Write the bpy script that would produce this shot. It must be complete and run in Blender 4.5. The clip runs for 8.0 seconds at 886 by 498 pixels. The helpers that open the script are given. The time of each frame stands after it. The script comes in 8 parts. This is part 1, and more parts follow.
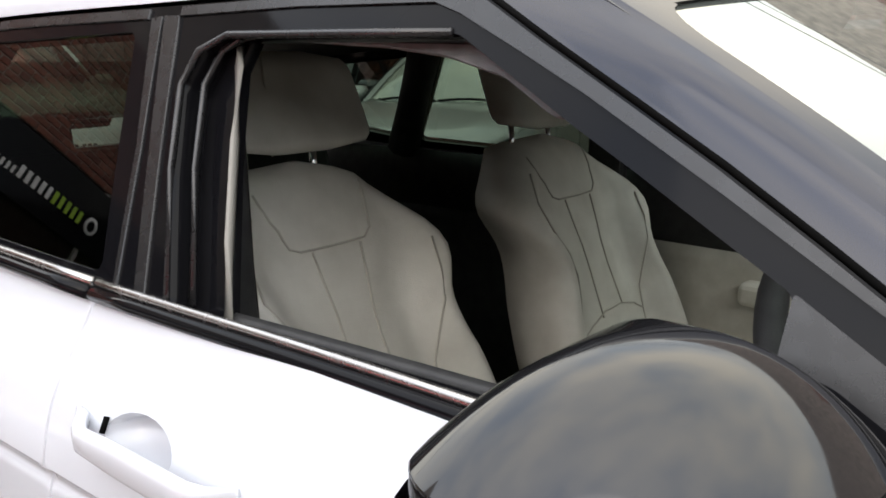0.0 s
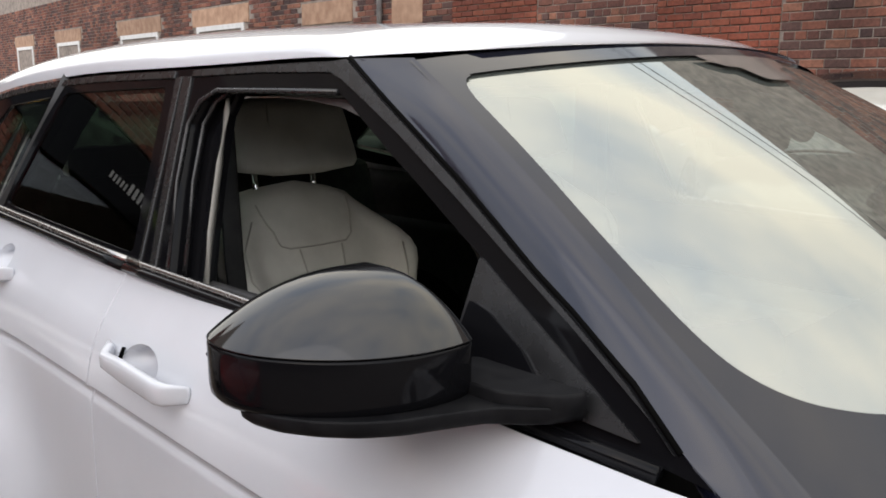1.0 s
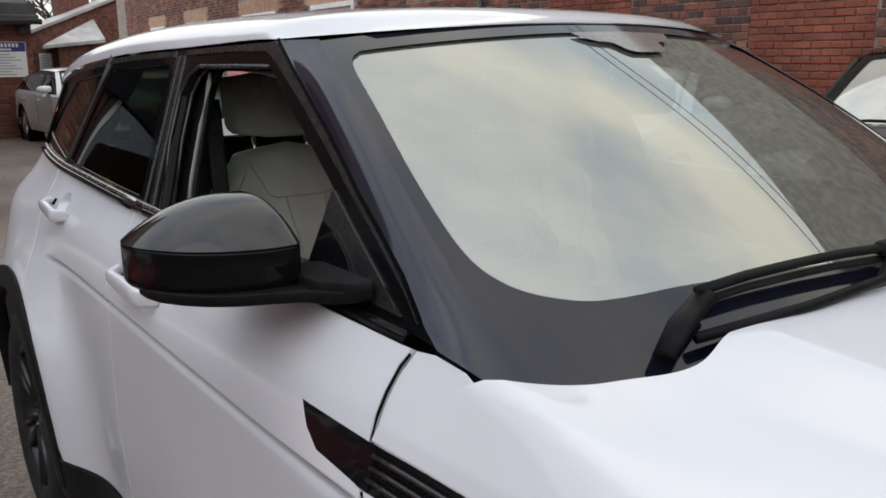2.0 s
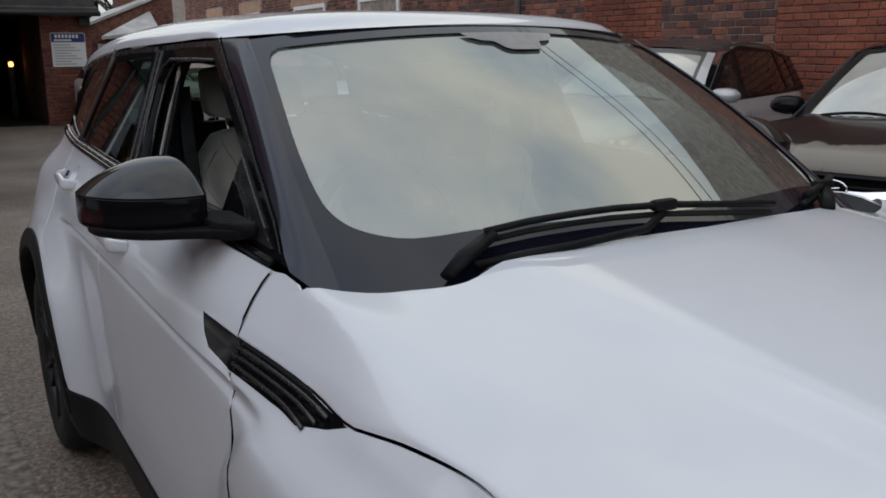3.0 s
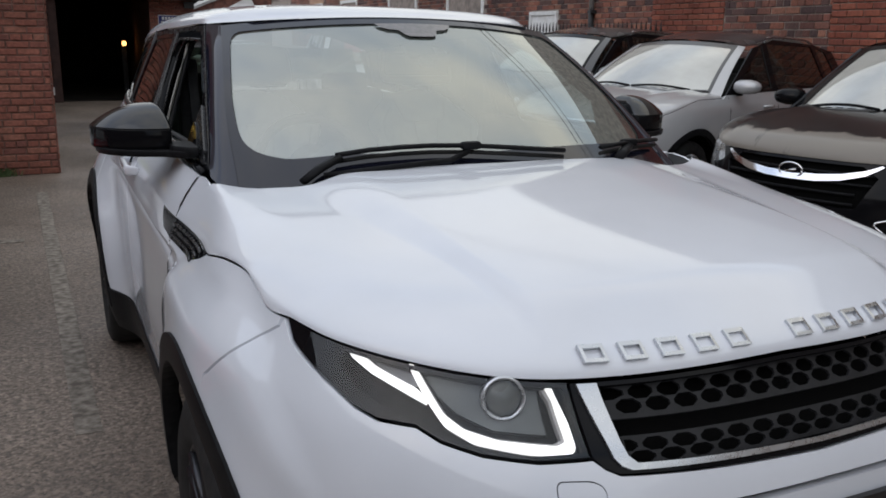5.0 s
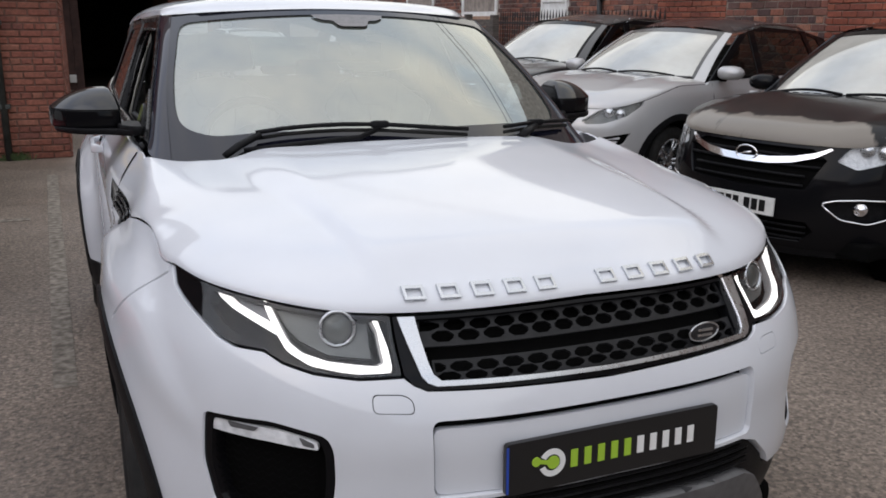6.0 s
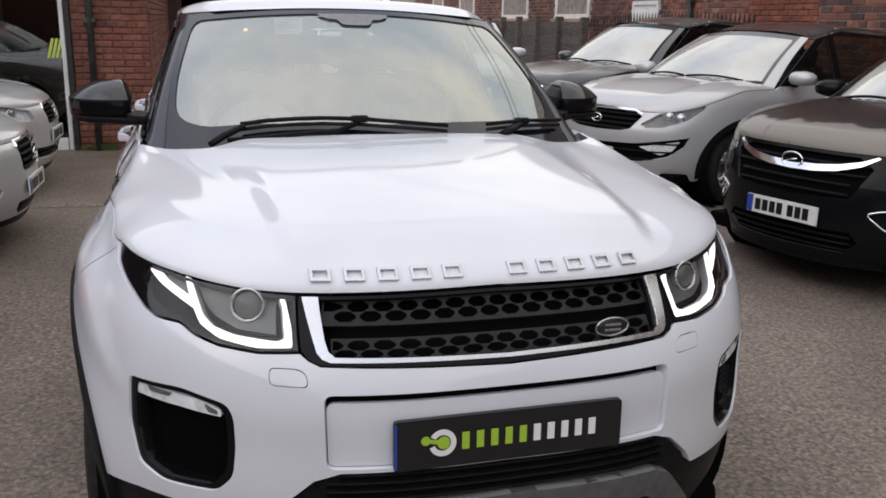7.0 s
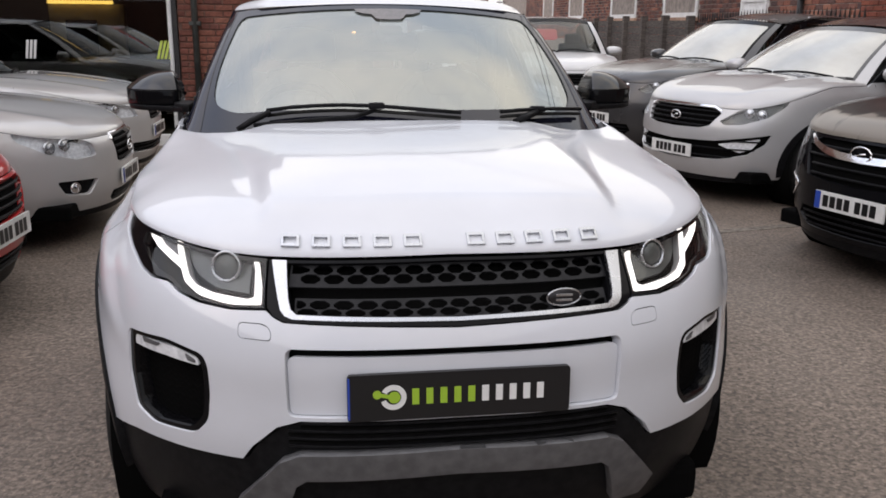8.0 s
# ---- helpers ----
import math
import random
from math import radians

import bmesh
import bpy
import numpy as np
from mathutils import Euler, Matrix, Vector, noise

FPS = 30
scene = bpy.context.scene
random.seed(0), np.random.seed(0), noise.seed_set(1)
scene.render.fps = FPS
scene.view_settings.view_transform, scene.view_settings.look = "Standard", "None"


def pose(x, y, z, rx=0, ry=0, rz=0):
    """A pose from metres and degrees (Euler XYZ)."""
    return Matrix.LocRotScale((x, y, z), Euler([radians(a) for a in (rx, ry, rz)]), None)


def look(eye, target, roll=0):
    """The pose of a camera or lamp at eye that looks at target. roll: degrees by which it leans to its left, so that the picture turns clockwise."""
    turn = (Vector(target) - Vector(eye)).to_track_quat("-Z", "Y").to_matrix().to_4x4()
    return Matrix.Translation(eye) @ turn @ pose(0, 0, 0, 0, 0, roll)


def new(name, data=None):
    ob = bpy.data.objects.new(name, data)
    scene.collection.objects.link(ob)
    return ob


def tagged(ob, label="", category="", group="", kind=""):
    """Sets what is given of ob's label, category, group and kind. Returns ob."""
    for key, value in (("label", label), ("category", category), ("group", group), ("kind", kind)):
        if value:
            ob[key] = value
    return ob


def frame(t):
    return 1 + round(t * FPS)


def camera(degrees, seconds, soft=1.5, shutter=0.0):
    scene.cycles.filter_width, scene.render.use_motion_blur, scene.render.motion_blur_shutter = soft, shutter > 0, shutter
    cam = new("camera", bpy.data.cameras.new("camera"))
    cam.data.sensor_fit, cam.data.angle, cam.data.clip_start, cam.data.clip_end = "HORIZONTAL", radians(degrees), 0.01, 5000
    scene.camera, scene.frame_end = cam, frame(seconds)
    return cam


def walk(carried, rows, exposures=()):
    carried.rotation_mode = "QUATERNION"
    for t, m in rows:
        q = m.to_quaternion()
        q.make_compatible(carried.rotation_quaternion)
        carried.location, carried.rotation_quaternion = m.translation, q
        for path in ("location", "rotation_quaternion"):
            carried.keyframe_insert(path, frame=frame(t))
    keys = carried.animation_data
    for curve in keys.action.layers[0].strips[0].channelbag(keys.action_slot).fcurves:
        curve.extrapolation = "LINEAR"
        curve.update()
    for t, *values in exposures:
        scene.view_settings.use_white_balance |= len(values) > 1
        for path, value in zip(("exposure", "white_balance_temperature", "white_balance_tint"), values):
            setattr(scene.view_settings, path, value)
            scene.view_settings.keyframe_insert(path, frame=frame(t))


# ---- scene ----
cam = camera(54.8, 8.0, soft=1.7)
PATH = [
    (0, (-1.383, -0.535, 1.512), (0.143, 0.675, 1.059), 0.43),
    (0.5, (-1.456, -0.806, 1.536), (-0.022, 0.532, 1.142), 0.36),
    (1, (-1.477, -1.071, 1.546), (-0.127, 0.354, 1.163), 0.34),
    (1.5, (-1.409, -1.338, 1.538), (-0.202, 0.204, 1.131), 0.17),
    (2, (-1.397, -1.595, 1.548), (-0.267, -0.004, 1.108), -0.41),
    (3.5, (-1.305, -2.387, 1.558), (-0.323, -0.706, 1.098), 0.1),
    (4, (-1.306, -2.648, 1.557), (-0.357, -0.95, 1.092), 0.2),
    (5.5, (-1.086, -3.326, 1.564), (-0.309, -1.551, 1.067), 1.1),
    (6, (-0.977, -3.529, 1.575), (-0.217, -1.752, 1.061), 0.8),
    (6.5, (-0.807, -3.638, 1.572), (-0.128, -1.831, 1.05), 0.9),
    (7, (-0.624, -3.75, 1.574), (-0.079, -1.895, 1.06), 1.3),
    (7.5, (-0.474, -3.898, 1.563), (-0.075, -2.005, 1.057), 1.1),
    (8, (-0.316, -3.974, 1.544), (-0.026, -2.062, 1.031), 0.6),
]
walk(cam, [(t, look(eye, target, roll)) for t, eye, target, roll in PATH],
     exposures=[(0.0, 1.08, 6650, 12), (0.6, 0.68, 6680, 13), (1.5, 0.16, 6600, 13), (2.2, -0.16, 6450, 12), (3.3, -0.68, 6130, 11), (4.2, -0.72, 6080, 11), (5.3, -0.26, 6230, 13), (6.5, -0.10, 6380, 15), (8.0, 0.02, 6540, 17)])

# world: a bright, broken overcast sky with one soft sun behind the cloud
world = bpy.data.worlds.new("overcast_sky")
scene.world = world
world.use_nodes = True
wn, wl = world.node_tree.nodes, world.node_tree.links
sky = wn.new("ShaderNodeTexSky")
sky.sky_type, sky.sun_disc = "NISHITA", False
sky.sun_elevation, sky.sun_rotation = radians(31), radians(246)
sky.air_density, sky.dust_density = 1.5, 3.0
skc = wn.new("ShaderNodeTexCoord")
skm = wn.new("ShaderNodeMapping")
skm.inputs["Scale"].default_value = (1.0, 1.0, 2.2)
cloud = wn.new("ShaderNodeTexNoise")
cloud.inputs["Scale"].default_value, cloud.inputs["Detail"].default_value, cloud.inputs["Roughness"].default_value = 1.7, 4.0, 0.5
cr = wn.new("ShaderNodeValToRGB")
cr.color_ramp.elements[0].position, cr.color_ramp.elements[0].color = 0.36, (0.56, 0.64, 0.76, 1)
cr.color_ramp.elements[1].position, cr.color_ramp.elements[1].color = 0.62, (1.07, 1.045, 0.975, 1)
smix = wn.new("ShaderNodeMixRGB")
smix.inputs[0].default_value = 0.85
skmul = wn.new("ShaderNodeMixRGB")
skmul.blend_type = "MULTIPLY"
skmul.inputs[0].default_value = 1.0
skmul.inputs[2].default_value = (0.16, 0.16, 0.16, 1)
bg = wn["Background"]
bg.inputs["Strength"].default_value = 1.0
wl.new(skc.outputs["Generated"], skm.inputs["Vector"])
wl.new(skm.outputs["Vector"], cloud.inputs["Vector"])
wl.new(cloud.outputs["Fac"], cr.inputs["Fac"])
wl.new(sky.outputs["Color"], skmul.inputs[1])
wl.new(skmul.outputs["Color"], smix.inputs[1])
wl.new(cr.outputs["Color"], smix.inputs[2])
sep = wn.new("ShaderNodeSeparateXYZ")
grad = wn.new("ShaderNodeMapRange")          # an overcast sky is about three times as bright overhead as at the horizon
grad.inputs["From Min"].default_value, grad.inputs["From Max"].default_value = 0.0, 1.0
grad.inputs["To Min"].default_value, grad.inputs["To Max"].default_value = 1.20, 1.76
wl.new(skc.outputs["Generated"], sep.inputs["Vector"])
wl.new(sep.outputs["Z"], grad.inputs["Value"])
wl.new(grad.outputs["Result"], bg.inputs["Strength"])
# thin cloud lets warmer light through towards the east, bluer to the west
side = wn.new("ShaderNodeMapRange")
side.inputs["From Min"].default_value, side.inputs["From Max"].default_value = -0.35, 0.7
tone = wn.new("ShaderNodeMixRGB")
tone.inputs[1].default_value, tone.inputs[2].default_value = (0.955, 0.99, 1.05, 1), (1.165, 1.13, 1.015, 1)
toned = wn.new("ShaderNodeMixRGB")
toned.blend_type = "MULTIPLY"
toned.inputs[0].default_value = 1.0
wl.new(sep.outputs["X"], side.inputs["Value"])
wl.new(side.outputs["Result"], tone.inputs[0])
wl.new(smix.outputs["Color"], toned.inputs[1])
wl.new(tone.outputs["Color"], toned.inputs[2])
wl.new(toned.outputs["Color"], bg.inputs["Color"])
sun = new("sun", bpy.data.lights.new("sun", "SUN"))
sun.data.energy, sun.data.angle, sun.data.color = 0.62, radians(80), (1.0, 0.95, 0.88)
sun.matrix_world = look((-9, -4, 6), (0, 0, 0))


# ---- materials ----
def principled(name, color, rough=0.5, metal=0.0, coat=0.0, spec=0.5, emit=None, strength=0.0):
    m = bpy.data.materials.new(name)
    m.use_nodes = True
    b = m.node_tree.nodes["Principled BSDF"]
    b.inputs["Base Color"].default_value = (*color, 1)
    b.inputs["Roughness"].default_value = rough
    b.inputs["Metallic"].default_value = metal
    b.inputs["Specular IOR Level"].default_value = spec
    b.inputs["Coat Weight"].default_value = coat
    b.inputs["Coat Roughness"].default_value = 0.03
    if emit:
        b.inputs["Emission Color"].default_value = (*emit, 1)
        b.inputs["Emission Strength"].default_value = strength
    return m


def noise_into(m, scale, lo, hi, detail=5.0, socket="Base Color", bump=0.0, bump_scale=None, rnd=0.0, coord="Object", stretch=(1, 1, 1), pos=(0.35, 0.65)):
    """Colour (or a value) from noise at a scale, with an optional fine bump."""
    nt = m.node_tree
    b = nt.nodes["Principled BSDF"]
    tc = nt.nodes.new("ShaderNodeTexCoord")
    mp = nt.nodes.new("ShaderNodeMapping")
    mp.inputs["Scale"].default_value = stretch
    nt.links.new(tc.outputs[coord], mp.inputs["Vector"])
    n = nt.nodes.new("ShaderNodeTexNoise")
    n.inputs["Scale"].default_value, n.inputs["Detail"].default_value = scale, detail
    nt.links.new(mp.outputs["Vector"], n.inputs["Vector"])
    if socket:
        r = nt.nodes.new("ShaderNodeValToRGB")
        r.color_ramp.elements[0].position, r.color_ramp.elements[1].position = pos
        if isinstance(lo, tuple):
            r.color_ramp.elements[0].color, r.color_ramp.elements[1].color = (*lo, 1), (*hi, 1)
        else:
            r.color_ramp.elements[0].color, r.color_ramp.elements[1].color = (lo, lo, lo, 1), (hi, hi, hi, 1)
        nt.links.new(n.outputs["Fac"], r.inputs["Fac"])
        out = r.outputs["Color"]
        if rnd:
            oi = nt.nodes.new("ShaderNodeObjectInfo")
            hs = nt.nodes.new("ShaderNodeHueSaturation")
            ma = nt.nodes.new("ShaderNodeMapRange")
            ma.inputs["To Min"].default_value, ma.inputs["To Max"].default_value = 1 - rnd, 1 + rnd
            nt.links.new(oi.outputs["Random"], ma.inputs["Value"])
            nt.links.new(ma.outputs["Result"], hs.inputs["Value"])
            nt.links.new(out, hs.inputs["Color"])
            out = hs.outputs["Color"]
        nt.links.new(out, b.inputs[socket])
    if bump:
        n2 = nt.nodes.new("ShaderNodeTexNoise")
        n2.inputs["Scale"].default_value, n2.inputs["Detail"].default_value = bump_scale or scale * 4, 4
        nt.links.new(mp.outputs["Vector"], n2.inputs["Vector"])
        bp = nt.nodes.new("ShaderNodeBump")
        bp.inputs["Strength"].default_value, bp.inputs["Distance"].default_value = bump, 0.004
        nt.links.new(n2.outputs["Fac"], bp.inputs["Height"])
        nt.links.new(bp.outputs["Normal"], b.inputs["Normal"])
    return m


def glass(name, tint, ior=1.5, haze=0.0, film=(0.74, 0.82, 0.75), mirror=(1, 1, 1)):
    """A thin pane: it lets light straight through, tinted, and mirrors by Fresnel."""
    m = bpy.data.materials.new(name)
    m.use_nodes = True
    nt = m.node_tree
    nt.nodes.remove(nt.nodes["Principled BSDF"])
    tr, gl = nt.nodes.new("ShaderNodeBsdfTransparent"), nt.nodes.new("ShaderNodeBsdfGlossy")
    tr.inputs["Color"].default_value = (*tint, 1)
    gl.inputs["Roughness"].default_value = 0.015
    gl.inputs["Color"].default_value = (*mirror, 1)
    # a thin pane mirrors alike from both sides: Schlick's curve over the facing angle
    lw, pw, fr, mx = nt.nodes.new("ShaderNodeLayerWeight"), nt.nodes.new("ShaderNodeMath"), nt.nodes.new("ShaderNodeMapRange"), nt.nodes.new("ShaderNodeMixShader")
    lw.inputs["Blend"].default_value = 0.5
    pw.operation = "POWER"
    pw.inputs[1].default_value = 5.0
    fr.inputs["To Min"].default_value, fr.inputs["To Max"].default_value = ((ior - 1) / (ior + 1)) ** 2, 1.0
    nt.links.new(lw.outputs["Facing"], pw.inputs[0])
    nt.links.new(pw.outputs[0], fr.inputs["Value"])
    nt.links.new(fr.outputs["Result"], mx.inputs["Fac"])
    through_light = tr.outputs["BSDF"]
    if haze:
        # a pale patchy film on the pane, standing in for reflected sky
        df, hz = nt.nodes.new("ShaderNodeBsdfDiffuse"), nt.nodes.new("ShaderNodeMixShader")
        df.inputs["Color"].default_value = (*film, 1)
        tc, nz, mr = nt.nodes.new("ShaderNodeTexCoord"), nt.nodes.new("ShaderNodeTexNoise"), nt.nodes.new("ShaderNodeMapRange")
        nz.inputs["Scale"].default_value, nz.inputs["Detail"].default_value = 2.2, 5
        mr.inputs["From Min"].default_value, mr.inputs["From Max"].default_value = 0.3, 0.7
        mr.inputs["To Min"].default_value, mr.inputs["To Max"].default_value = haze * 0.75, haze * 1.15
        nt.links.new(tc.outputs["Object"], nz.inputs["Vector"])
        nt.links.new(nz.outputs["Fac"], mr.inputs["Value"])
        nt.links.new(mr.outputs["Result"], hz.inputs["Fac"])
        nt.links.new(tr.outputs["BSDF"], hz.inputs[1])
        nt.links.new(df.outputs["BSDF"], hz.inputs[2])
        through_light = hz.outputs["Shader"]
    nt.links.new(through_light, mx.inputs[1])
    nt.links.new(gl.outputs["BSDF"], mx.inputs[2])
    nt.links.new(mx.outputs["Shader"], nt.nodes["Material Output"].inputs["Surface"])
    return m


def paint(name, color, flake=0.0, rough=0.25, metal=0.0):
    m = principled(name, color, rough, metal, coat=1.0, spec=0.15)
    noise_into(m, 3, tuple(c * 0.96 for c in color), tuple(min(1, c * 1.02) for c in color), bump=0.0)
    return m


WHITE = paint("white_paint", (0.620, 0.637, 0.680), rough=0.5)
WHITE.node_tree.nodes["Principled BSDF"].inputs["Coat IOR"].default_value = 1.6
WHITE.node_tree.nodes["Principled BSDF"].inputs["Coat Roughness"].default_value = 0.06
BLACK = noise_into(principled("gloss_black", (0.005, 0.005, 0.006), 0.07, spec=0.13), 30, 0.05, 0.09, socket="Roughness")
PLASTIC = noise_into(principled("black_plastic", (0.009, 0.009, 0.010), 0.42, spec=0.07), 40, (0.007, 0.007, 0.008), (0.012, 0.012, 0.013), bump=0.06, bump_scale=900)
GREYPL = noise_into(principled("grey_plastic", (0.12, 0.12, 0.125), 0.45, 0.3), 30, (0.10, 0.10, 0.105), (0.14, 0.14, 0.145), bump=0.08, bump_scale=400)
RUBBER = noise_into(principled("rubber", (0.014, 0.014, 0.014), 0.8, spec=0.3), 20, (0.010, 0.010, 0.010), (0.020, 0.019, 0.018), bump=0.3, bump_scale=200)
CHROME = noise_into(principled("chrome", (0.85, 0.85, 0.87), 0.08, 1.0), 50, 0.05, 0.15, socket="Roughness")
SILVER = noise_into(principled("satin_silver", (0.54, 0.55, 0.57), 0.28, 1.0), 60, 0.22, 0.35, socket="Roughness")
DARKMET = noise_into(principled("dark_metal", (0.05, 0.05, 0.055), 0.35, 0.8), 40, 0.3, 0.45, socket="Roughness")
# near-black: the shade of gaps and recesses is put into this colour
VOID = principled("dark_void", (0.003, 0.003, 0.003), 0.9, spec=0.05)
LED = principled("led_white", (0.9, 0.9, 0.9), 0.3, emit=(1.0, 0.96, 0.88), strength=1.4)
# bluish tint stands for the sky reflected in the black print
FRIT = noise_into(principled("printed_glass_border", (0.007, 0.0075, 0.014), 0.06), 30, 0.04, 0.08, socket="Roughness")
FRIT.node_tree.nodes["Principled BSDF"].inputs["IOR"].default_value = 1.52
PODGREY = noise_into(principled("pod_grey", (0.10, 0.102, 0.10), 0.6), 40, (0.085, 0.087, 0.085), (0.115, 0.117, 0.115))
# the blue is reflected sky put into a black pillar's colour
PILLAR = noise_into(principled("gloss_pillar", (0.008, 0.009, 0.020), 0.12, spec=0.62), 30, 0.08, 0.13, socket="Roughness")
SATIN = noise_into(principled("satin_black_trim", (0.016, 0.016, 0.017), 0.26, spec=0.6), 40, 0.22, 0.32, socket="Roughness")
# bright metal in place of the sky's glint on the black waist rail
WAIST_GLINT = noise_into(principled("waist_glint", (0.42, 0.40, 0.385), 0.22, 0.95), 40, 0.2, 0.3, socket="Roughness")
TABGREY = noise_into(principled("dot_print", (0.13, 0.115, 0.105), 0.10, spec=1.0), 60, (0.115, 0.10, 0.09), (0.15, 0.13, 0.12))
CAPGLOSS = noise_into(principled("gloss_black_cap", (0.008, 0.008, 0.009), 0.06, coat=0.0, spec=0.62), 30, 0.05, 0.09, socket="Roughness")
LENS = glass("lamp_lens", (0.93, 0.94, 0.95), 1.45)
SCREEN = glass("windscreen_glass", (0.34, 0.38, 0.37), 3.25, haze=0.10, mirror=(0.98, 1.0, 0.955))
FOGLAMP = noise_into(principled("fog_lamp_reflector", (0.72, 0.73, 0.75), 0.3), 40, (0.55, 0.56, 0.58), (0.8, 0.81, 0.83))
HEXGREY = noise_into(principled("grille_grey", (0.012, 0.012, 0.0135), 0.4, spec=0.2), 40, (0.010, 0.010, 0.011), (0.016, 0.016, 0.018))
LAMPGREY = noise_into(principled("lamp_bowl", (0.09, 0.094, 0.09), 0.3, 0.3), 20, (0.07, 0.074, 0.07), (0.11, 0.115, 0.11))
LAMPBLACK = principled("lamp_black", (0.006, 0.006, 0.006), 0.85, spec=0.08)
CLEARPL = principled("clear_light_guide", (0.30, 0.29, 0.28), 0.25)
# parked cars' screens: the sky's reflection is put into a pale film
PALESCREEN = glass("pale_windscreen_glass", (0.55, 0.62, 0.56), 2.7, haze=0.50, film=(0.84, 0.84, 0.76))
TINT = glass("tinted_glass", (0.10, 0.135, 0.105), 1.6)
SIDEGLASS = glass("dark_side_glass", (0.13, 0.15, 0.14), 1.5)
CLEAR = glass("clear_glass", (0.75, 0.82, 0.79), 1.55)
LEATHER = noise_into(principled("ivory_leather", (0.58, 0.56, 0.50), 0.45), 12, (0.53, 0.51, 0.455), (0.62, 0.60, 0.54), bump=0.25, bump_scale=450)
LINING = noise_into(principled("grey_lining", (0.17, 0.17, 0.175), 0.8), 60, (0.15, 0.15, 0.155), (0.19, 0.19, 0.195), bump=0.2, bump_scale=500)
PALEEDGE = principled("pale_edge", (0.26, 0.25, 0.225), 0.6)
STITCH = principled("stitching", (0.42, 0.40, 0.345), 0.7)
CABIN = noise_into(principled("dark_cabin_trim", (0.022, 0.022, 0.023), 0.6), 30, (0.016, 0.016, 0.017), (0.03, 0.03, 0.03), bump=0.15, bump_scale=400)
IVORYPL = noise_into(principled("ivory_trim", (0.50, 0.48, 0.42), 0.55), 20, (0.46, 0.44, 0.38), (0.54, 0.52, 0.46), bump=0.1, bump_scale=300)
PLATEW = noise_into(principled("white_reflective_plate", (0.72, 0.72, 0.70), 0.35), 20, (0.66, 0.66, 0.64), (0.76, 0.76, 0.74))
BLUE = principled("plate_blue", (0.02, 0.06, 0.35), 0.4)
INK = principled("plate_black", (0.008, 0.008, 0.009), 0.35)
GREEN = principled("lime_green", (0.33, 0.52, 0.04), 0.4)
OFFWHITE = principled("print_white", (0.75, 0.75, 0.74), 0.4)


# ---- mesh helpers ----
from mathutils.geometry import delaunay_2d_cdt


def mesh(name, verts, faces, mat, parent=None, label="", normals=None, flat=False):
    me = bpy.data.meshes.new(name)
    me.from_pydata([tuple(v) for v in verts], [], [tuple(f) for f in faces])
    me.materials.append(mat)
    me.polygons.foreach_set("use_smooth", [not flat] * len(me.polygons))
    if normals is not None:
        me.normals_split_custom_set_from_vertices([tuple(n) for n in normals])
    me.update()
    ob = new(name, me)
    if parent:
        ob.parent = parent
    if label:
        ob["label"] = label
    return ob


def part(name, bm, mat, parent, label="", flat=False):
    """Links a bmesh as one mesh object under a thing or a part."""
    me = bpy.data.meshes.new(name)
    bm.to_mesh(me)
    bm.free()
    me.materials.append(mat)
    me.polygons.foreach_set("use_smooth", [not flat] * len(me.polygons))
    ob = new(name, me)
    ob.parent = parent
    if label:
        ob["label"] = label
    return ob


def thing(name, label, category, m=None, group="", kind=""):
    e = new(name)
    e.empty_display_size = 0.1
    if m is not None:
        e.matrix_world = m
    return tagged(e, label, category, group, kind)


def inside(poly, pts):
    """Even-odd test of many points against one closed loop."""
    px, py = pts[:, 0], pts[:, 1]
    res = np.zeros(len(pts), bool)
    n = len(poly)
    for i in range(n):
        (x0, y0), (x1, y1) = poly[i], poly[(i + 1) % n]
        if y0 == y1:
            continue
        c = ((y0 > py) != (y1 > py)) & (px < (x1 - x0) * (py - y0) / (y1 - y0) + x0)
        res ^= c
    return res


def dense(poly, step):
    out = []
    n = len(poly)
    for i in range(n):
        a, b = poly[i], poly[(i + 1) % n]
        k = max(1, int(math.hypot(b[0] - a[0], b[1] - a[1]) / step + 0.5))
        out += [(a[0] + (b[0] - a[0]) * j / k, a[1] + (b[1] - a[1]) * j / k) for j in range(k)]
    return out


def rounded(poly, r, k=5):
    """The loop with its corners rounded to about r."""
    out = []
    n = len(poly)
    for i in range(n):
        p, a, b = Vector(poly[i]), Vector(poly[i - 1]), Vector(poly[(i + 1) % n])
        da, db = a - p, b - p
        ra, rb = min(r, da.length * 0.45), min(r, db.length * 0.45)
        s, e = p + da.normalized() * ra, p + db.normalized() * rb
        for j in range(k + 1):
            u = j / k
            q = s * (1 - u) ** 2 + p * 2 * u * (1 - u) + e * u * u
            out.append((q.x, q.y))
    return out


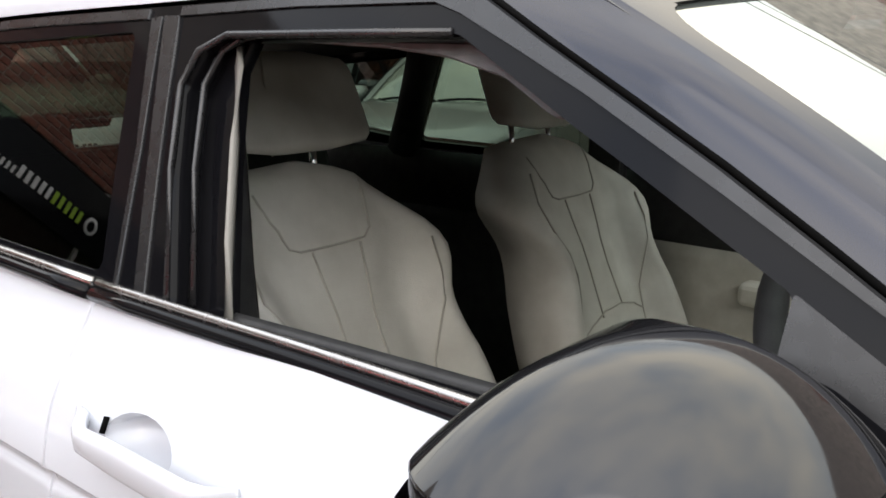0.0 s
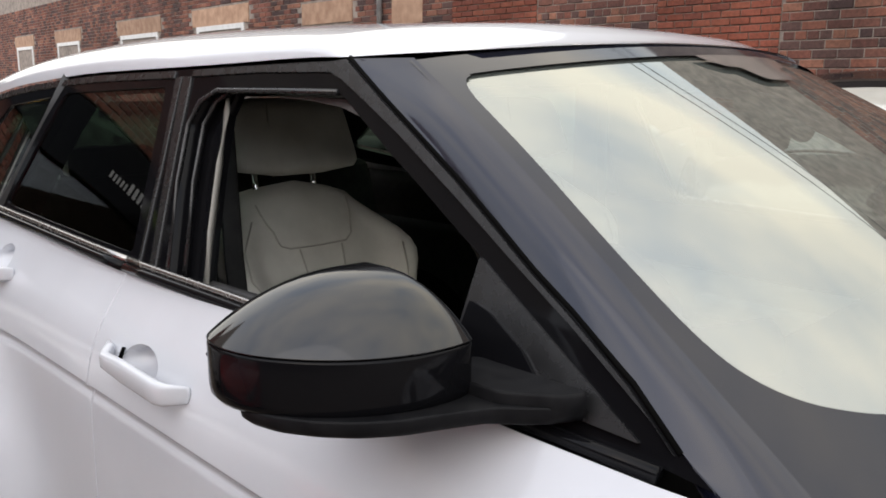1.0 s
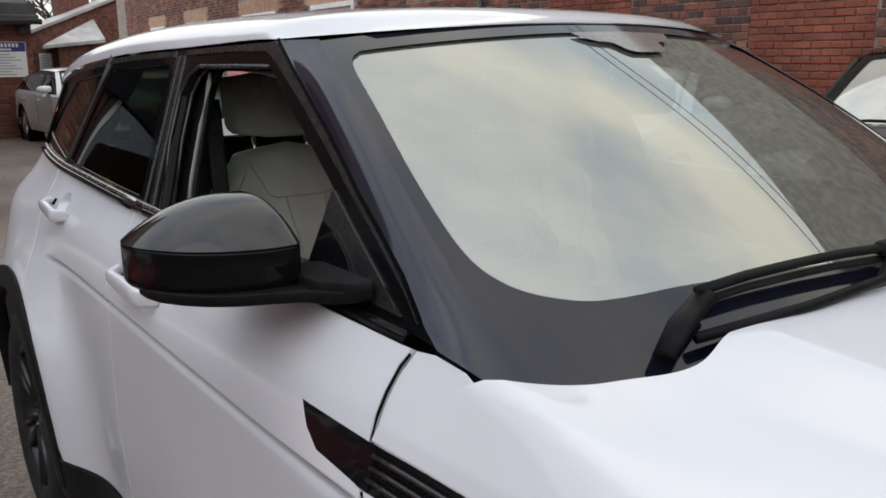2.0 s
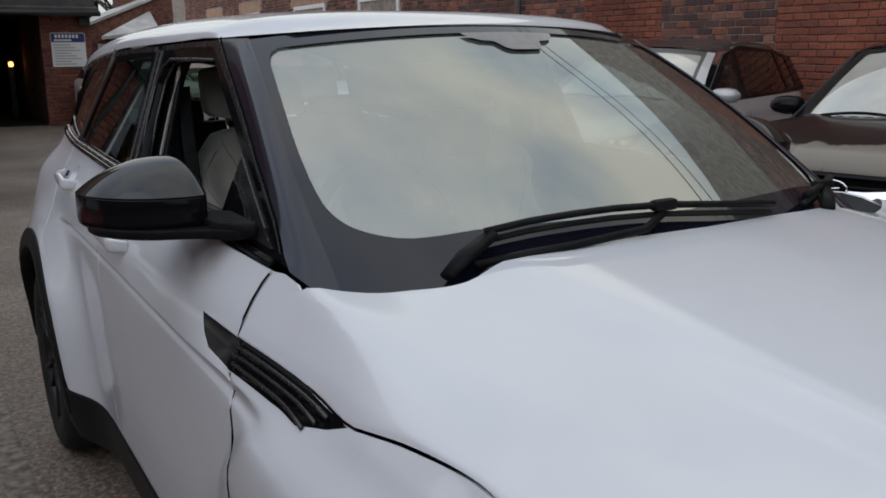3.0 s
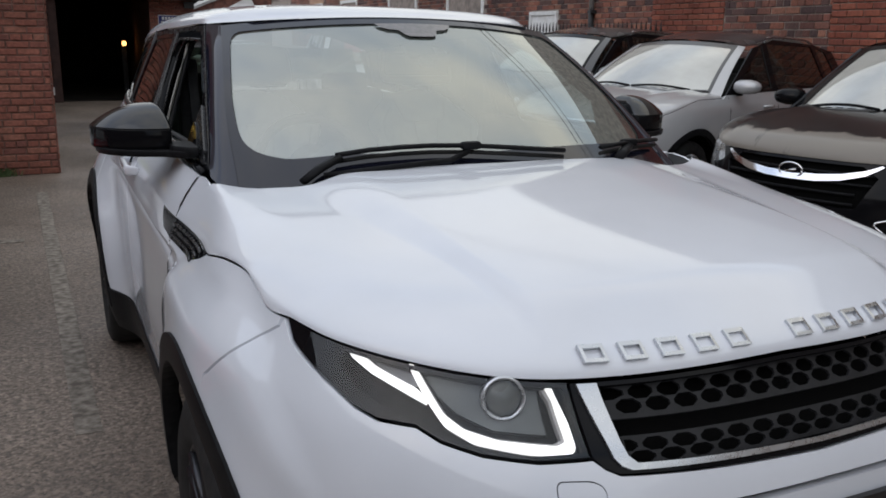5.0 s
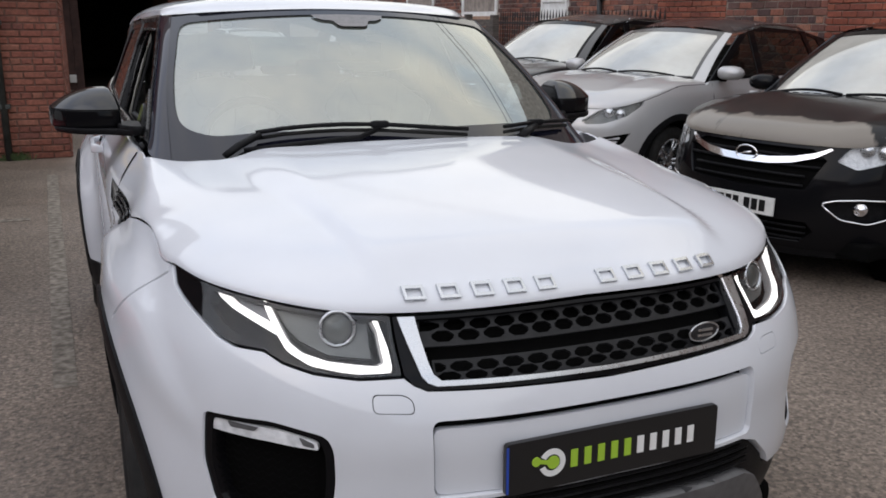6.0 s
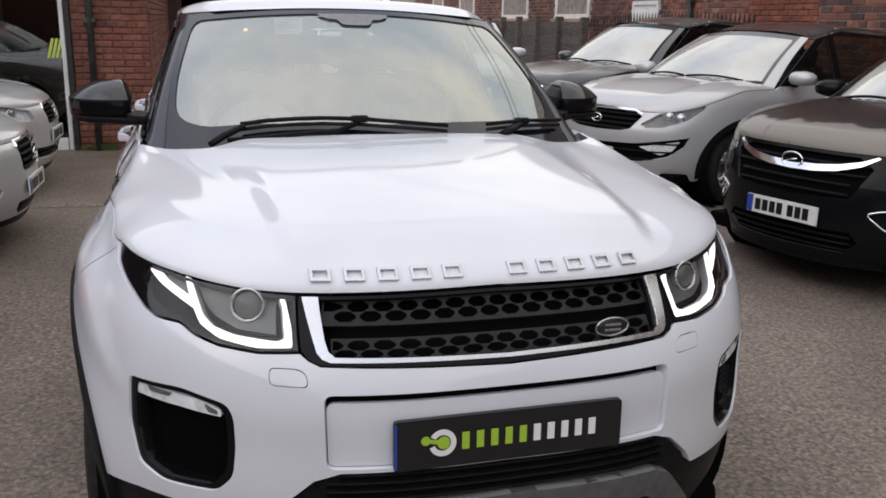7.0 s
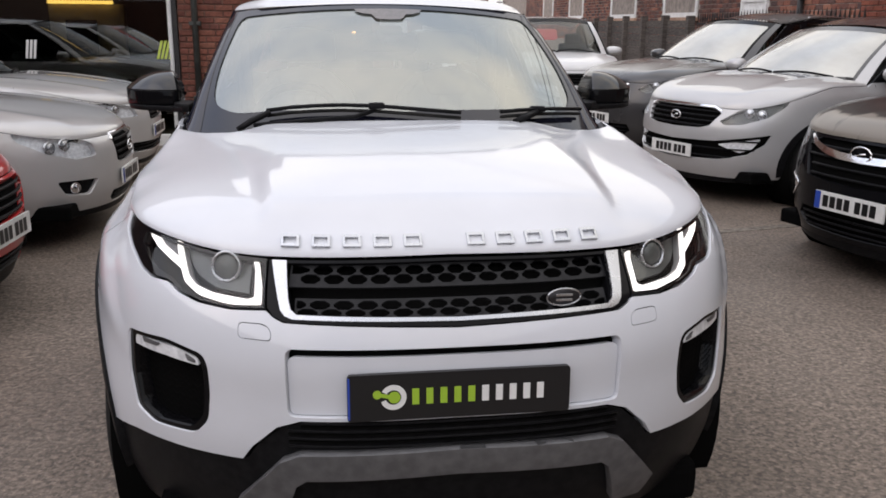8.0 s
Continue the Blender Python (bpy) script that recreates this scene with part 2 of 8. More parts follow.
def fill(loops, step):
    """Triangles of a plane region: an outer loop and its holes."""
    loops = [dense(l, step) for l in loops]
    pts, edges = [], []
    for l in loops:
        s = len(pts)
        pts += l
        edges += [(s + i, s + (i + 1) % len(l)) for i in range(len(l))]
    xs, ys = [p[0] for p in loops[0]], [p[1] for p in loops[0]]
    gx, gy = np.meshgrid(np.arange(min(xs) + step / 2, max(xs), step), np.arange(min(ys) + step / 2, max(ys), step))
    g = np.stack([gx.ravel(), gy.ravel()], 1)
    if len(g):
        ok = inside(loops[0], g)
        for l in loops[1:]:
            ok &= ~inside(l, g)
        g = g[ok]
    if len(g):
        bd = np.array(pts)
        near = np.min(np.hypot(g[:, None, 0] - bd[None, :, 0], g[:, None, 1] - bd[None, :, 1]), axis=1)
        g = g[near > step * 0.55]
    allp = [Vector(p) for p in pts] + [Vector(p) for p in g]
    v, e, f, _, _, _ = delaunay_2d_cdt(allp, edges, [], 0, 1e-6)
    v = np.array([(q.x, q.y) for q in v])
    f = [t for t in f if len(t) == 3]
    c = np.array([v[list(t)].mean(0) for t in f])
    ok = inside(loops[0], c)
    for l in loops[1:]:
        ok &= ~inside(l, c)
    return v, [t for t, k in zip(f, ok) if k]


def panel(name, loops, fmap, mat, parent, step=0.035, depth=0.02, label="", off=0.0, centre=(0, 0, 0.7), mirror=False):
    """A curved sheet with folded-in edges: loops in the map's plane, set on the surface fmap(u, v)."""
    v2, tris = fill(loops, step)
    P, N = [], []
    h = 0.002
    for u, v in v2:
        p = Vector(fmap(u, v))
        a, b = Vector(fmap(u + h, v)) - Vector(fmap(u - h, v)), Vector(fmap(u, v + h)) - Vector(fmap(u, v - h))
        n = a.cross(b)
        n.normalize()
        if n.dot(p - Vector(centre)) < 0:
            n = -n
        P.append(p + n * off)
        N.append(n)
    faces = []
    count = {}
    for t in tris:
        a, b, c = t
        if (P[b] - P[a]).cross(P[c] - P[a]).dot(N[a]) < 0:
            t = (a, c, b)
        faces.append(t)
        for i in range(3):
            e = (t[i], t[(i + 1) % 3])
            count[e] = count.get(e, 0) + 1
    if depth:
        V, M = list(P), list(N)
        for a, b in [e for e in count if (e[1], e[0]) not in count]:
            s = len(V)
            o = (P[b] - P[a]).cross(N[a])
            if o.length < 1e-9:
                continue
            o.normalize()
            V += [P[a], P[b], P[b] - N[b] * depth, P[a] - N[a] * depth]
            M += [(o + N[a] * 0.6).normalized(), (o + N[b] * 0.6).normalized(), o, o]
            faces.append((s, s + 3, s + 2, s + 1))
    else:
        V, M = P, N
    if mirror:
        V = [Vector((-q.x, q.y, q.z)) for q in V]
        M = [Vector((-q.x, q.y, q.z)) for q in M]
        faces = [tuple(reversed(f)) for f in faces]
    return mesh(name, V, faces, mat, parent, label, M)


def grid_mesh(name, rows, mat, parent=None, label="", close_u=False, close_v=False, flat=False, thick=0.0):
    """Quads over rows of points."""
    nr, nc = len(rows), len(rows[0])
    V = [p for r in rows for p in r]
    F = []
    for i in range(nr if close_v else nr - 1):
        for j in range(nc if close_u else nc - 1):
            a, b = i * nc + j, i * nc + (j + 1) % nc
            c, d = ((i + 1) % nr) * nc + (j + 1) % nc, ((i + 1) % nr) * nc + j
            F.append((a, b, c, d))
    ob = mesh(name, V, F, mat, parent, label, flat=flat)
    if thick:
        m = ob.modifiers.new("thick", "SOLIDIFY")
        m.thickness, m.offset = thick, 0
    return ob


def frame_at(pts, i):
    t = (Vector(pts[min(i + 1, len(pts) - 1)]) - Vector(pts[max(i - 1, 0)])).normalized()
    up = Vector((0, 0, 1)) if abs(t.z) < 0.9 else Vector((0, 1, 0))
    s = t.cross(up).normalized()
    return t, s, s.cross(t)


def tube_vf(pts, r, n=8, flatten=1.0):
    """A capped round bar along points; r may be one number or one for each point."""
    V, F = [], []
    for i, p in enumerate(pts):
        t, s, u = frame_at(pts, i)
        ri = r[i] if isinstance(r, (list, tuple)) else r
        for k in range(n):
            a = 2 * math.pi * k / n
            V.append(Vector(p) + s * (ri * math.cos(a)) + u * (ri * flatten * math.sin(a)))
    for i in range(len(pts) - 1):
        for k in range(n):
            F.append((i * n + k, i * n + (k + 1) % n, (i + 1) * n + (k + 1) % n, (i + 1) * n + k))
    F.append(tuple(range(n - 1, -1, -1)))
    F.append(tuple((len(pts) - 1) * n + k for k in range(n)))
    return V, F


def tube(name, pts, r, mat, parent=None, label="", n=8, flatten=1.0):
    V, F = tube_vf(pts, r, n, flatten)
    return mesh(name, V, F, mat, parent, label)


def box(name, size, at, mat, parent=None, label="", bevel=0.01, rot=(0, 0, 0), seg=2):
    bm = bmesh.new()
    bmesh.ops.create_cube(bm, size=1)
    bmesh.ops.scale(bm, vec=size, verts=bm.verts)
    if bevel:
        bmesh.ops.bevel(bm, geom=bm.edges, offset=min(bevel, min(size) * 0.45), segments=seg, affect="EDGES", profile=0.6)
    bmesh.ops.transform(bm, matrix=pose(*at, *rot), verts=bm.verts)
    me = bpy.data.meshes.new(name)
    bm.to_mesh(me)
    bm.free()
    me.materials.append(mat)
    ob = new(name, me)
    if parent:
        ob.parent = parent
    if label:
        ob["label"] = label
    return ob


def lathe_vf(profile, n=32, axis="x"):
    """profile: (radius, along) pairs, turned about an axis."""
    V, F = [], []
    for r, a in profile:
        for k in range(n):
            t = 2 * math.pi * k / n
            c, s = r * math.cos(t), r * math.sin(t)
            V.append((a, c, s) if axis == "x" else ((c, a, s) if axis == "y" else (c, s, a)))
    m = len(profile)
    for i in range(m - 1):
        for k in range(n):
            F.append((i * n + k, i * n + (k + 1) % n, (i + 1) * n + (k + 1) % n, (i + 1) * n + k))
    return V, F


def lathe(name, profile, mat, parent=None, at=(0, 0, 0), n=32, axis="x", label=""):
    V, F = lathe_vf(profile, n, axis)
    V = [(v[0] + at[0], v[1] + at[1], v[2] + at[2]) for v in V]
    return mesh(name, V, F, mat, parent, label)


def join_vf(*vfs):
    V, F = [], []
    for v, f in vfs:
        s = len(V)
        V += list(v)
        F += [tuple(i + s for i in q) for q in f]
    return V, F


def table(rows):
    """Smooth interpolation through (key, value, ...) rows."""
    a = [r[0] for r in rows]
    cols = [[r[k] for r in rows] for k in range(1, len(rows[0]))]

    def f(v):
        i = max(0, min(len(a) - 2, sum(1 for q in a[1:-1] if v >= q)))
        h = a[i + 1] - a[i]
        u = max(0.0, min(1.0, (v - a[i]) / h))
        out = []
        for c in cols:
            lo, hi = max(i - 1, 0), min(i + 2, len(a) - 1)
            m0 = (c[i + 1] - c[lo]) / (a[i + 1] - a[lo]) * h if i > 0 else c[i + 1] - c[i]
            m1 = (c[hi] - c[i]) / (a[hi] - a[i]) * h if i + 2 < len(a) else c[i + 1] - c[i]
            out.append((2 * u ** 3 - 3 * u * u + 1) * c[i] + (u ** 3 - 2 * u * u + u) * m0 + (3 * u * u - 2 * u ** 3) * c[i + 1] + (u ** 3 - u * u) * m1)
        return out if len(out) > 1 else out[0]
    return f


def smooth(a, b, v):
    u = max(0.0, min(1.0, (v - a) / (b - a)))
    return u * u * (3 - 2 * u)


class Shell:
    """A car's lower body: a plan outline for each height, with rounded nose and tail. p runs along the outline from the nose's middle."""

    def __init__(s, y0, y1, width, nose, tail, wheels=(), flare=0.03, crease=None):
        s.y0, s.y1, s.width, s.nose, s.tail, s.wheels, s.flare, s.crease = y0, y1, table(width), table(nose), tail, wheels, flare, crease
        w, (L, n) = s.width(0.75), s.nose(0.75)
        ps, fs, X, Y = [0.0], [0.0], 0.0, L
        for i in range(1, 401):
            f = i / 400 * math.pi / 2
            x, y = w * math.sin(f) ** (2 / n), L * max(math.cos(f), 0) ** (2 / n)
            ps.append(ps[-1] + math.hypot(x - X, y - Y))
            fs.append(f)
            X, Y = x, y
        s.ps, s.fs, s.P0 = ps, fs, ps[-1]
        s.P1 = s.P0 + y1 - y0

    def W(s, y, z):
        w = s.width(z)
        for wy, wz, r in s.wheels:
            d = math.hypot(y - wy, z - wz)
            w += s.flare * math.exp(-((d - r) / 0.17) ** 2) * smooth(1.075, 0.92, z)
        if s.crease:
            w += s.crease(y, z)
        return w

    def B(s, p, z):
        sg, q = (-1 if p < 0 else 1), abs(p)
        if q < s.P0:
            L, n = s.nose(z)
            f = float(np.interp(q, s.ps, s.fs))
            y = s.y0 - L * max(math.cos(f), 0.0) ** (2 / n)
            return (sg * s.W(y, z) * math.sin(f) ** (2 / n), y, z)
        if q <= s.P1:
            y = s.y0 + q - s.P0
            return (sg * s.W(y, z), y, z)
        L, n, arc = s.tail
        f = min(1.0, (q - s.P1) / arc) * math.pi / 2
        y = s.y1 + L * math.sin(f) ** (2 / n)
        return (sg * s.W(y, z) * max(math.cos(f), 0.0) ** (2 / n), y, z)

    def side(s, y, z):
        return s.B(s.P0 + y - s.y0, z)


# ---- the yard ----
ASPHALT = noise_into(principled("asphalt", (0.06, 0.052, 0.046), 0.8, spec=0.3), 0.7, (0.116, 0.090, 0.071), (0.186, 0.148, 0.119), detail=12, coord="Object")


def grit(m):
    """Loose stones and pits in the asphalt: light and dark specks of a few millimetres, with relief."""
    nt = m.node_tree
    b = nt.nodes["Principled BSDF"]
    base = b.inputs["Base Color"].links[0].from_socket
    tc = nt.nodes.new("ShaderNodeTexCoord")
    vo, no = nt.nodes.new("ShaderNodeTexVoronoi"), nt.nodes.new("ShaderNodeTexNoise")
    vo.inputs["Scale"].default_value = 75
    no.inputs["Scale"].default_value, no.inputs["Detail"].default_value = 42, 8
    sp, mr, ml = nt.nodes.new("ShaderNodeSeparateColor"), nt.nodes.new("ShaderNodeMapRange"), nt.nodes.new("ShaderNodeMath")
    nt.links.new(tc.outputs["Object"], vo.inputs["Vector"])
    nt.links.new(tc.outputs["Object"], no.inputs["Vector"])
    nt.links.new(vo.outputs["Color"], sp.inputs["Color"])
    mr.inputs["From Min"].default_value, mr.inputs["From Max"].default_value = 0.0, 1.0
    mr.inputs["To Min"].default_value, mr.inputs["To Max"].default_value = 0.6, 1.5
    nt.links.new(sp.outputs["Red"], mr.inputs["Value"])
    m2 = nt.nodes.new("ShaderNodeMapRange")
    m2.inputs["From Min"].default_value, m2.inputs["From Max"].default_value = 0.3, 0.7
    m2.inputs["To Min"].default_value, m2.inputs["To Max"].default_value = 0.6, 1.45
    nt.links.new(no.outputs["Fac"], m2.inputs["Value"])
    ml.operation = "MULTIPLY"
    nt.links.new(mr.outputs["Result"], ml.inputs[0])
    nt.links.new(m2.outputs["Result"], ml.inputs[1])
    hs = nt.nodes.new("ShaderNodeHueSaturation")
    nt.links.new(ml.outputs["Value"], hs.inputs["Value"])
    nt.links.new(base, hs.inputs["Color"])
    nt.links.new(hs.outputs["Color"], b.inputs["Base Color"])
    bp = nt.nodes.new("ShaderNodeBump")
    bp.inputs["Strength"].default_value, bp.inputs["Distance"].default_value = 0.8, 0.006
    nt.links.new(ml.outputs["Value"], bp.inputs["Height"])
    nt.links.new(bp.outputs["Normal"], b.inputs["Normal"])


grit(ASPHALT)
noise_into(ASPHALT, 0.45, 0.38, 0.85, detail=6, socket="Roughness")
ASPHALT.node_tree.nodes["Principled BSDF"].inputs["Specular IOR Level"].default_value = 0.5
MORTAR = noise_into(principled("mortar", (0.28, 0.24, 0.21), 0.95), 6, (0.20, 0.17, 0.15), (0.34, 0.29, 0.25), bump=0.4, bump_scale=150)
MORTAR_DARK = noise_into(principled("dark_red_mortar", (0.15, 0.085, 0.066), 0.95), 6, (0.11, 0.06, 0.047), (0.19, 0.11, 0.085), bump=0.4, bump_scale=150)
BRICK = noise_into(principled("red_brick", (0.14, 0.055, 0.04), 0.85), 14, (0.075, 0.032, 0.025), (0.17, 0.072, 0.05), bump=0.5, bump_scale=120, rnd=0.45)
SLATE = noise_into(principled("slate", (0.045, 0.045, 0.05), 0.7), 3, (0.035, 0.035, 0.038), (0.07, 0.068, 0.066), bump=0.3)
TIMBER = noise_into(principled("grey_timber", (0.09, 0.075, 0.065), 0.85), 5, (0.06, 0.05, 0.045), (0.13, 0.11, 0.095), bump=0.4, bump_scale=60, stretch=(1, 1, 8), rnd=0.2)
STONE = noise_into(principled("sandstone", (0.42, 0.26, 0.17), 0.85), 5, (0.34, 0.20, 0.13), (0.48, 0.31, 0.21), bump=0.3, bump_scale=80, rnd=0.15)
DOORWHITE = noise_into(principled("white_joinery", (0.74, 0.74, 0.72), 0.5), 6, (0.66, 0.66, 0.64), (0.78, 0.78, 0.77))
# near-black, so the rooms' shade is already in their colour
ROOM_SHADE = noise_into(principled("shaded_interior", (0.02, 0.018, 0.016), 0.95, spec=0.1), 1.5, (0.012, 0.011, 0.010), (0.030, 0.027, 0.024))

ground_v = [(-90, -90, 0), (90, -90, 0), (90, 90, 0), (-90, 90, 0)]
ground = tagged(mesh("ground", ground_v, [(0, 1, 2, 3)], ASPHALT), "worn grey asphalt of a car yard with loose grit", "asphalt", kind="structure")

WX, WS = 7.75, 0.085          # the long wall: x = WX + WS * y


def wall_pt(y, z, out=0.0):
    """A point of the long wall; out: metres proud of it, towards the yard."""
    k = math.hypot(1, WS)
    return (WX + WS * y - out / k, y + out * WS / k, z)


def slab(name, y0, y1, z0, z1, out0, out1, mat, parent=None, label="", kind=""):
    """A block set against the long wall."""
    V = [wall_pt(y, z, o) for o in (out0, out1) for y in (y0, y1) for z in (z0, z1)]
    F = [(0, 1, 3, 2), (4, 6, 7, 5), (0, 4, 5, 1), (2, 3, 7, 6), (1, 5, 7, 3), (0, 2, 6, 4)]
    ob = mesh(name, V, F, mat, parent, label, flat=True)
    if kind:
        ob["kind"] = kind
    return ob


wall_east = slab("wall_east", -30, 54, 0, 7.2, -0.35, 0.0, MORTAR, label="long old red brick wall behind the parked cars", kind="structure")
wall_east["category"] = "brick wall"


def plain_block(name, x0, x1, y0, y1, z0, z1, mat, label="", category="", kind=""):
    V = [(x, y, z) for x in (x0, x1) for y in (y0, y1) for z in (z0, z1)]
    F = [(0, 1, 3, 2), (4, 6, 7, 5), (0, 4, 5, 1), (2, 3, 7, 6), (1, 5, 7, 3), (0, 2, 6, 4)]
    return tagged(mesh(name, V, F, mat, flat=True), label, category, "", kind)


# showroom front on the near side, with a deep glazed opening
FY = 7.2
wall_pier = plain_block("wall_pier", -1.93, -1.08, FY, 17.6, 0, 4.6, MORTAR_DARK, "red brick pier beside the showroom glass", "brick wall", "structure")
wall_head = plain_block("wall_head", -12, -1.93, FY, FY + 0.3, 3.0, 6.4, MORTAR, "red brick band over the showroom glass", "brick wall", "structure")
wall_show_back = plain_block("wall_back", -12, -1.93, FY + 6, FY + 6.2, 0, 3.0, ROOM_SHADE, "dark back wall of the showroom", "wall", "structure")
show_roof = plain_block("ceiling", -12, -1.93, FY + 0.3, FY + 6.2, 3.0, 3.1, ROOM_SHADE, "dark showroom ceiling", "ceiling", "structure")

# workshop at the end of the yard: a dark open mouth, a pier and a roof edge
GY = 17.6
work_back = plain_block("wall_north", -1.08, 4.0, GY + 9, GY + 9.2, 0, 3.0, ROOM_SHADE, "dark back wall of the workshop", "wall", "structure")
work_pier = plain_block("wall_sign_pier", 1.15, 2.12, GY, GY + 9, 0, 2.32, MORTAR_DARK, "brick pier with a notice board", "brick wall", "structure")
work_roof = plain_block("roof", -1.08, 2.2, GY - 0.3, GY + 9.2, 2.3, 2.62, SLATE, "dark roof edge over the workshop mouth", "roof", "structure")


# ---- the white SUV ----
def door_crease(y, z):
    """The swage along the doors: a sharp edge with a shallow hollow under it."""
    zc = 0.984
    k = smooth(-0.98, -0.72, y) * smooth(1.2, 0.9, y)
    d = math.hypot(y - 1.41, z - 0.37)
    haunch = 0.046 * math.exp(-((d - 0.47) / 0.18) ** 2) * smooth(1.05, 0.7, z)
    shoulder = float(np.interp(y, [1.15, 1.4, 1.8, 2.2], [0.0, -0.004, -0.028, -0.05])) * smooth(1.06, 1.21, z)
    df = math.hypot(y + 1.25, z - 0.37)
    blister = 0.013 * smooth(0.725, 0.665, df) * smooth(0.54, 0.665, df) * smooth(0.70, 0.85, z)
    return -k * (0.016 * smooth(zc + 0.004, zc - 0.012, z) - 0.007 * smooth(zc - 0.012, zc - 0.030, z) - 0.009 * smooth(zc - 0.05, zc - 0.40, z)) + haunch + shoulder + blister + wing_taper(y, z)


def wing_taper(y, z):
    """The front wings draw in towards the bonnet."""
    return -0.034 * smooth(-0.35, -1.0, y) * smooth(0.94, 1.04, z) * smooth(-1.78, -1.45, y)


AXF, AXR, WR = -1.25, 1.41, 0.515
BODY = Shell(-1.15, 1.72,
             [(0.15, 0.84), (0.3, 0.885), (0.5, 0.905), (0.7, 0.915), (0.9, 0.92), (1.0, 0.912), (1.08, 0.888), (1.17, 0.832), (1.2, 0.818), (1.25, 0.80), (1.4, 0.75)],
             [(0.2, 0.87, 2.7), (0.4, 0.99, 2.8), (0.55, 1.03, 2.8), (0.7, 1.03, 2.8), (0.8, 1.025, 2.8), (0.9, 0.985, 2.75), (1.0, 0.895, 2.65), (1.1, 0.84, 2.5)],
             (0.46, 2.7, 1.15), ((AXF, 0.37, 0.47), (AXR, 0.37, 0.47)), 0.045, door_crease)
B, side = BODY.B, BODY.side
PP = BODY.P0 - BODY.y0        # p = PP + y on the flanks

suv = thing("suv", "white five-door luxury SUV with black mirrors, pillars and lit running lights", "car")

bonnet_edge = table([(0, 1.012), (0.45, 1.007), (0.57, 1.01), (0.757, 1.026), (0.889, 1.038), (1.014, 1.049), (1.088, 1.0456), (1.14, 1.0493), (1.199, 1.0671), (1.283, 1.0843), (1.441, 1.0806), (1.593, 1.0639), (1.655, 1.0574), (1.80, 1.058), (2.08, 1.058)])
spine_rows = [(-2.05, 1.055), (-1.95, 1.083), (-1.85, 1.108), (-1.6, 1.142), (-1.3, 1.170), (-0.95, 1.196), (-0.6, 1.21)]
spine_fit = np.polyfit([r[0] for r in spine_rows], [r[1] for r in spine_rows], 4)
spine = lambda y: float(np.polyval(spine_fit, max(-2.08, min(-0.6, y))))
cowl_y = table([(0, -0.985), (0.3, -0.965), (0.47, -0.945), (0.57, -0.965), (0.66, -0.93), (0.75, -0.884), (0.795, -0.845), (0.818, -0.80), (0.834, -0.76), (0.86, -0.71), (0.9, -0.695)])


def bonnet_z(x, y):
    ax = abs(x)
    c = 0.525 - 0.082 * (y + 0.95) / (-0.95)
    soft = 0.050 + 0.15 * smooth(-1.75, -0.95, y)
    top = spine(y) - 0.055 * (ax / 0.85) ** 2.2
    rise = smooth(c + soft * 0.5, c - soft * 0.5, ax) * smooth(-1.97, -1.84, y)
    corner = 0.027 * smooth(0.68, 0.86, ax) * smooth(-1.35, -0.80, y)
    return top + 0.017 * rise + corner


def bonnet_pt(p, r, yl=None):
    """A point of the bonnet: p along its edge, r from the spine (0) to the edge (1)."""
    a = 0.80
    sg, q = (-1 if p < 0 else 1), abs(p)
    ze = bonnet_edge(q)
    ex, ey, _ = B(q, ze)
    if q < BODY.P0:
        x, y = r * ex, BODY.y0 + r * (ey - BODY.y0)
    else:
        x = r * ex
        t = (q - BODY.P0) / (PP - 0.703 - BODY.P0)
        y = BODY.y0 + t * (cowl_y(x) - BODY.y0)
    z = bonnet_z(x, y)
    if r > a:
        u = (r - a) / (1 - a)
        w = smooth(-1.35, -0.85, y)
        flat = z
        z = ze + (z - ze) * math.sqrt(max(0.0, 1 - u ** 2.3))
        wall = float(np.interp(x - wing_taper(y, 1.06), [0.80, 0.818, 0.832, 0.888, 0.95], [1.24, 1.20, 1.17, 1.08, 0.95]))
        low = min(flat, wall) - 0.006 * math.exp(-abs(flat - wall) / 0.012)
        z = (1 - w) * z + w * max(low, ze)
    return (sg * x, y, z)


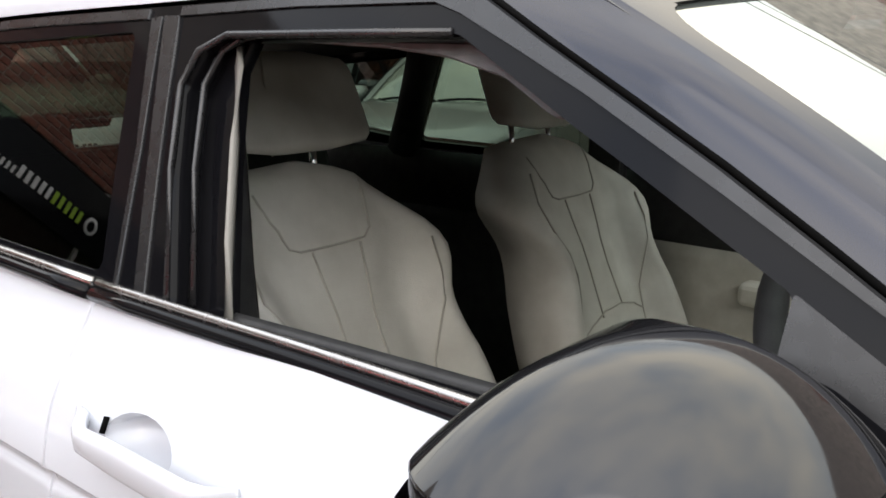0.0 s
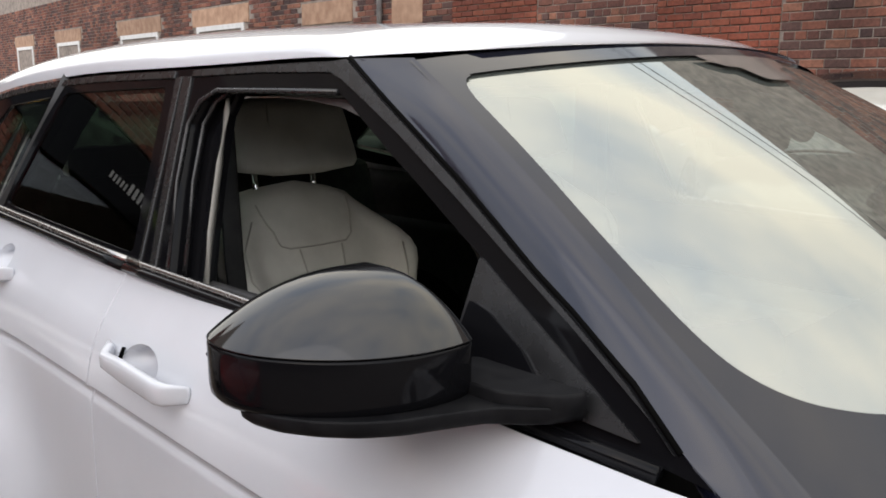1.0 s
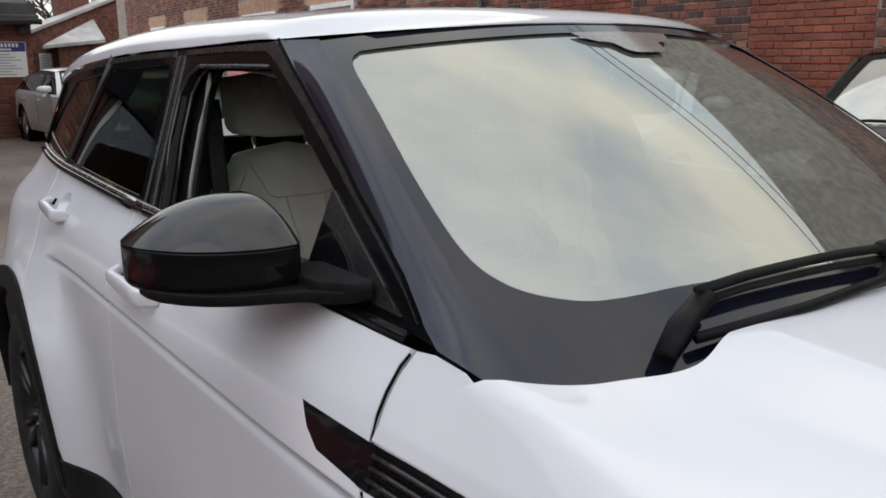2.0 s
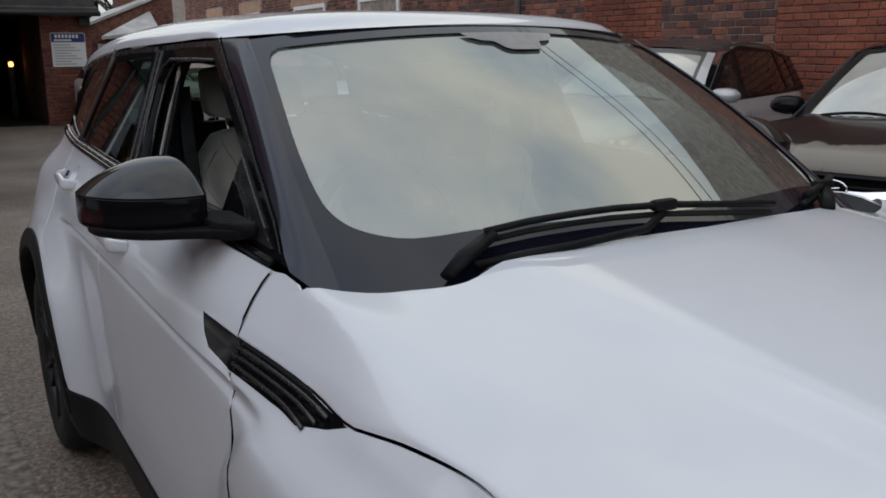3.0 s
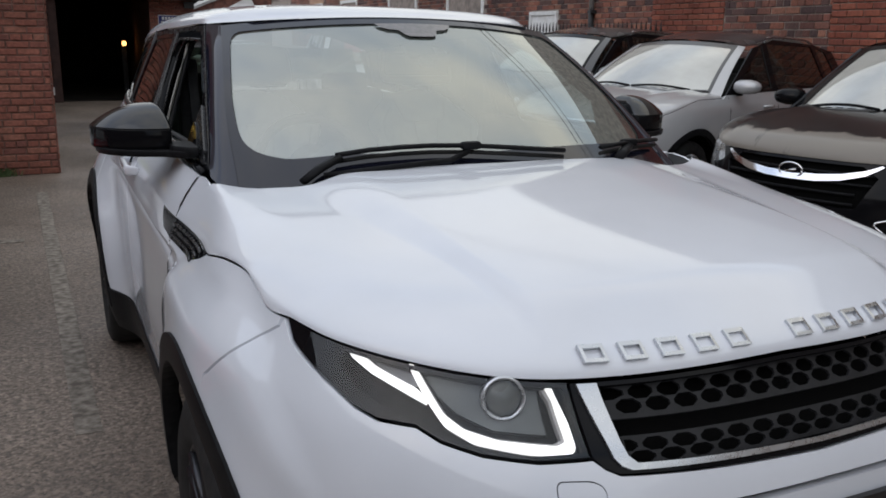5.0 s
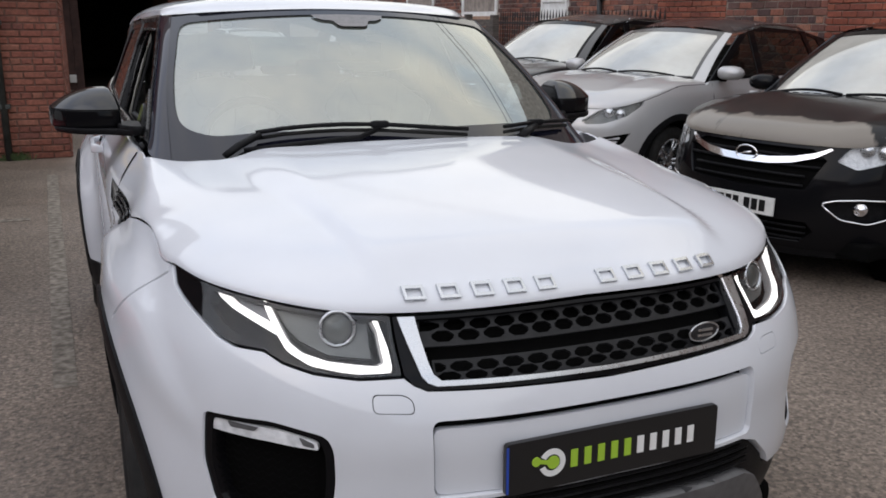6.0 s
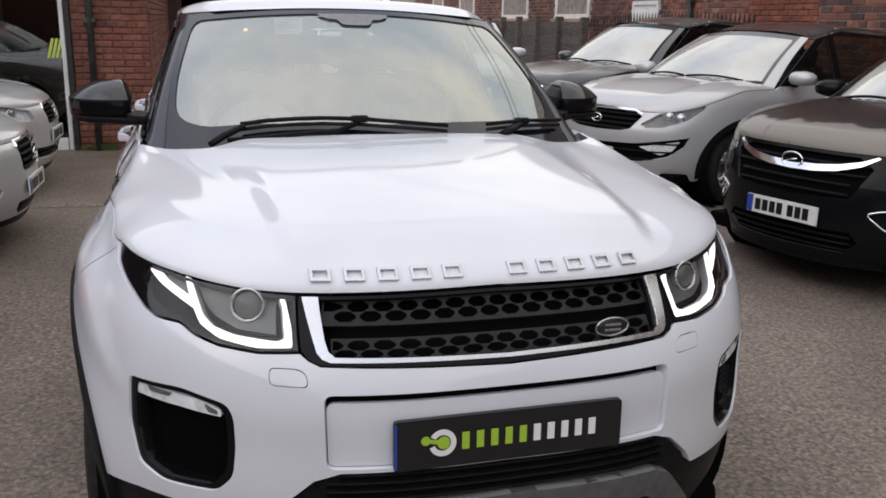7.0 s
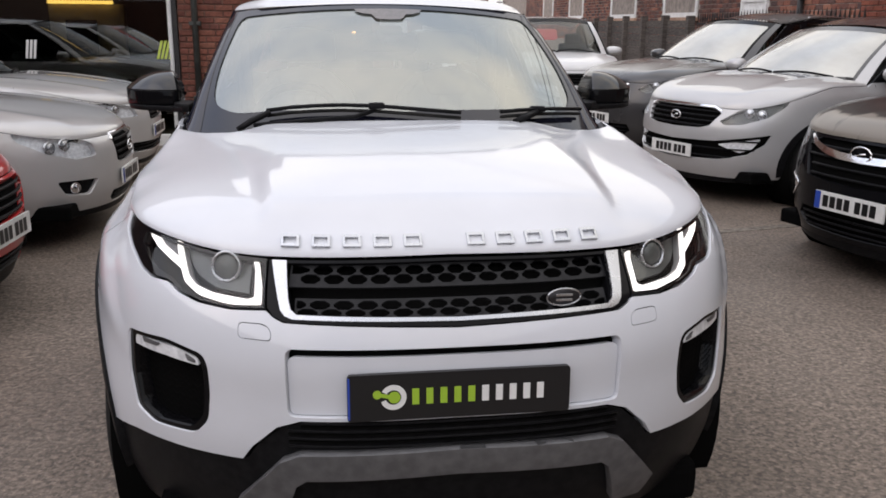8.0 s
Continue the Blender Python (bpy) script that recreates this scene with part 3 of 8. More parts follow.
def build_bonnet():
    pf = [BODY.P0 * (i / 84) for i in range(85)]
    pe = PP - 0.703
    ps = pf + [BODY.P0 + (pe - BODY.P0) * i / 12 for i in range(1, 13)]
    ps = [-q for q in reversed(ps[1:])] + ps
    rs = [0.02 + 0.78 * i / 90 for i in range(91)] + [0.80 + 0.2 * math.sin(math.pi / 2 * i / 16) for i in range(1, 17)]
    rows = [[Vector(bonnet_pt(p, r)) for p in ps] for r in rs]
    nr, nc = len(rows), len(ps)
    V = [q for row in rows for q in row]
    F = [(i * nc + j, (i + 1) * nc + j, (i + 1) * nc + j + 1, i * nc + j + 1) for i in range(nr - 1) for j in range(nc - 1)]
    # close the small fan in the middle and fold the edge in
    F.append(tuple(range(nc)))
    s = len(V)
    last = (nr - 1) * nc
    V += [q * 1.0 + Vector((-q.x * 0.02, 0.02 if abs(q.x) < 0.8 else 0.0, -0.004)) for q in rows[-1]]
    F += [(last + j, s + j, s + j + 1, last + j + 1) for j in range(nc - 1)]
    h = 0.003
    N = []
    for r in rs:
        for p in ps:
            a = Vector(bonnet_pt(p + h, r)) - Vector(bonnet_pt(p - h, r))
            b = Vector(bonnet_pt(p, min(1.0, r + h))) - Vector(bonnet_pt(p, r - h))
            n = a.cross(b)
            n = n.normalized() if n.length > 1e-9 else Vector((0, 0, 1))
            N.append(n if n.z > 0 else -n)
    N += N[-nc:]
    ob = mesh("bonnet", V, F, WHITE, suv, "smooth white clamshell bonnet with two creases", N)
    return ob


bonnet = build_bonnet()

head_poly = [(1.045, 1.053), (1.014, 1.046), (0.889, 1.034), (0.757, 1.022), (0.652, 1.012), (0.57, 1.006), (0.488, 1.003), (0.462, 1.002), (0.452, 0.909), (0.535, 0.905), (0.624, 0.911),
             (0.69, 0.924), (0.728, 0.940), (0.80, 0.940), (0.845, 0.951), (0.885, 0.970), (0.94, 0.994), (1.0, 1.018)]
fog_poly = rounded([(0.90, 0.796), (0.73, 0.811), (0.692, 0.808), (0.608, 0.795), (0.594, 0.768), (0.594, 0.70), (0.605, 0.630), (0.65, 0.587), (0.806, 0.571), (0.88, 0.592), (0.908, 0.686)], 0.02)
wash_poly = rounded([(0.513, 0.877), (0.513, 0.842), (0.431, 0.840), (0.433, 0.866), (0.452, 0.877)], 0.012)


def sym(poly):
    """A half outline from the middle outwards, made whole."""
    return poly + [(-a, b) for a, b in reversed(poly) if abs(a) > 1e-6]


def arc(cy, cz, r, a0, a1, k=16):
    return [(cy + r * math.cos(radians(a0 + (a1 - a0) * i / k)), cz + r * math.sin(radians(a0 + (a1 - a0) * i / k))) for i in range(k + 1)]


# front bumper skin
pc = PP + AXF
bump_top = [(0.0, 0.868), (0.405, 0.880), (0.43, 0.890), (0.448, 0.903), (0.535, 0.899), (0.624, 0.905), (0.69, 0.918), (0.728, 0.934), (0.80, 0.934), (0.845, 0.945), (0.885, 0.964), (0.94, 0.988), (1.0, 1.012), (1.04, 1.043)]
bump_out = [(1.051, 1.027), (1.109, 1.0), (1.2, 0.945), (1.303, 0.886)]
lip = [(a, b) for a, b in arc(pc, 0.37, WR, 113, 166, 8) if b < 0.87]
bump_low = [(1.02, 0.500), (0.89, 0.522), (0.745, 0.535), (0.63, 0.542), (0.519, 0.545), (0.494, 0.580), (0.427, 0.637), (0.37, 0.655), (0.0, 0.658)]
half = bump_top + bump_out + lip + bump_low
recess = rounded([(0.40, 0.826), (0.40, 0.664), (-0.40, 0.664), (-0.40, 0.826)], 0.02)
bump_loop = half + [(-a, b) for a, b in reversed(half) if abs(a) > 1e-6]
fog_m = [(-a, b) for a, b in fog_poly]
wash_m = [(-a, b) for a, b in wash_poly]
front_bumper = panel("front_bumper", [bump_loop, fog_poly, fog_m, wash_poly, wash_m, recess], B, WHITE, suv, 0.03, 0.045, "white front bumper")
panel("number_plate_panel", [rounded([(0.397, 0.808), (0.397, 0.667), (-0.397, 0.667), (-0.397, 0.808)], 0.018)], B, WHITE, suv, 0.03, 0.03, "white recessed plate panel", off=-0.012)
# dark sheet inside the slot stands for its shade
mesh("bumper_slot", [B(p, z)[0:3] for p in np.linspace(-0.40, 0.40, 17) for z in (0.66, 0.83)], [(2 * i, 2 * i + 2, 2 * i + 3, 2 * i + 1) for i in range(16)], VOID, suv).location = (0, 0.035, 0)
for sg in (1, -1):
    # black sheet drawn for the shade round the washer cover
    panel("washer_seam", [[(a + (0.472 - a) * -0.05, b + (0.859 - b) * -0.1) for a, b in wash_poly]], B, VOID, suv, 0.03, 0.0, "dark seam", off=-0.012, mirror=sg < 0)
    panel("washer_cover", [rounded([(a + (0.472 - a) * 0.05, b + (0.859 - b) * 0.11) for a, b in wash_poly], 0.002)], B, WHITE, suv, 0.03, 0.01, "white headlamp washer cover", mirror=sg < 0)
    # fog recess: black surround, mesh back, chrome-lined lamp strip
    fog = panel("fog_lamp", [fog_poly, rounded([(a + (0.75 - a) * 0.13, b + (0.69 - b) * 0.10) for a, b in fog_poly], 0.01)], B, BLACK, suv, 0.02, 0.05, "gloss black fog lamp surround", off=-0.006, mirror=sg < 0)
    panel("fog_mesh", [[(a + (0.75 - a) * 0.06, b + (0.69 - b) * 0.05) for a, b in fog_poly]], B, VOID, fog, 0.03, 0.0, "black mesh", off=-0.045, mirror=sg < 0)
    for k in range(11):
        z = 0.600 + 0.0165 * k
        pts = [Vector(B(p, z + 0.004 * (-1) ** i)) + Vector((0.0, 0.030, 0.0)) for i, p in enumerate(np.linspace(0.625, 0.875, 22))]
        tube("mesh_wire", [Vector((q.x * sg, q.y, q.z)) for q in pts], 0.0009, VOID, fog, n=4)
    # the chrome's bright reflections are put into a pale diffuse colour
    panel("fog_strip", [rounded([(0.890, 0.779), (0.844, 0.789), (0.744, 0.791), (0.687, 0.790), (0.661, 0.786), (0.631, 0.775), (0.630, 0.760), (0.737, 0.763), (0.893, 0.757)], 0.003)], B, FOGLAMP, fog, 0.02, 0.012, "lamp strip, chrome reflections put into its pale colour", off=-0.010, mirror=sg < 0)
    panel("strip_shade", [rounded([(0.838, 0.787), (0.76, 0.789), (0.77, 0.780), (0.83, 0.776)], 0.003)], B, GREYPL, fog, 0.02, 0.004, "dark lamp bulb cover", off=-0.007, mirror=sg < 0)
    panel("strip_shade", [rounded([(0.668, 0.784), (0.638, 0.773), (0.637, 0.765), (0.660, 0.768)], 0.003)], B, GREYPL, fog, 0.02, 0.004, "dark lamp end", off=-0.007, mirror=sg < 0)

# grille
grille = panel("grille", [sym([(0.0, 1.006), (0.456, 1.001), (0.446, 0.91), (0.43, 0.894), (0.405, 0.884), (0.0, 0.872)]), sym([(0.0, 1.000), (0.412, 0.996), (0.392, 0.910), (0.378, 0.896), (0.0, 0.889)])],
               B, BLACK, suv, 0.02, 0.05, "gloss black grille surround", off=-0.004)
panel("grille_back", [sym([(0.0, 1.01), (0.43, 1.005), (0.41, 0.89), (0.0, 0.88)])], B, VOID, grille, 0.04, 0.0, "near-black sheet for the shade behind the grille", off=-0.05)
for sg in (1, -1):
    panel("chrome_strip", [[(0.447, 0.999), (0.412, 0.999), (0.396, 0.925), (0.389, 0.907), (0.375, 0.897), (0.0, 0.8895), (0.0, 0.882), (0.385, 0.888), (0.402, 0.894), (0.413, 0.905)]], B, SILVER, grille, 0.012, 0.012, "satin chrome frame", off=0.004, mirror=sg < 0)


def hex_band(name, z0, z1, rows, half_w):
    """A bar of honeycomb: one sheet with interlocking rows of wide, flat cells, cut off at its ends."""
    step, a, b, c, lim = 0.056, 0.0237, 0.0088, 0.0026, half_w - 0.004
    holes = []
    for r, zc in enumerate(rows):
        for i in range(-9, 10):
            x = step * (i + 0.5 * (r % 2)) - 0.018
            cell = [(-a, -c), (-a, c), (-a * 0.48, b), (a * 0.48, b), (a, c), (a, -c), (a * 0.48, -b), (-a * 0.48, -b)]
            if abs(x) + a < lim:
                holes.append([(x + p, zc + q) for p, q in cell])
            elif abs(x) - a * 0.3 < lim:
                e = lim if x > 0 else -lim
                w = abs(e - (x - a if x > 0 else x + a)) * (1 if x > 0 else -1)
                holes.append([(e - w, zc - c), (e - w, zc + c), (e - w * 0.5, zc + b * 0.9), (e, zc + b * 0.9), (e, zc - b * 0.9), (e - w * 0.5, zc - b * 0.9)])
    outer = [(-half_w, z0), (half_w, z0), (half_w, z1), (-half_w, z1)]
    return panel(name, [outer] + holes, B, HEXGREY, grille, 0.03, 0.006, "dark grey honeycomb bar", off=-0.018)


hex_band("honeycomb_bar", 0.9565, 1.002, (0.9717, 0.9883), 0.405)
hex_band("honeycomb_bar", 0.892, 0.9355, (0.9065, 0.9231), 0.385)
bdg = Vector(B(0.262, 0.922))
badge = mesh("badge", *(lambda c: ([(c.x + 0.043 * math.cos(t) * k, c.y - 0.012 + 0.10 * 0.043 * math.cos(t) * k - (0.004 if k < 1 else 0), c.z + 0.021 * math.sin(t) * k) for k in (1.0, 0.82, 0.0) for t in [2 * math.pi * i / 24 for i in range(24)]],
            [(k * 24 + i, k * 24 + (i + 1) % 24, (k + 1) * 24 + (i + 1) % 24, (k + 1) * 24 + i) for k in range(2) for i in range(24)]))(bdg), DARKMET, grille, "dark oval maker's badge with a silver rim")
tube("badge_rim", [(bdg.x + 0.042 * math.cos(t), bdg.y - 0.0145 + 0.0042 * math.cos(t), bdg.z + 0.0205 * math.sin(t)) for t in [2 * math.pi * i / 28 for i in range(29)]], 0.0022, SILVER, badge, "silver rim", n=6)
for dz in (-0.006, 0.006):
    box("badge_bar", (0.040, 0.003, 0.006), (bdg.x, bdg.y - 0.018, bdg.z + dz), SILVER, badge, "", 0.001)

# headlamps
for sg in (1, -1):
    lamp = panel("headlight", [head_poly], B, LAMPBLACK, suv, 0.025, 0.0, "headlamp with a bright running-light outline", off=-0.055, mirror=sg < 0)
    panel("lens", [head_poly], B, LENS, lamp, 0.025, 0.0, "clear lens", off=-0.002, mirror=sg < 0).visible_shadow = False
    J = [(0.735, 1.022), (0.722, 1.021), (0.699, 0.991), (0.676, 0.959), (0.647, 0.942), (0.594, 0.931), (0.497, 0.925), (0.481, 0.931), (0.488, 0.984), (0.499, 1.000), (0.487, 1.000), (0.470, 0.955), (0.467, 0.922), (0.477, 0.913), (0.547, 0.914), (0.634, 0.924), (0.679, 0.943), (0.703, 0.974)]
    panel("lamp_border", [head_poly, rounded([(0.862, 1.024), (0.757, 1.016), (0.652, 1.006), (0.57, 1.000), (0.488, 0.997), (0.468, 0.996), (0.459, 0.915), (0.535, 0.911), (0.624, 0.917), (0.69, 0.931), (0.728, 0.948), (0.79, 0.957), (0.835, 0.976), (0.868, 1.0)], 0.006)], B, BLACK, lamp, 0.02, 0.03, "black lamp border", off=-0.006, mirror=sg < 0)
    panel("running_light", [rounded(J, 0.006)], B, LED, lamp, 0.010, 0.012, "lit white running light", off=-0.012, mirror=sg < 0)
    panel("running_light", [[(0.862, 1.030), (0.832, 1.027), (0.799, 1.012), (0.722, 0.990), (0.703, 0.979), (0.706, 0.970), (0.745, 0.982), (0.806, 1.000), (0.845, 1.017)]], B, LED, lamp, 0.010, 0.012, "lit white running light", off=-0.014, mirror=sg < 0)
    panel("bezel", [[(a + (0.60 - a) * 0.05, b + (0.965 - b) * 0.10) for a, b in J]], B, CLEARPL, lamp, 0.012, 0.02, "clear light guide edge", off=-0.019, mirror=sg < 0)
    panel("bezel", [[(0.80, 1.018), (0.735, 1.010), (0.712, 0.998), (0.728, 0.990), (0.79, 1.008)]], B, GREYPL, lamp, 0.012, 0.01, "grey lamp filler", off=-0.022, mirror=sg < 0)
    panel("reflector", [[(0.708, 1.010), (0.684, 0.985), (0.655, 0.966), (0.596, 0.948), (0.506, 0.944), (0.510, 1.000), (0.60, 1.008)]], B, LAMPGREY, lamp, 0.02, 0.01, "grey reflector bowl", off=-0.034, mirror=sg < 0)
    c = Vector(B(0.568, 0.979))
    n = Vector((0.30, -0.93, 0.20)).normalized()
    c = c - n * 0.018
    u = Vector((n.y, -n.x, 0)).normalized() * -1
    v = n.cross(u)
    for name, prof, mat, lab in (("projector", [(0.0, 0.010), (0.012, 0.009), (0.024, 0.005), (0.031, -0.002), (0.033, -0.008)], LAMPGREY, "grey projector lens"),
                                 ("projector_ring", [(0.031, 0.0), (0.033, 0.005), (0.0365, 0.005), (0.038, 0.0), (0.038, -0.012)], SILVER, "bright projector ring")):
        k = 32
        V = [c + (u * math.cos(2 * math.pi * i / k) + v * math.sin(2 * math.pi * i / k)) * r + n * h for r, h in prof for i in range(k)]
        F = [(a * k + i, a * k + (i + 1) % k, (a + 1) * k + (i + 1) % k, (a + 1) * k + i) for a in range(len(prof) - 1) for i in range(k)]
        mesh(name, [Vector((q.x * sg, q.y, q.z)) for q in V], F, mat, lamp, lab)

# number plate holder with its printed name strip as plain shapes
plate = thing("dealer_plate", "black dealer show plate with a green and white print", "number plate")
PLT = Matrix.Translation((0, -2.172, 0.717)) @ Matrix.Rotation(radians(-2), 4, "X")


def on_plate(poly, d, name, mat, parent, label="", thick=0.003):
    V2, T = fill([poly], 0.02)
    n = len(V2)
    V = [PLT @ Vector((u, -d, v)) for u, v in V2] + [PLT @ Vector((u, -d + thick, v)) for u, v in V2]
    F = [tuple(t) if True else t for t in T] + []
    cnt = {}
    for t in T:
        for i in range(3):
            cnt[(t[i], t[(i + 1) % 3])] = 1
    for a, b in cnt:
        if (b, a) not in cnt:
            F.append((a, a + n, b + n, b))
    return mesh(name, V, F, mat, parent, label, flat=True)


on_plate(rounded([(-0.26, -0.056), (0.26, -0.056), (0.26, 0.056), (-0.26, 0.056)], 0.01), 0.012, "plate", INK, plate, "black plate", 0.012)
on_plate([(-0.259, -0.05), (-0.254, -0.05), (-0.254, 0.05), (-0.259, 0.05)], 0.0135, "side_band", BLUE, plate, "dark blue band")


def disc(cx, cz, r, k=20):
    return [(cx + r * math.cos(2 * math.pi * i / k), cz + r * math.sin(2 * math.pi * i / k)) for i in range(k)]


def ring_seg(cx, cz, r0, r1, a0, a1, k=20):
    return arc(cx, cz, r1, a0, a1, k) + list(reversed(arc(cx, cz, r0, a0, a1, k)))


on_plate(ring_seg(-0.155, 0.0, 0.018, 0.030, -160, 150), 0.014, "emblem_ring", OFFWHITE, plate, "white open ring")
on_plate(disc(-0.153, 0.0, 0.014), 0.0142, "emblem_dot", GREEN, plate, "green dot")
on_plate(disc(-0.192, 0.008, 0.010), 0.0142, "emblem_dot", GREEN, plate, "green dot")
on_plate([(-0.192, 0.004), (-0.156, -0.005), (-0.155, 0.005), (-0.192, 0.012)], 0.0138, "emblem_link", GREEN, plate, "green link")
for i in range(10):
    x = -0.112 + 0.0325 * i
    on_plate([(x, -0.019), (x + 0.016, -0.019), (x + 0.016, 0.019), (x, 0.019)], 0.014, "print_bar", GREEN if i < 5 else OFFWHITE, plate)

# raised maker's lettering on the bonnet's lip, as plain silver blocks
for i in range(10):
    k = i if i < 5 else i + 1.1
    xa = -0.402 + 0.0722 * k
    zb = 1.029

    def lip_pt(x, z):
        # the bonnet's rolled front at height z
        lo, hi = 0.80, 1.0
        q = abs(x) / 0.93
        p = abs(x) * 1.03
        for _ in range(30):
            m = (lo + hi) / 2
            if bonnet_pt(p, m)[2] > z:
                lo = m
            else:
                hi = m
        b = bonnet_pt(p, lo)
        return Vector((x, b[1], b[2]))
    w, h, t = 0.043, 0.022, 0.0060
    ring = lambda d, e: [(xa + e, zb + e * 0.8, d), (xa + w - e, zb + e * 0.8, d), (xa + w - e, zb + h - e * 0.8, d), (xa + e, zb + h - e * 0.8, d)]
    V = []
    for x, z, d in ring(0.0, 0.0) + ring(0.0045, 0.0) + ring(0.0045, t) + ring(0.0, t):
        q = lip_pt(x, z)
        V.append((q.x, q.y - d, q.z + d))
    mesh("letter_block", V, [(a * 4 + k, a * 4 + (k + 1) % 4, a * 4 + 4 + (k + 1) % 4, a * 4 + 4 + k) for a in range(3) for k in range(4)], SILVER, suv, "raised silver letter block", flat=True)

# lower valance and skid plate
val = [(0.0, 0.652), (0.36, 0.649), (0.42, 0.632), (0.487, 0.577), (0.512, 0.541), (0.63, 0.537), (0.745, 0.530), (0.89, 0.517), (1.02, 0.495)] + [(a, b) for a, b in arc(pc, 0.37, WR, 166, 186, 3)] + [(0.98, 0.26), (0.6, 0.24), (0.0, 0.24)]
panel("lower_valance", [sym(val)], B, PLASTIC, suv, 0.04, 0.03, "black textured lower valance", off=-0.012)
panel("skid_plate", [sym([(0.0, 0.585), (0.372, 0.576), (0.42, 0.555), (0.545, 0.42), (0.52, 0.36), (0.43, 0.36), (0.385, 0.49), (0.36, 0.508), (0.0, 0.520)])], B, GREYPL, suv, 0.03, 0.03, "grey moulded skid plate", off=0.016)
for k in range(7):
    z = 0.592 + 0.0095 * k
    hw = 0.40 if k < 5 else 0.37
    pts = [Vector(B(p, z)) + Vector((0, 0.0, 0)) for p in np.linspace(-hw, hw, 15)]
    tube("intake_bar", [q + Vector((0, 0.006 if k % 2 else 0.002, 0)) for q in pts], 0.0026, VOID if k % 2 else PLASTIC, suv, n=6)

# wings, doors and rear quarters on both flanks
gap_y = table([(0.44, -0.71), (0.52, -0.755), (0.65, -0.790), (0.80, -0.797), (0.885, -0.768), (0.94, -0.738), (1.0, -0.708), (1.058, -0.699), (1.10, -0.693), (1.145, -0.692), (1.172, -0.703)])
gap_z = [1.172, 1.15, 1.12, 1.09, 1.06, 1.03, 1.0, 0.94, 0.885, 0.80, 0.72, 0.60, 0.52, 0.44]
gap_f = [(gap_y(z), z) for z in gap_z]
SILL = 0.425
belt = table([(-0.8, 1.172), (-0.4, 1.184), (0.0, 1.194), (0.5, 1.202), (1.0, 1.210), (1.4, 1.216), (1.75, 1.232), (2.1, 1.26)])
vent_poly = [(-0.522, 1.063), (-0.72, 1.058), (-0.93, 1.058), (-1.05, 1.055), (-1.135, 1.0565), (-1.085, 1.034), (-0.998, 1.010), (-0.88, 1.004), (-0.77, 1.002), (-0.72, 1.0), (-0.585, 1.010), (-0.55, 1.03)]


def arc_y(cy, r, a0, a1, k=20):
    return arc(cy, 0.37, r, a0, a1, k)


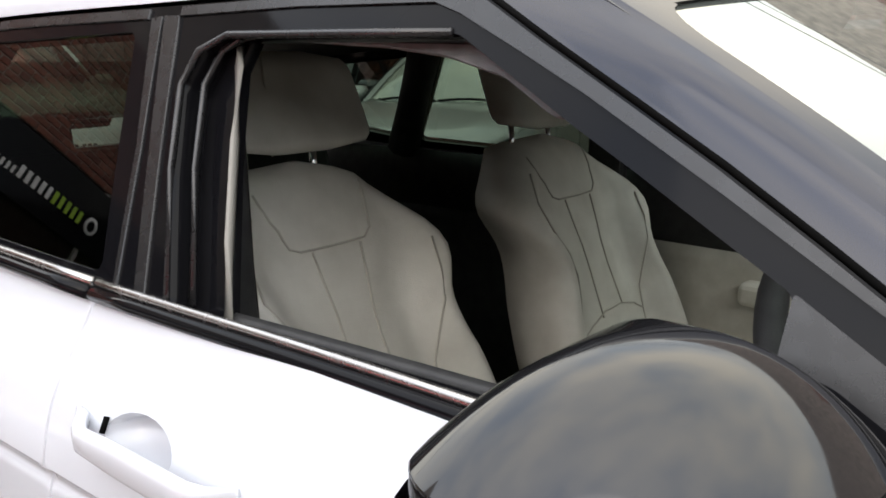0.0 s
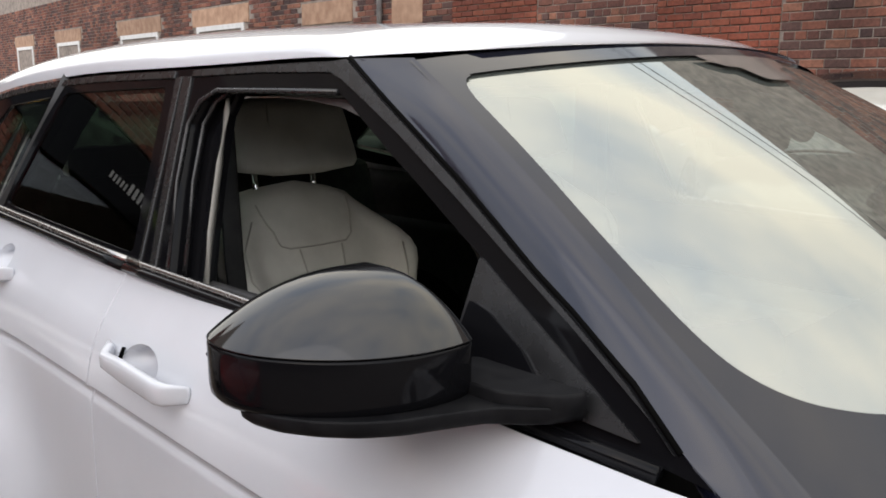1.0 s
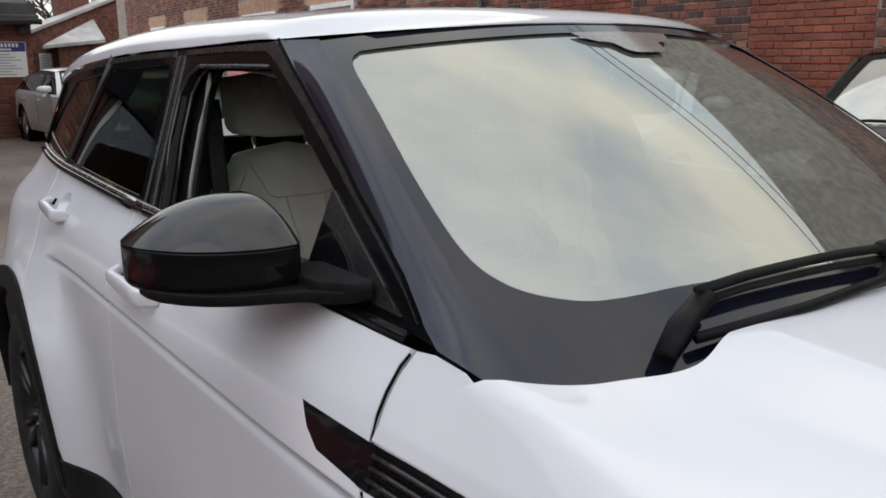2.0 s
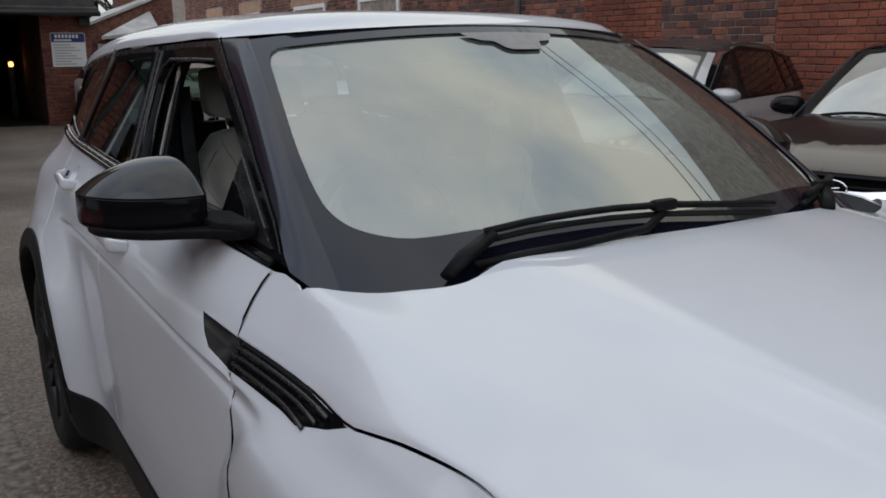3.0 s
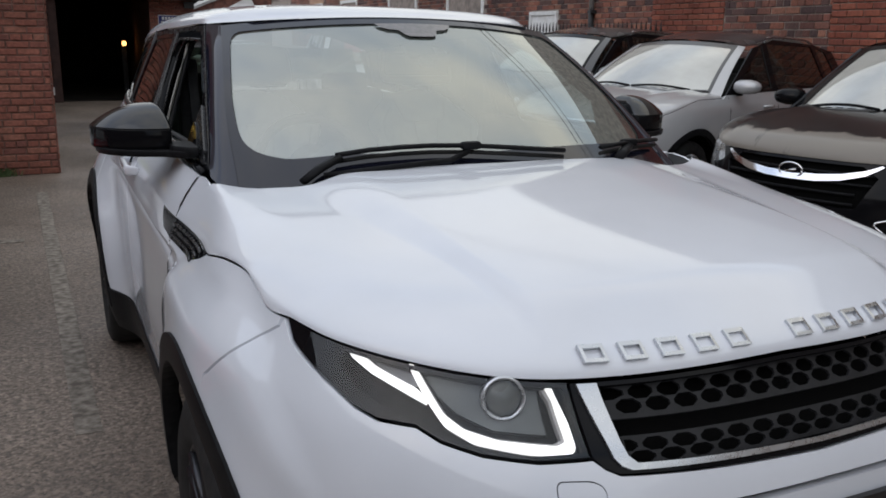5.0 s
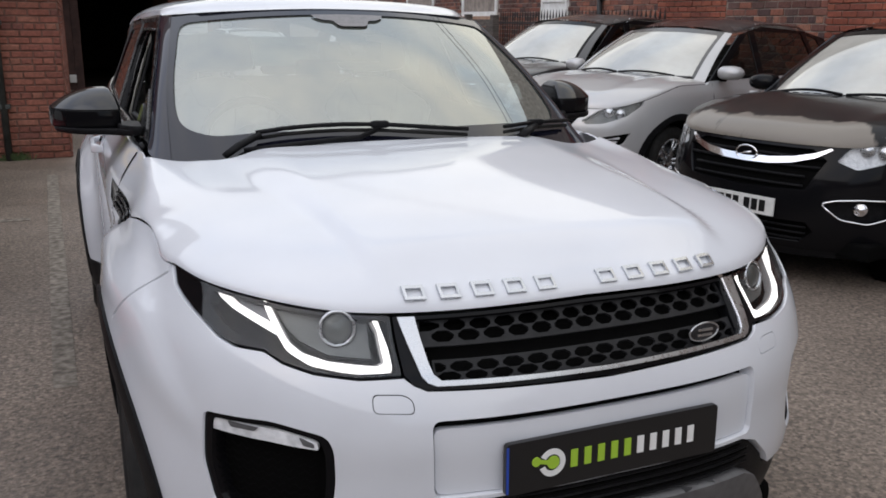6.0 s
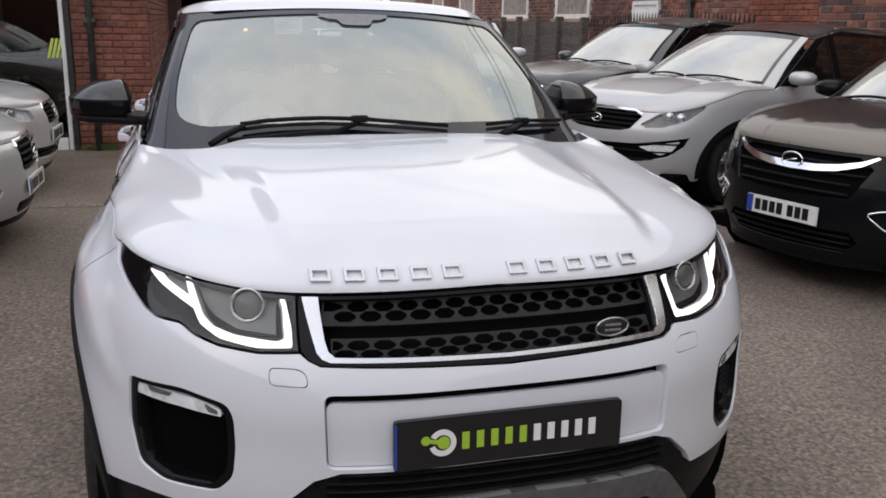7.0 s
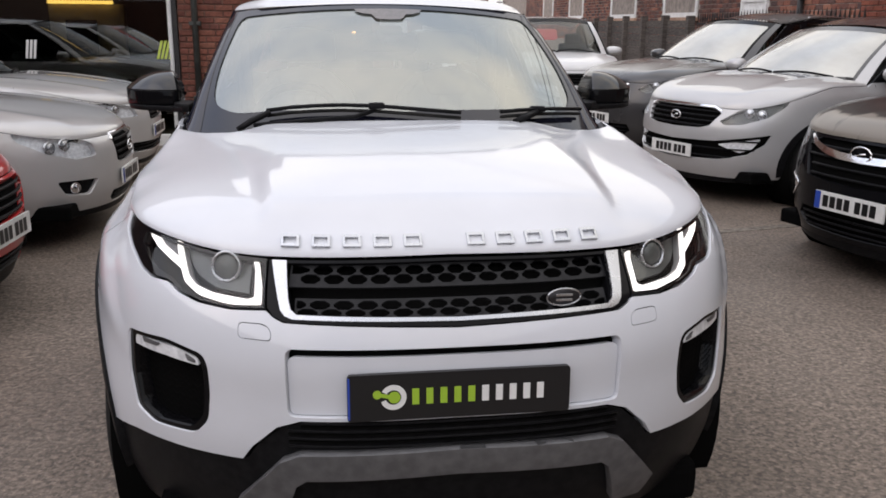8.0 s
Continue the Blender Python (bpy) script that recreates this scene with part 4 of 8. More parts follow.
for sg in (1, -1):
    flip = sg < 0
    wing_top = [(a - PP, bonnet_edge(a) - 0.004) for a in np.linspace(1.055, PP - 0.703, 26)]
    wing = wing_top + [(y - 0.004, z) for y, z in gap_f if z < 1.05]
    wing += [q for q in arc_y(AXF, WR, 6, 113, 20)]
    wing += [(1.303 - PP, 0.893), (1.2 - PP, 0.951), (1.109 - PP, 1.006), (1.06 - PP, 1.029)]
    vent_wing = [q for q in vent_poly if q[0] < -0.73]
    vent_door = [q for q in vent_poly if q[0] > -0.66]
    gt, gb = gap_y(1.058), gap_y(1.0)
    panel("front_wing", [[(y, z) for y, z in wing], [(gt - 0.0085, 1.0545)] + [(y, z - 0.0025 * (z > 1.053)) for y, z in vent_wing] + [(gb - 0.0085, 1.0005)]], lambda y, z: B(PP + y, z), WHITE, suv, 0.016, 0.02, "flared white front wing", mirror=flip)
    door = [(y + 0.005, z) for y, z in gap_f] + [(-0.55, SILL), (0.44, SILL), (0.478, 0.7), (0.486, 1.0), (0.492, 1.198)] + [(y, belt(y) - 0.004) for y in np.linspace(0.4, -0.66, 12)]
    dv = [(gt + 0.009, 1.058), vent_door[0], vent_door[2], vent_door[1], (gb + 0.009, 1.001)]
    cup_f = [(0.298 + 0.066 * math.cos(t), 1.066 + 0.034 * math.sin(t)) for t in [2 * math.pi * i / 24 for i in range(24)]]
    fd = panel("front_door", [door, dv, cup_f], side, WHITE, suv, 0.013, 0.02, "white front door with its window down", mirror=flip)
    rd = [(0.498, 1.198), (0.492, 1.0), (0.484, 0.7), (0.446, SILL), (0.88, SILL), (0.905, 0.47)] + list(reversed([q for q in arc_y(AXR, WR, 112, 167, 10)]))[::1] + [(1.25, 0.95), (1.33, 1.10), (1.36, 1.21)] + [(y, belt(y) - 0.004) for y in np.linspace(1.28, 0.56, 9)]
    cup_r = [(1.112 + 0.050 * math.cos(t), 1.125 + 0.034 * math.sin(t)) for t in [2 * math.pi * i / 24 for i in range(24)]]
    rdoor = panel("rear_door", [rd, cup_r], side, WHITE, suv, 0.013, 0.02, "white rear door", mirror=flip)
    rq = [(1.366, 1.212), (1.336, 1.10), (1.256, 0.95), (1.224, 0.852)] + arc_y(AXR, WR, 111, 5, 18) + [(1.95, 0.42), (BODY.y1 + 1.13, 0.42), (BODY.y1 + 1.13, 1.0)] + [(BODY.y1 + 1.13, 1.19), (2.3, 1.20), (2.1, 1.215)] + [(y, belt(y) - 0.004 - 0.02 * smooth(1.6, 2.0, y)) for y in np.linspace(2.0, 1.45, 6)]
    panel("rear_quarter", [rq], lambda y, z: B(PP + y, z), WHITE, suv, 0.035, 0.02, "white rear quarter", mirror=flip)
    corner = [(gap_y(z) - 0.004, z) for z in (1.050, 1.08, 1.11, 1.14, 1.160, 1.172)] + [(-0.74, 1.175), (-0.80, 1.170), (-0.88, 1.145), (-0.95, 1.10), (-0.97, 1.050)]
    panel("bonnet_corner", [corner], side, WHITE, bonnet, 0.02, 0.006, "white rear corner of the bonnet", off=-0.003, mirror=flip)
    # black lower cladding and wheel-arch lips
    for cy in (AXF, AXR):
        ring = arc_y(cy, WR + 0.004, -4, 184, 36) + list(reversed(arc_y(cy, 0.452, -4, 184, 36)))
        panel("arch_trim", [ring], lambda y, z: B(PP + y, z), PLASTIC, suv, 0.03, 0.045, "black wheel-arch lip", off=0.008, mirror=flip)
    panel("sill_trim", [[(-0.74, 0.44), (-0.5, 0.42), (0.88, 0.42), (0.91, 0.44), (0.93, 0.30), (0.9, 0.24), (-0.7, 0.24), (-0.75, 0.3)]], side, PLASTIC, suv, 0.05, 0.04, "black sill cladding", off=0.006, mirror=flip)
    # side vent
    vent = panel("side_vent", [[(gt - 0.006, 1.057)] + vent_wing + [(gb - 0.006, 1.001)]], side, BLACK, suv, 0.02, 0.02, "gloss black side vent", off=-0.001, mirror=flip)
    panel("side_vent", [dv], side, BLACK, suv, 0.02, 0.02, "gloss black side vent", off=-0.001, mirror=flip)
    panel("vent_bridge", [[(gt - 0.012, 1.0575), (gt + 0.012, 1.0575), (gb + 0.012, 1.0015), (gb - 0.012, 1.0015)]], side, BLACK, vent, 0.02, 0.004, off=0.0015, mirror=flip)
    for d in (0.009, 0.024, 0.039):
        pts = [Vector(side(y, 1.056 - d)) for y in np.linspace(-1.09 + d * 1.6, -0.715, 9)]
        pts = [Vector((q.x + 0.004, q.y, q.z)) for q in pts]
        if flip:
            pts = [Vector((-q.x, q.y, q.z)) for q in pts]
        tube("louvre", pts, 0.0042, SATIN, vent, n=6)
    # black bars drawn for the shade in the panel gaps
    for line in ([(gap_y(z), z) for z in (1.166, 1.15, 1.12, 1.09, 1.06)], [(gap_y(z), z) for z in (0.998, 0.94, 0.885, 0.80, 0.72, 0.60, 0.46)]):
        pts = [Vector(side(y, z)) for y, z in dense(line, 0.03)[:-1] if (y, z) != line[0] or True]
        cut = max(range(len(pts)), key=lambda k: -pts[k].z) + 1
        tube("shut_line", [Vector((q.x * sg, q.y, q.z)) for q in pts[:cut]], 0.0022, VOID, suv, "dark panel gap", n=6)

# glasshouse
glass_x = table([(-0.9, 0.765), (-0.7, 0.770), (-0.4, 0.784), (0.1, 0.799), (0.48, 0.814), (1.0, 0.812), (1.4, 0.803), (1.8, 0.772), (2.2, 0.70)])


def G(y, z):
    return (glass_x(y) - 0.365 * (z - 1.2) - 0.05 * max(0, z - 1.2) ** 2, y, z)


roof_edge = table([(y, G(y, z)[0] + 0.004, z) for y, z in ((-0.10, 1.585), (0.1, 1.584), (0.5, 1.573), (0.95, 1.562), (1.25, 1.545), (1.5, 1.527), (1.85, 1.488), (2.05, 1.455))])
roof_mid = table([(-0.25, 1.613), (-0.20, 1.634), (-0.12, 1.648), (0.0, 1.657), (0.15, 1.664), (0.4, 1.673), (0.9, 1.677), (1.4, 1.660), (1.8, 1.624), (2.05, 1.578)])


def screen(u, v):
    """Windscreen and pillars: u from the middle to the sides, v from the foot to the roof."""
    a = abs(u)
    x = u * (0.81 + (0.652 - 0.81) * v)
    yb, zb = -1.05 + 0.34 * a ** 2.6, 1.150
    yt, zt = -0.245 + 0.145 * a ** 2.2, 1.612 - 0.042 * a ** 2.2
    bow = 0.022 * math.sin(math.pi * v)
    return (x, yb + (yt - yb) * v - bow * 0.5, zb + (zt - zb) * v + bow)


frit_h = [(0.0, 0.162), (0.30, 0.170), (0.55, 0.164), (0.68, 0.146), (0.74, 0.140), (0.79, 0.148), (0.835, 0.168), (0.868, 0.205), (0.888, 0.26), (0.902, 0.36), (0.912, 0.52), (0.914, 0.80), (0.911, 0.87), (0.901, 0.910), (0.88, 0.932), (0.82, 0.942), (0.30, 0.955), (0.0, 0.958)]


def curve_through(pts, k=4):
    """Points on a smooth curve through the given ones."""
    out = []
    for i in range(len(pts) - 1):
        p = [Vector(pts[max(0, min(len(pts) - 1, j))]) for j in (i - 1, i, i + 1, i + 2)]
        for n in range(k):
            t = n / k
            out.append(tuple(0.5 * (2 * p[1] + (p[2] - p[0]) * t + (2 * p[0] - 5 * p[1] + 4 * p[2] - p[3]) * t ** 2 + (3 * p[1] - p[0] - 3 * p[2] + p[3]) * t ** 3)))
    return out + [tuple(pts[-1])]


frit_in = sym(curve_through(frit_h))
glass_scr = grid_mesh("windscreen", [[tuple(Vector(screen(u, v)) - Vector((0, -0.5, 0.86)) * 0.005) for u in np.linspace(-0.922, 0.922, 65)] for v in np.linspace(0.12, 0.966, 41)], SCREEN, suv, "clear curved windscreen mirroring the sky")
glass_scr.visible_shadow = False
panel("screen_border", [[(-0.896, -0.10), (0.896, -0.10), (0.926, 0.196), (0.942, 0.365), (0.955, 0.634), (0.968, 1.012), (-0.968, 1.012), (-0.955, 0.634), (-0.942, 0.365), (-0.926, 0.196)], frit_in], lambda u, v: screen(u, v), FRIT, glass_scr, 0.05, 0.0, "black printed border", off=0.0, centre=(0, 0.6, 0.9))
panel("screen_tab", [rounded(sym([(0.0, 0.957), (0.215, 0.953), (0.195, 0.925), (0.155, 0.905), (0.105, 0.900), (0.085, 0.862), (0.065, 0.850), (0.0, 0.848)]), 0.01)], lambda u, v: screen(u, v), TABGREY, glass_scr, 0.02, 0.0, "brown printed sensor tab", off=0.002, centre=(0, 0.6, 0.9))


door_seam = [(0.013, 1.583), (-0.095, 1.524), (-0.199, 1.470), (-0.288, 1.423), (-0.372, 1.375), (-0.443, 1.333), (-0.508, 1.298), (-0.601, 1.243), (-0.668, 1.193)]
pillar_edge_u = table([(-0.10, 0.884), (0.064, 0.899), (0.196, 0.914), (0.365, 0.930), (0.634, 0.943), (1.05, 0.956)])
pillar_seam = table([(-0.10, -0.715, 1.166), (0.03, -0.668, 1.193), (0.18, -0.590, 1.249), (0.37, -0.470, 1.318), (0.69, -0.220, 1.459), (1.05, 0.018, 1.586)])


def pillar_pt(u, v):
    """The cover of a windscreen pillar, bowed, from the glass (u = 0) to the door (u = 1)."""
    a = Vector(screen(pillar_edge_u(v), v))
    y, z = pillar_seam(v)
    b = Vector(G(y, z))
    return tuple(a.lerp(b, u) + Vector((0.50, -0.35, 0.80)) * (0.010 * math.sin(math.pi * max(0.0, min(1.0, u))) * smooth(1.03, 0.75, v)))


for sg in (1, -1):
    panel("a_pillar", [[(0.0, -0.10), (1.0, -0.10), (1.0, 1.03), (0.0, 1.015)]], pillar_pt, PILLAR, suv, 0.05, 0.03, "gloss black windscreen pillar, blue sky reflection put into its colour", off=0.003, centre=(0, 0.6, 0.9), mirror=sg < 0)



def build_roof():
    ys = [-0.10, -0.092, -0.082, -0.07, -0.055, -0.035] + list(np.linspace(-0.01, 2.05, 38))
    rows = []
    for y in ys:
        xe, ze = roof_edge(y)
        row = []
        for k in range(41):
            t = -1 + 2 * k / 40
            a = math.sin(t * math.pi / 2)
            zc = roof_mid(y)
            f = max(0.0, 1 - abs(a) ** 2.4) ** 0.44
            yy = y
            if y < 0.3:
                yy = y + (0.115 * smooth(0.80, 1.0, abs(a)) - 0.145 * (1 - abs(a) ** 2.2)) * (0.3 - y) / 0.4
            z = ze + (roof_mid(yy) - ze) * f
            k = smooth(0.02, -0.10, y)
            row.append((a * xe, yy, z + (1.614 - 0.030 * abs(a) ** 2.2 - z) * k))
        rows.append(row)
    ob = grid_mesh("roof", rows, WHITE, suv, "white roof panel")
    return ob


build_roof()

def flank0(sg, y, z, o=0.003):
    q = G(y, z)
    return Vector(((q[0] + o) * sg, q[1], q[2]))


door_inner = [(0.050, 1.560), (0.014, 1.548), (-0.070, 1.510), (-0.151, 1.472), (-0.291, 1.400), (-0.412, 1.335), (-0.515, 1.280), (-0.630, 1.213)]
win_f = rounded([(0.345, 1.206), (0.403, 1.363), (0.430, 1.466), (0.411, 1.511), (0.364, 1.529), (0.17, 1.531), (0.012, 1.529), (-0.075, 1.482), (-0.144, 1.445), (-0.212, 1.411), (-0.305, 1.362), (-0.359, 1.334), (-0.352, 1.203)], 0.010)
win_r = rounded([(0.50, 1.222), (0.565, 1.535), (1.10, 1.515), (1.28, 1.235)], 0.02)
win_q = rounded([(1.34, 1.235), (1.18, 1.505), (1.52, 1.475), (1.80, 1.29)], 0.02)
for sg in (1, -1):
    top = [(y, roof_edge(max(-0.1, y))[1] - 0.006) for y in np.linspace(2.0, -0.02, 14)]
    front = door_seam + [(-0.72, 1.168)]
    low = [(y, belt(y) - 0.002) for y in np.linspace(-0.66, 2.05, 16)]
    frame_ob = panel("window_frame", [top + front + low, win_f, win_r, win_q], G, BLACK, suv, 0.03, 0.03, "gloss black window frame", centre=(0, 0.3, 1.2), mirror=sg < 0)
    panel("rear_side_glass", [win_r], G, TINT, suv, 0.06, 0.0, "dark privacy glass", off=-0.005, centre=(0, 0.3, 1.2), mirror=sg < 0)
    panel("quarter_glass", [win_q], G, TINT, suv, 0.06, 0.0, "dark privacy glass", off=-0.005, centre=(0, 0.3, 1.2), mirror=sg < 0)
    if sg > 0:
        panel("front_side_glass", [win_f], G, CLEAR, suv, 0.06, 0.0, "clear door glass", off=-0.006, centre=(0, 0.3, 1.2))
    # satin outer edge of the door frame, the rear edge strips of both doors, and the dark gap before the pillar
    rim_top = [(y, roof_edge(max(-0.1, y))[1] - 0.009) for y in np.linspace(0.06, 0.468, 7)]
    panel("door_frame_strip", [door_inner[::-1] + [(0.25, 1.560), (0.468, 1.553)] + rim_top[::-1] + [(y + 0.006, z - 0.004) for y, z in door_seam]], G, SATIN, suv, 0.02, 0.008, "satin black door frame edge", off=0.004, centre=(0, 0.3, 1.2), mirror=sg < 0)
    panel("pillar_strip", [[(0.470, 1.553), (0.436, 1.39), (0.394, 1.205), (0.414, 1.205), (0.460, 1.39), (0.502, 1.553)]], G, SATIN, suv, 0.02, 0.006, "satin pillar edge strip", off=0.004, centre=(0, 0.3, 1.2), mirror=sg < 0)
    panel("pillar_strip", [[(0.510, 1.553), (0.478, 1.38), (0.456, 1.21), (0.464, 1.21), (0.488, 1.38), (0.532, 1.551)]], G, SATIN, suv, 0.02, 0.006, "satin pillar edge strip", off=0.003, centre=(0, 0.3, 1.2), mirror=sg < 0)
    panel("door_frame_strip", [[(y, roof_edge(y)[1] - 0.022) for y in np.linspace(0.54, 1.95, 12)] + [(y, roof_edge(y)[1] - 0.009) for y in np.linspace(1.95, 0.54, 12)]], G, SATIN, suv, 0.03, 0.006, "satin black door frame edge", off=0.004, centre=(0, 0.3, 1.2), mirror=sg < 0)
    # black bar drawn for the shade between pillar and door
    tube("door_gap", [flank0(sg, y, z, 0.001) for y, z in door_seam], 0.004, VOID, suv, "dark gap between pillar and door", n=6)
    panel("pillar_lining", [rounded([(0.27, 1.536), (0.06, 1.548), (-0.05, 1.535), (-0.16, 1.47), (-0.10, 1.462), (-0.03, 1.500), (0.05, 1.520), (0.14, 1.530)], 0.01)], G, LINING, suv, 0.03, 0.01, "pale grey pillar lining", off=-0.034, centre=(0, 0.3, 1.2), mirror=sg < 0)
    # recessed pillar post behind the open window
    panel("pillar_post", [[(0.275, 1.19), (0.345, 1.40), (0.372, 1.50), (0.36, 1.545), (0.50, 1.545), (0.50, 1.19)]], G, BLACK, suv, 0.03, 0.02, "gloss black pillar post behind the open window", off=-0.036, centre=(0, 0.3, 1.2), mirror=sg < 0)
    # belt strip, roof drip strip, pillar seams
    def flank(y, z, o=0.004):
        q = G(y, z)
        return Vector(((q[0] + o) * sg, q[1], q[2]))
    for y0, y1 in ((-0.655, 0.490), (0.502, 1.80)):
        tube("belt_strip", [flank(y, belt(y) - 0.004, 0.010) for y in np.linspace(y0, y1, 14)], 0.010, BLACK, suv, "gloss black belt strip", n=8)
        # added bright bar: the sky mirrored along the black rail
        tube("waist_glint", [flank(y, belt(y) + 0.009, 0.007) for y in np.linspace(max(y0, -0.36), y1, 14)], 0.0065, WAIST_GLINT, suv, "thin bright bar for the sky mirrored in the waist rail", n=8)

# wheels
def wheel_parts(parent, at, sg, r=0.37, width=0.235, spokes=5, rim_mat=None, rim_r=0.245):
    w = thing("wheel", "", "")
    w.parent = parent
    h = width / 2
    lathe("tyre", [(rim_r - 0.01, -h * 0.8), (rim_r + 0.02, -h * 0.98), (r - 0.05, -h), (r - 0.012, -h * 0.88), (r, -h * 0.6), (r, h * 0.6), (r - 0.012, h * 0.88), (r - 0.05, h), (rim_r + 0.02, h * 0.98), (rim_r - 0.01, h * 0.8)], RUBBER, w, (0, 0, 0), 44)
    lathe("rim", [(rim_r + 0.002, h * 0.86), (rim_r - 0.012, h * 0.84), (rim_r - 0.02, h * 0.4), (rim_r - 0.03, -h * 0.8)], rim_mat or DARKMET, w, (0, 0, 0), 44)
    lathe("brake_disc", [(0.0, -0.01), (0.16, -0.01), (0.16, 0.0), (0.0, 0.0)], SILVER, w, (0, 0, 0), 28)
    for k in range(spokes):
        for d in (-0.17, 0.17):
            a = 2 * math.pi * k / spokes
            p0 = Vector((h * 0.62, 0.05 * math.cos(a + d * 2), 0.05 * math.sin(a + d * 2)))
            p1 = Vector((h * 0.76, (rim_r - 0.008) * math.cos(a + d), (rim_r - 0.008) * math.sin(a + d)))
            V, F = tube_vf([p0, p0.lerp(p1, 0.5) + Vector((0.006, 0, 0)), p1], [0.024, 0.017, 0.02], 6, 0.6)
            mesh("spoke", V, F, rim_mat or DARKMET, w)
    lathe("hub_cap", [(0.0, h * 0.74), (0.03, h * 0.72), (0.055, h * 0.64), (0.06, h * 0.4)], rim_mat or DARKMET, w, (0, 0, 0), 20)
    w.matrix_basis = pose(*at) @ (Matrix.Identity(4) if sg > 0 else Matrix.Rotation(math.pi, 4, "Z"))
    return w


for cy in (AXF, AXR):
    for sg in (1, -1):
        wheel_parts(suv, (sg * (0.825 if cy < 0 else 0.865), cy, 0.37), sg)
    for sg in (1, -1):
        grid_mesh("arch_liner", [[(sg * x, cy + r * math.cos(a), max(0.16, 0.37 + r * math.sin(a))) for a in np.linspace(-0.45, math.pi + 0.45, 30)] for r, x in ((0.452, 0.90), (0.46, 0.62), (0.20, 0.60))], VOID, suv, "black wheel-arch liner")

# door mirrors
def mirror_shell(sg):
    m = thing("door_mirror", "", "")
    m.parent = suv
    m["label"] = "gloss black door mirror"

    def seat_mirror(x, y, z):
        # the housing's true place and proportions
        return (-0.950 + 0.93 * (x + 0.945), -0.336 + 1.12 * (y + 0.36), 1.277 + 0.916 * (z - 1.276))

    def loft(name, outline, levels, centre, mat, label):
        rows = []
        for z, k in levels:
            ring = [seat_mirror(centre[0] + (x - centre[0]) * k, centre[1] + (y - centre[1]) * k, z) for x, y in outline]
            rows.append([(-sg * x, y, z) for x, y, z in ring])
        ob = grid_mesh(name, rows, mat, m, label, close_u=True)
        bm = bmesh.new()
        bm.from_mesh(ob.data)
        bm.verts.ensure_lookup_table()
        n = len(outline)
        bm.faces.new([bm.verts[k] for k in range(n)])
        bm.faces.new([bm.verts[(len(levels) - 1) * n + k] for k in range(n)])
        bmesh.ops.recalc_face_normals(bm, faces=bm.faces)
        bm.to_mesh(ob.data)
        bm.free()
        for pl in ob.data.polygons:
            pl.use_smooth = len(pl.vertices) == 4
        return ob
    plan = dense(rounded([(-0.830, -0.268), (-1.03, -0.262), (-1.062, -0.290), (-1.071, -0.330), (-1.058, -0.372), (-1.03, -0.408), (-1.0, -0.434), (-0.96, -0.456), (-0.91, -0.471), (-0.862, -0.474), (-0.832, -0.468), (-0.826, -0.43)], 0.03, 4), 0.008)
    dome = [(1.2760 + 0.074 * (1 - r ** 2.3), r) for r in [math.cos(math.pi / 2 * k / 14) for k in range(15)]]
    loft("cap", plan, [(1.2760, 0.985)] + dome[:-1] + [(1.350, 0.02)], (-0.880, -0.355), CAPGLOSS, "gloss black mirror cap")
    loft("lower_shell", plan, [(1.206, 0.95), (1.212, 0.985), (1.222, 0.995), (1.270, 0.998), (1.2735, 0.99), (1.2745, 0.95)], (-0.945, -0.36), BLACK, "gloss black lower mirror shell")
    tray = dense(rounded([(-0.775, -0.42), (-0.83, -0.36), (-1.02, -0.33), (-1.052, -0.335), (-1.058, -0.352), (-1.048, -0.388), (-1.022, -0.424), (-0.99, -0.452), (-0.95, -0.474), (-0.90, -0.490), (-0.85, -0.508), (-0.80, -0.552), (-0.772, -0.558)], 0.012, 3), 0.012)
    loft("tray", tray, [(1.188, 0.86), (1.190, 0.95), (1.196, 0.99), (1.207, 1.0), (1.210, 0.985)], (-0.90, -0.43), PLASTIC, "black mirror tray")
    arm = rounded([(-0.768, -0.565), (-0.798, -0.556), (-0.842, -0.505), (-0.846, -0.42), (-0.80, -0.40), (-0.768, -0.42)], 0.008, 3)
    loft("arm", arm, [(1.192, 0.95), (1.200, 1.0), (1.222, 1.0), (1.226, 0.96)], (-0.80, -0.48), PLASTIC, "black mirror arm")
    gl = [((-0.94 + 0.10 * math.cos(t)) * (1 if sg < 0 else -1), -0.225, 1.246 + 0.024 * math.sin(t)) for t in [2 * math.pi * i / 24 for i in range(24)]]
    mesh("mirror_glass", gl, [tuple(range(24))], CHROME, m, "mirror glass", flat=True)
    # triangular sail panel
    panel("mirror_sail", [rounded([(-0.359, 1.336), (-0.352, 1.205), (-0.625, 1.190)], 0.005)], G, SATIN, m, 0.03, 0.010, "satin black sail panel", off=0.006, centre=(0, 0.3, 1.2), mirror=sg < 0)
    panel("sail_inlay", [rounded([(-0.366, 1.285), (-0.358, 1.210), (-0.508, 1.205), (-0.46, 1.245), (-0.400, 1.276)], 0.006)], G, BLACK, m, 0.03, 0.006, "gloss black sail inlay", off=0.012, centre=(0, 0.3, 1.2), mirror=sg < 0)
    return m


for sg in (1, -1):
    mirror_shell(sg)

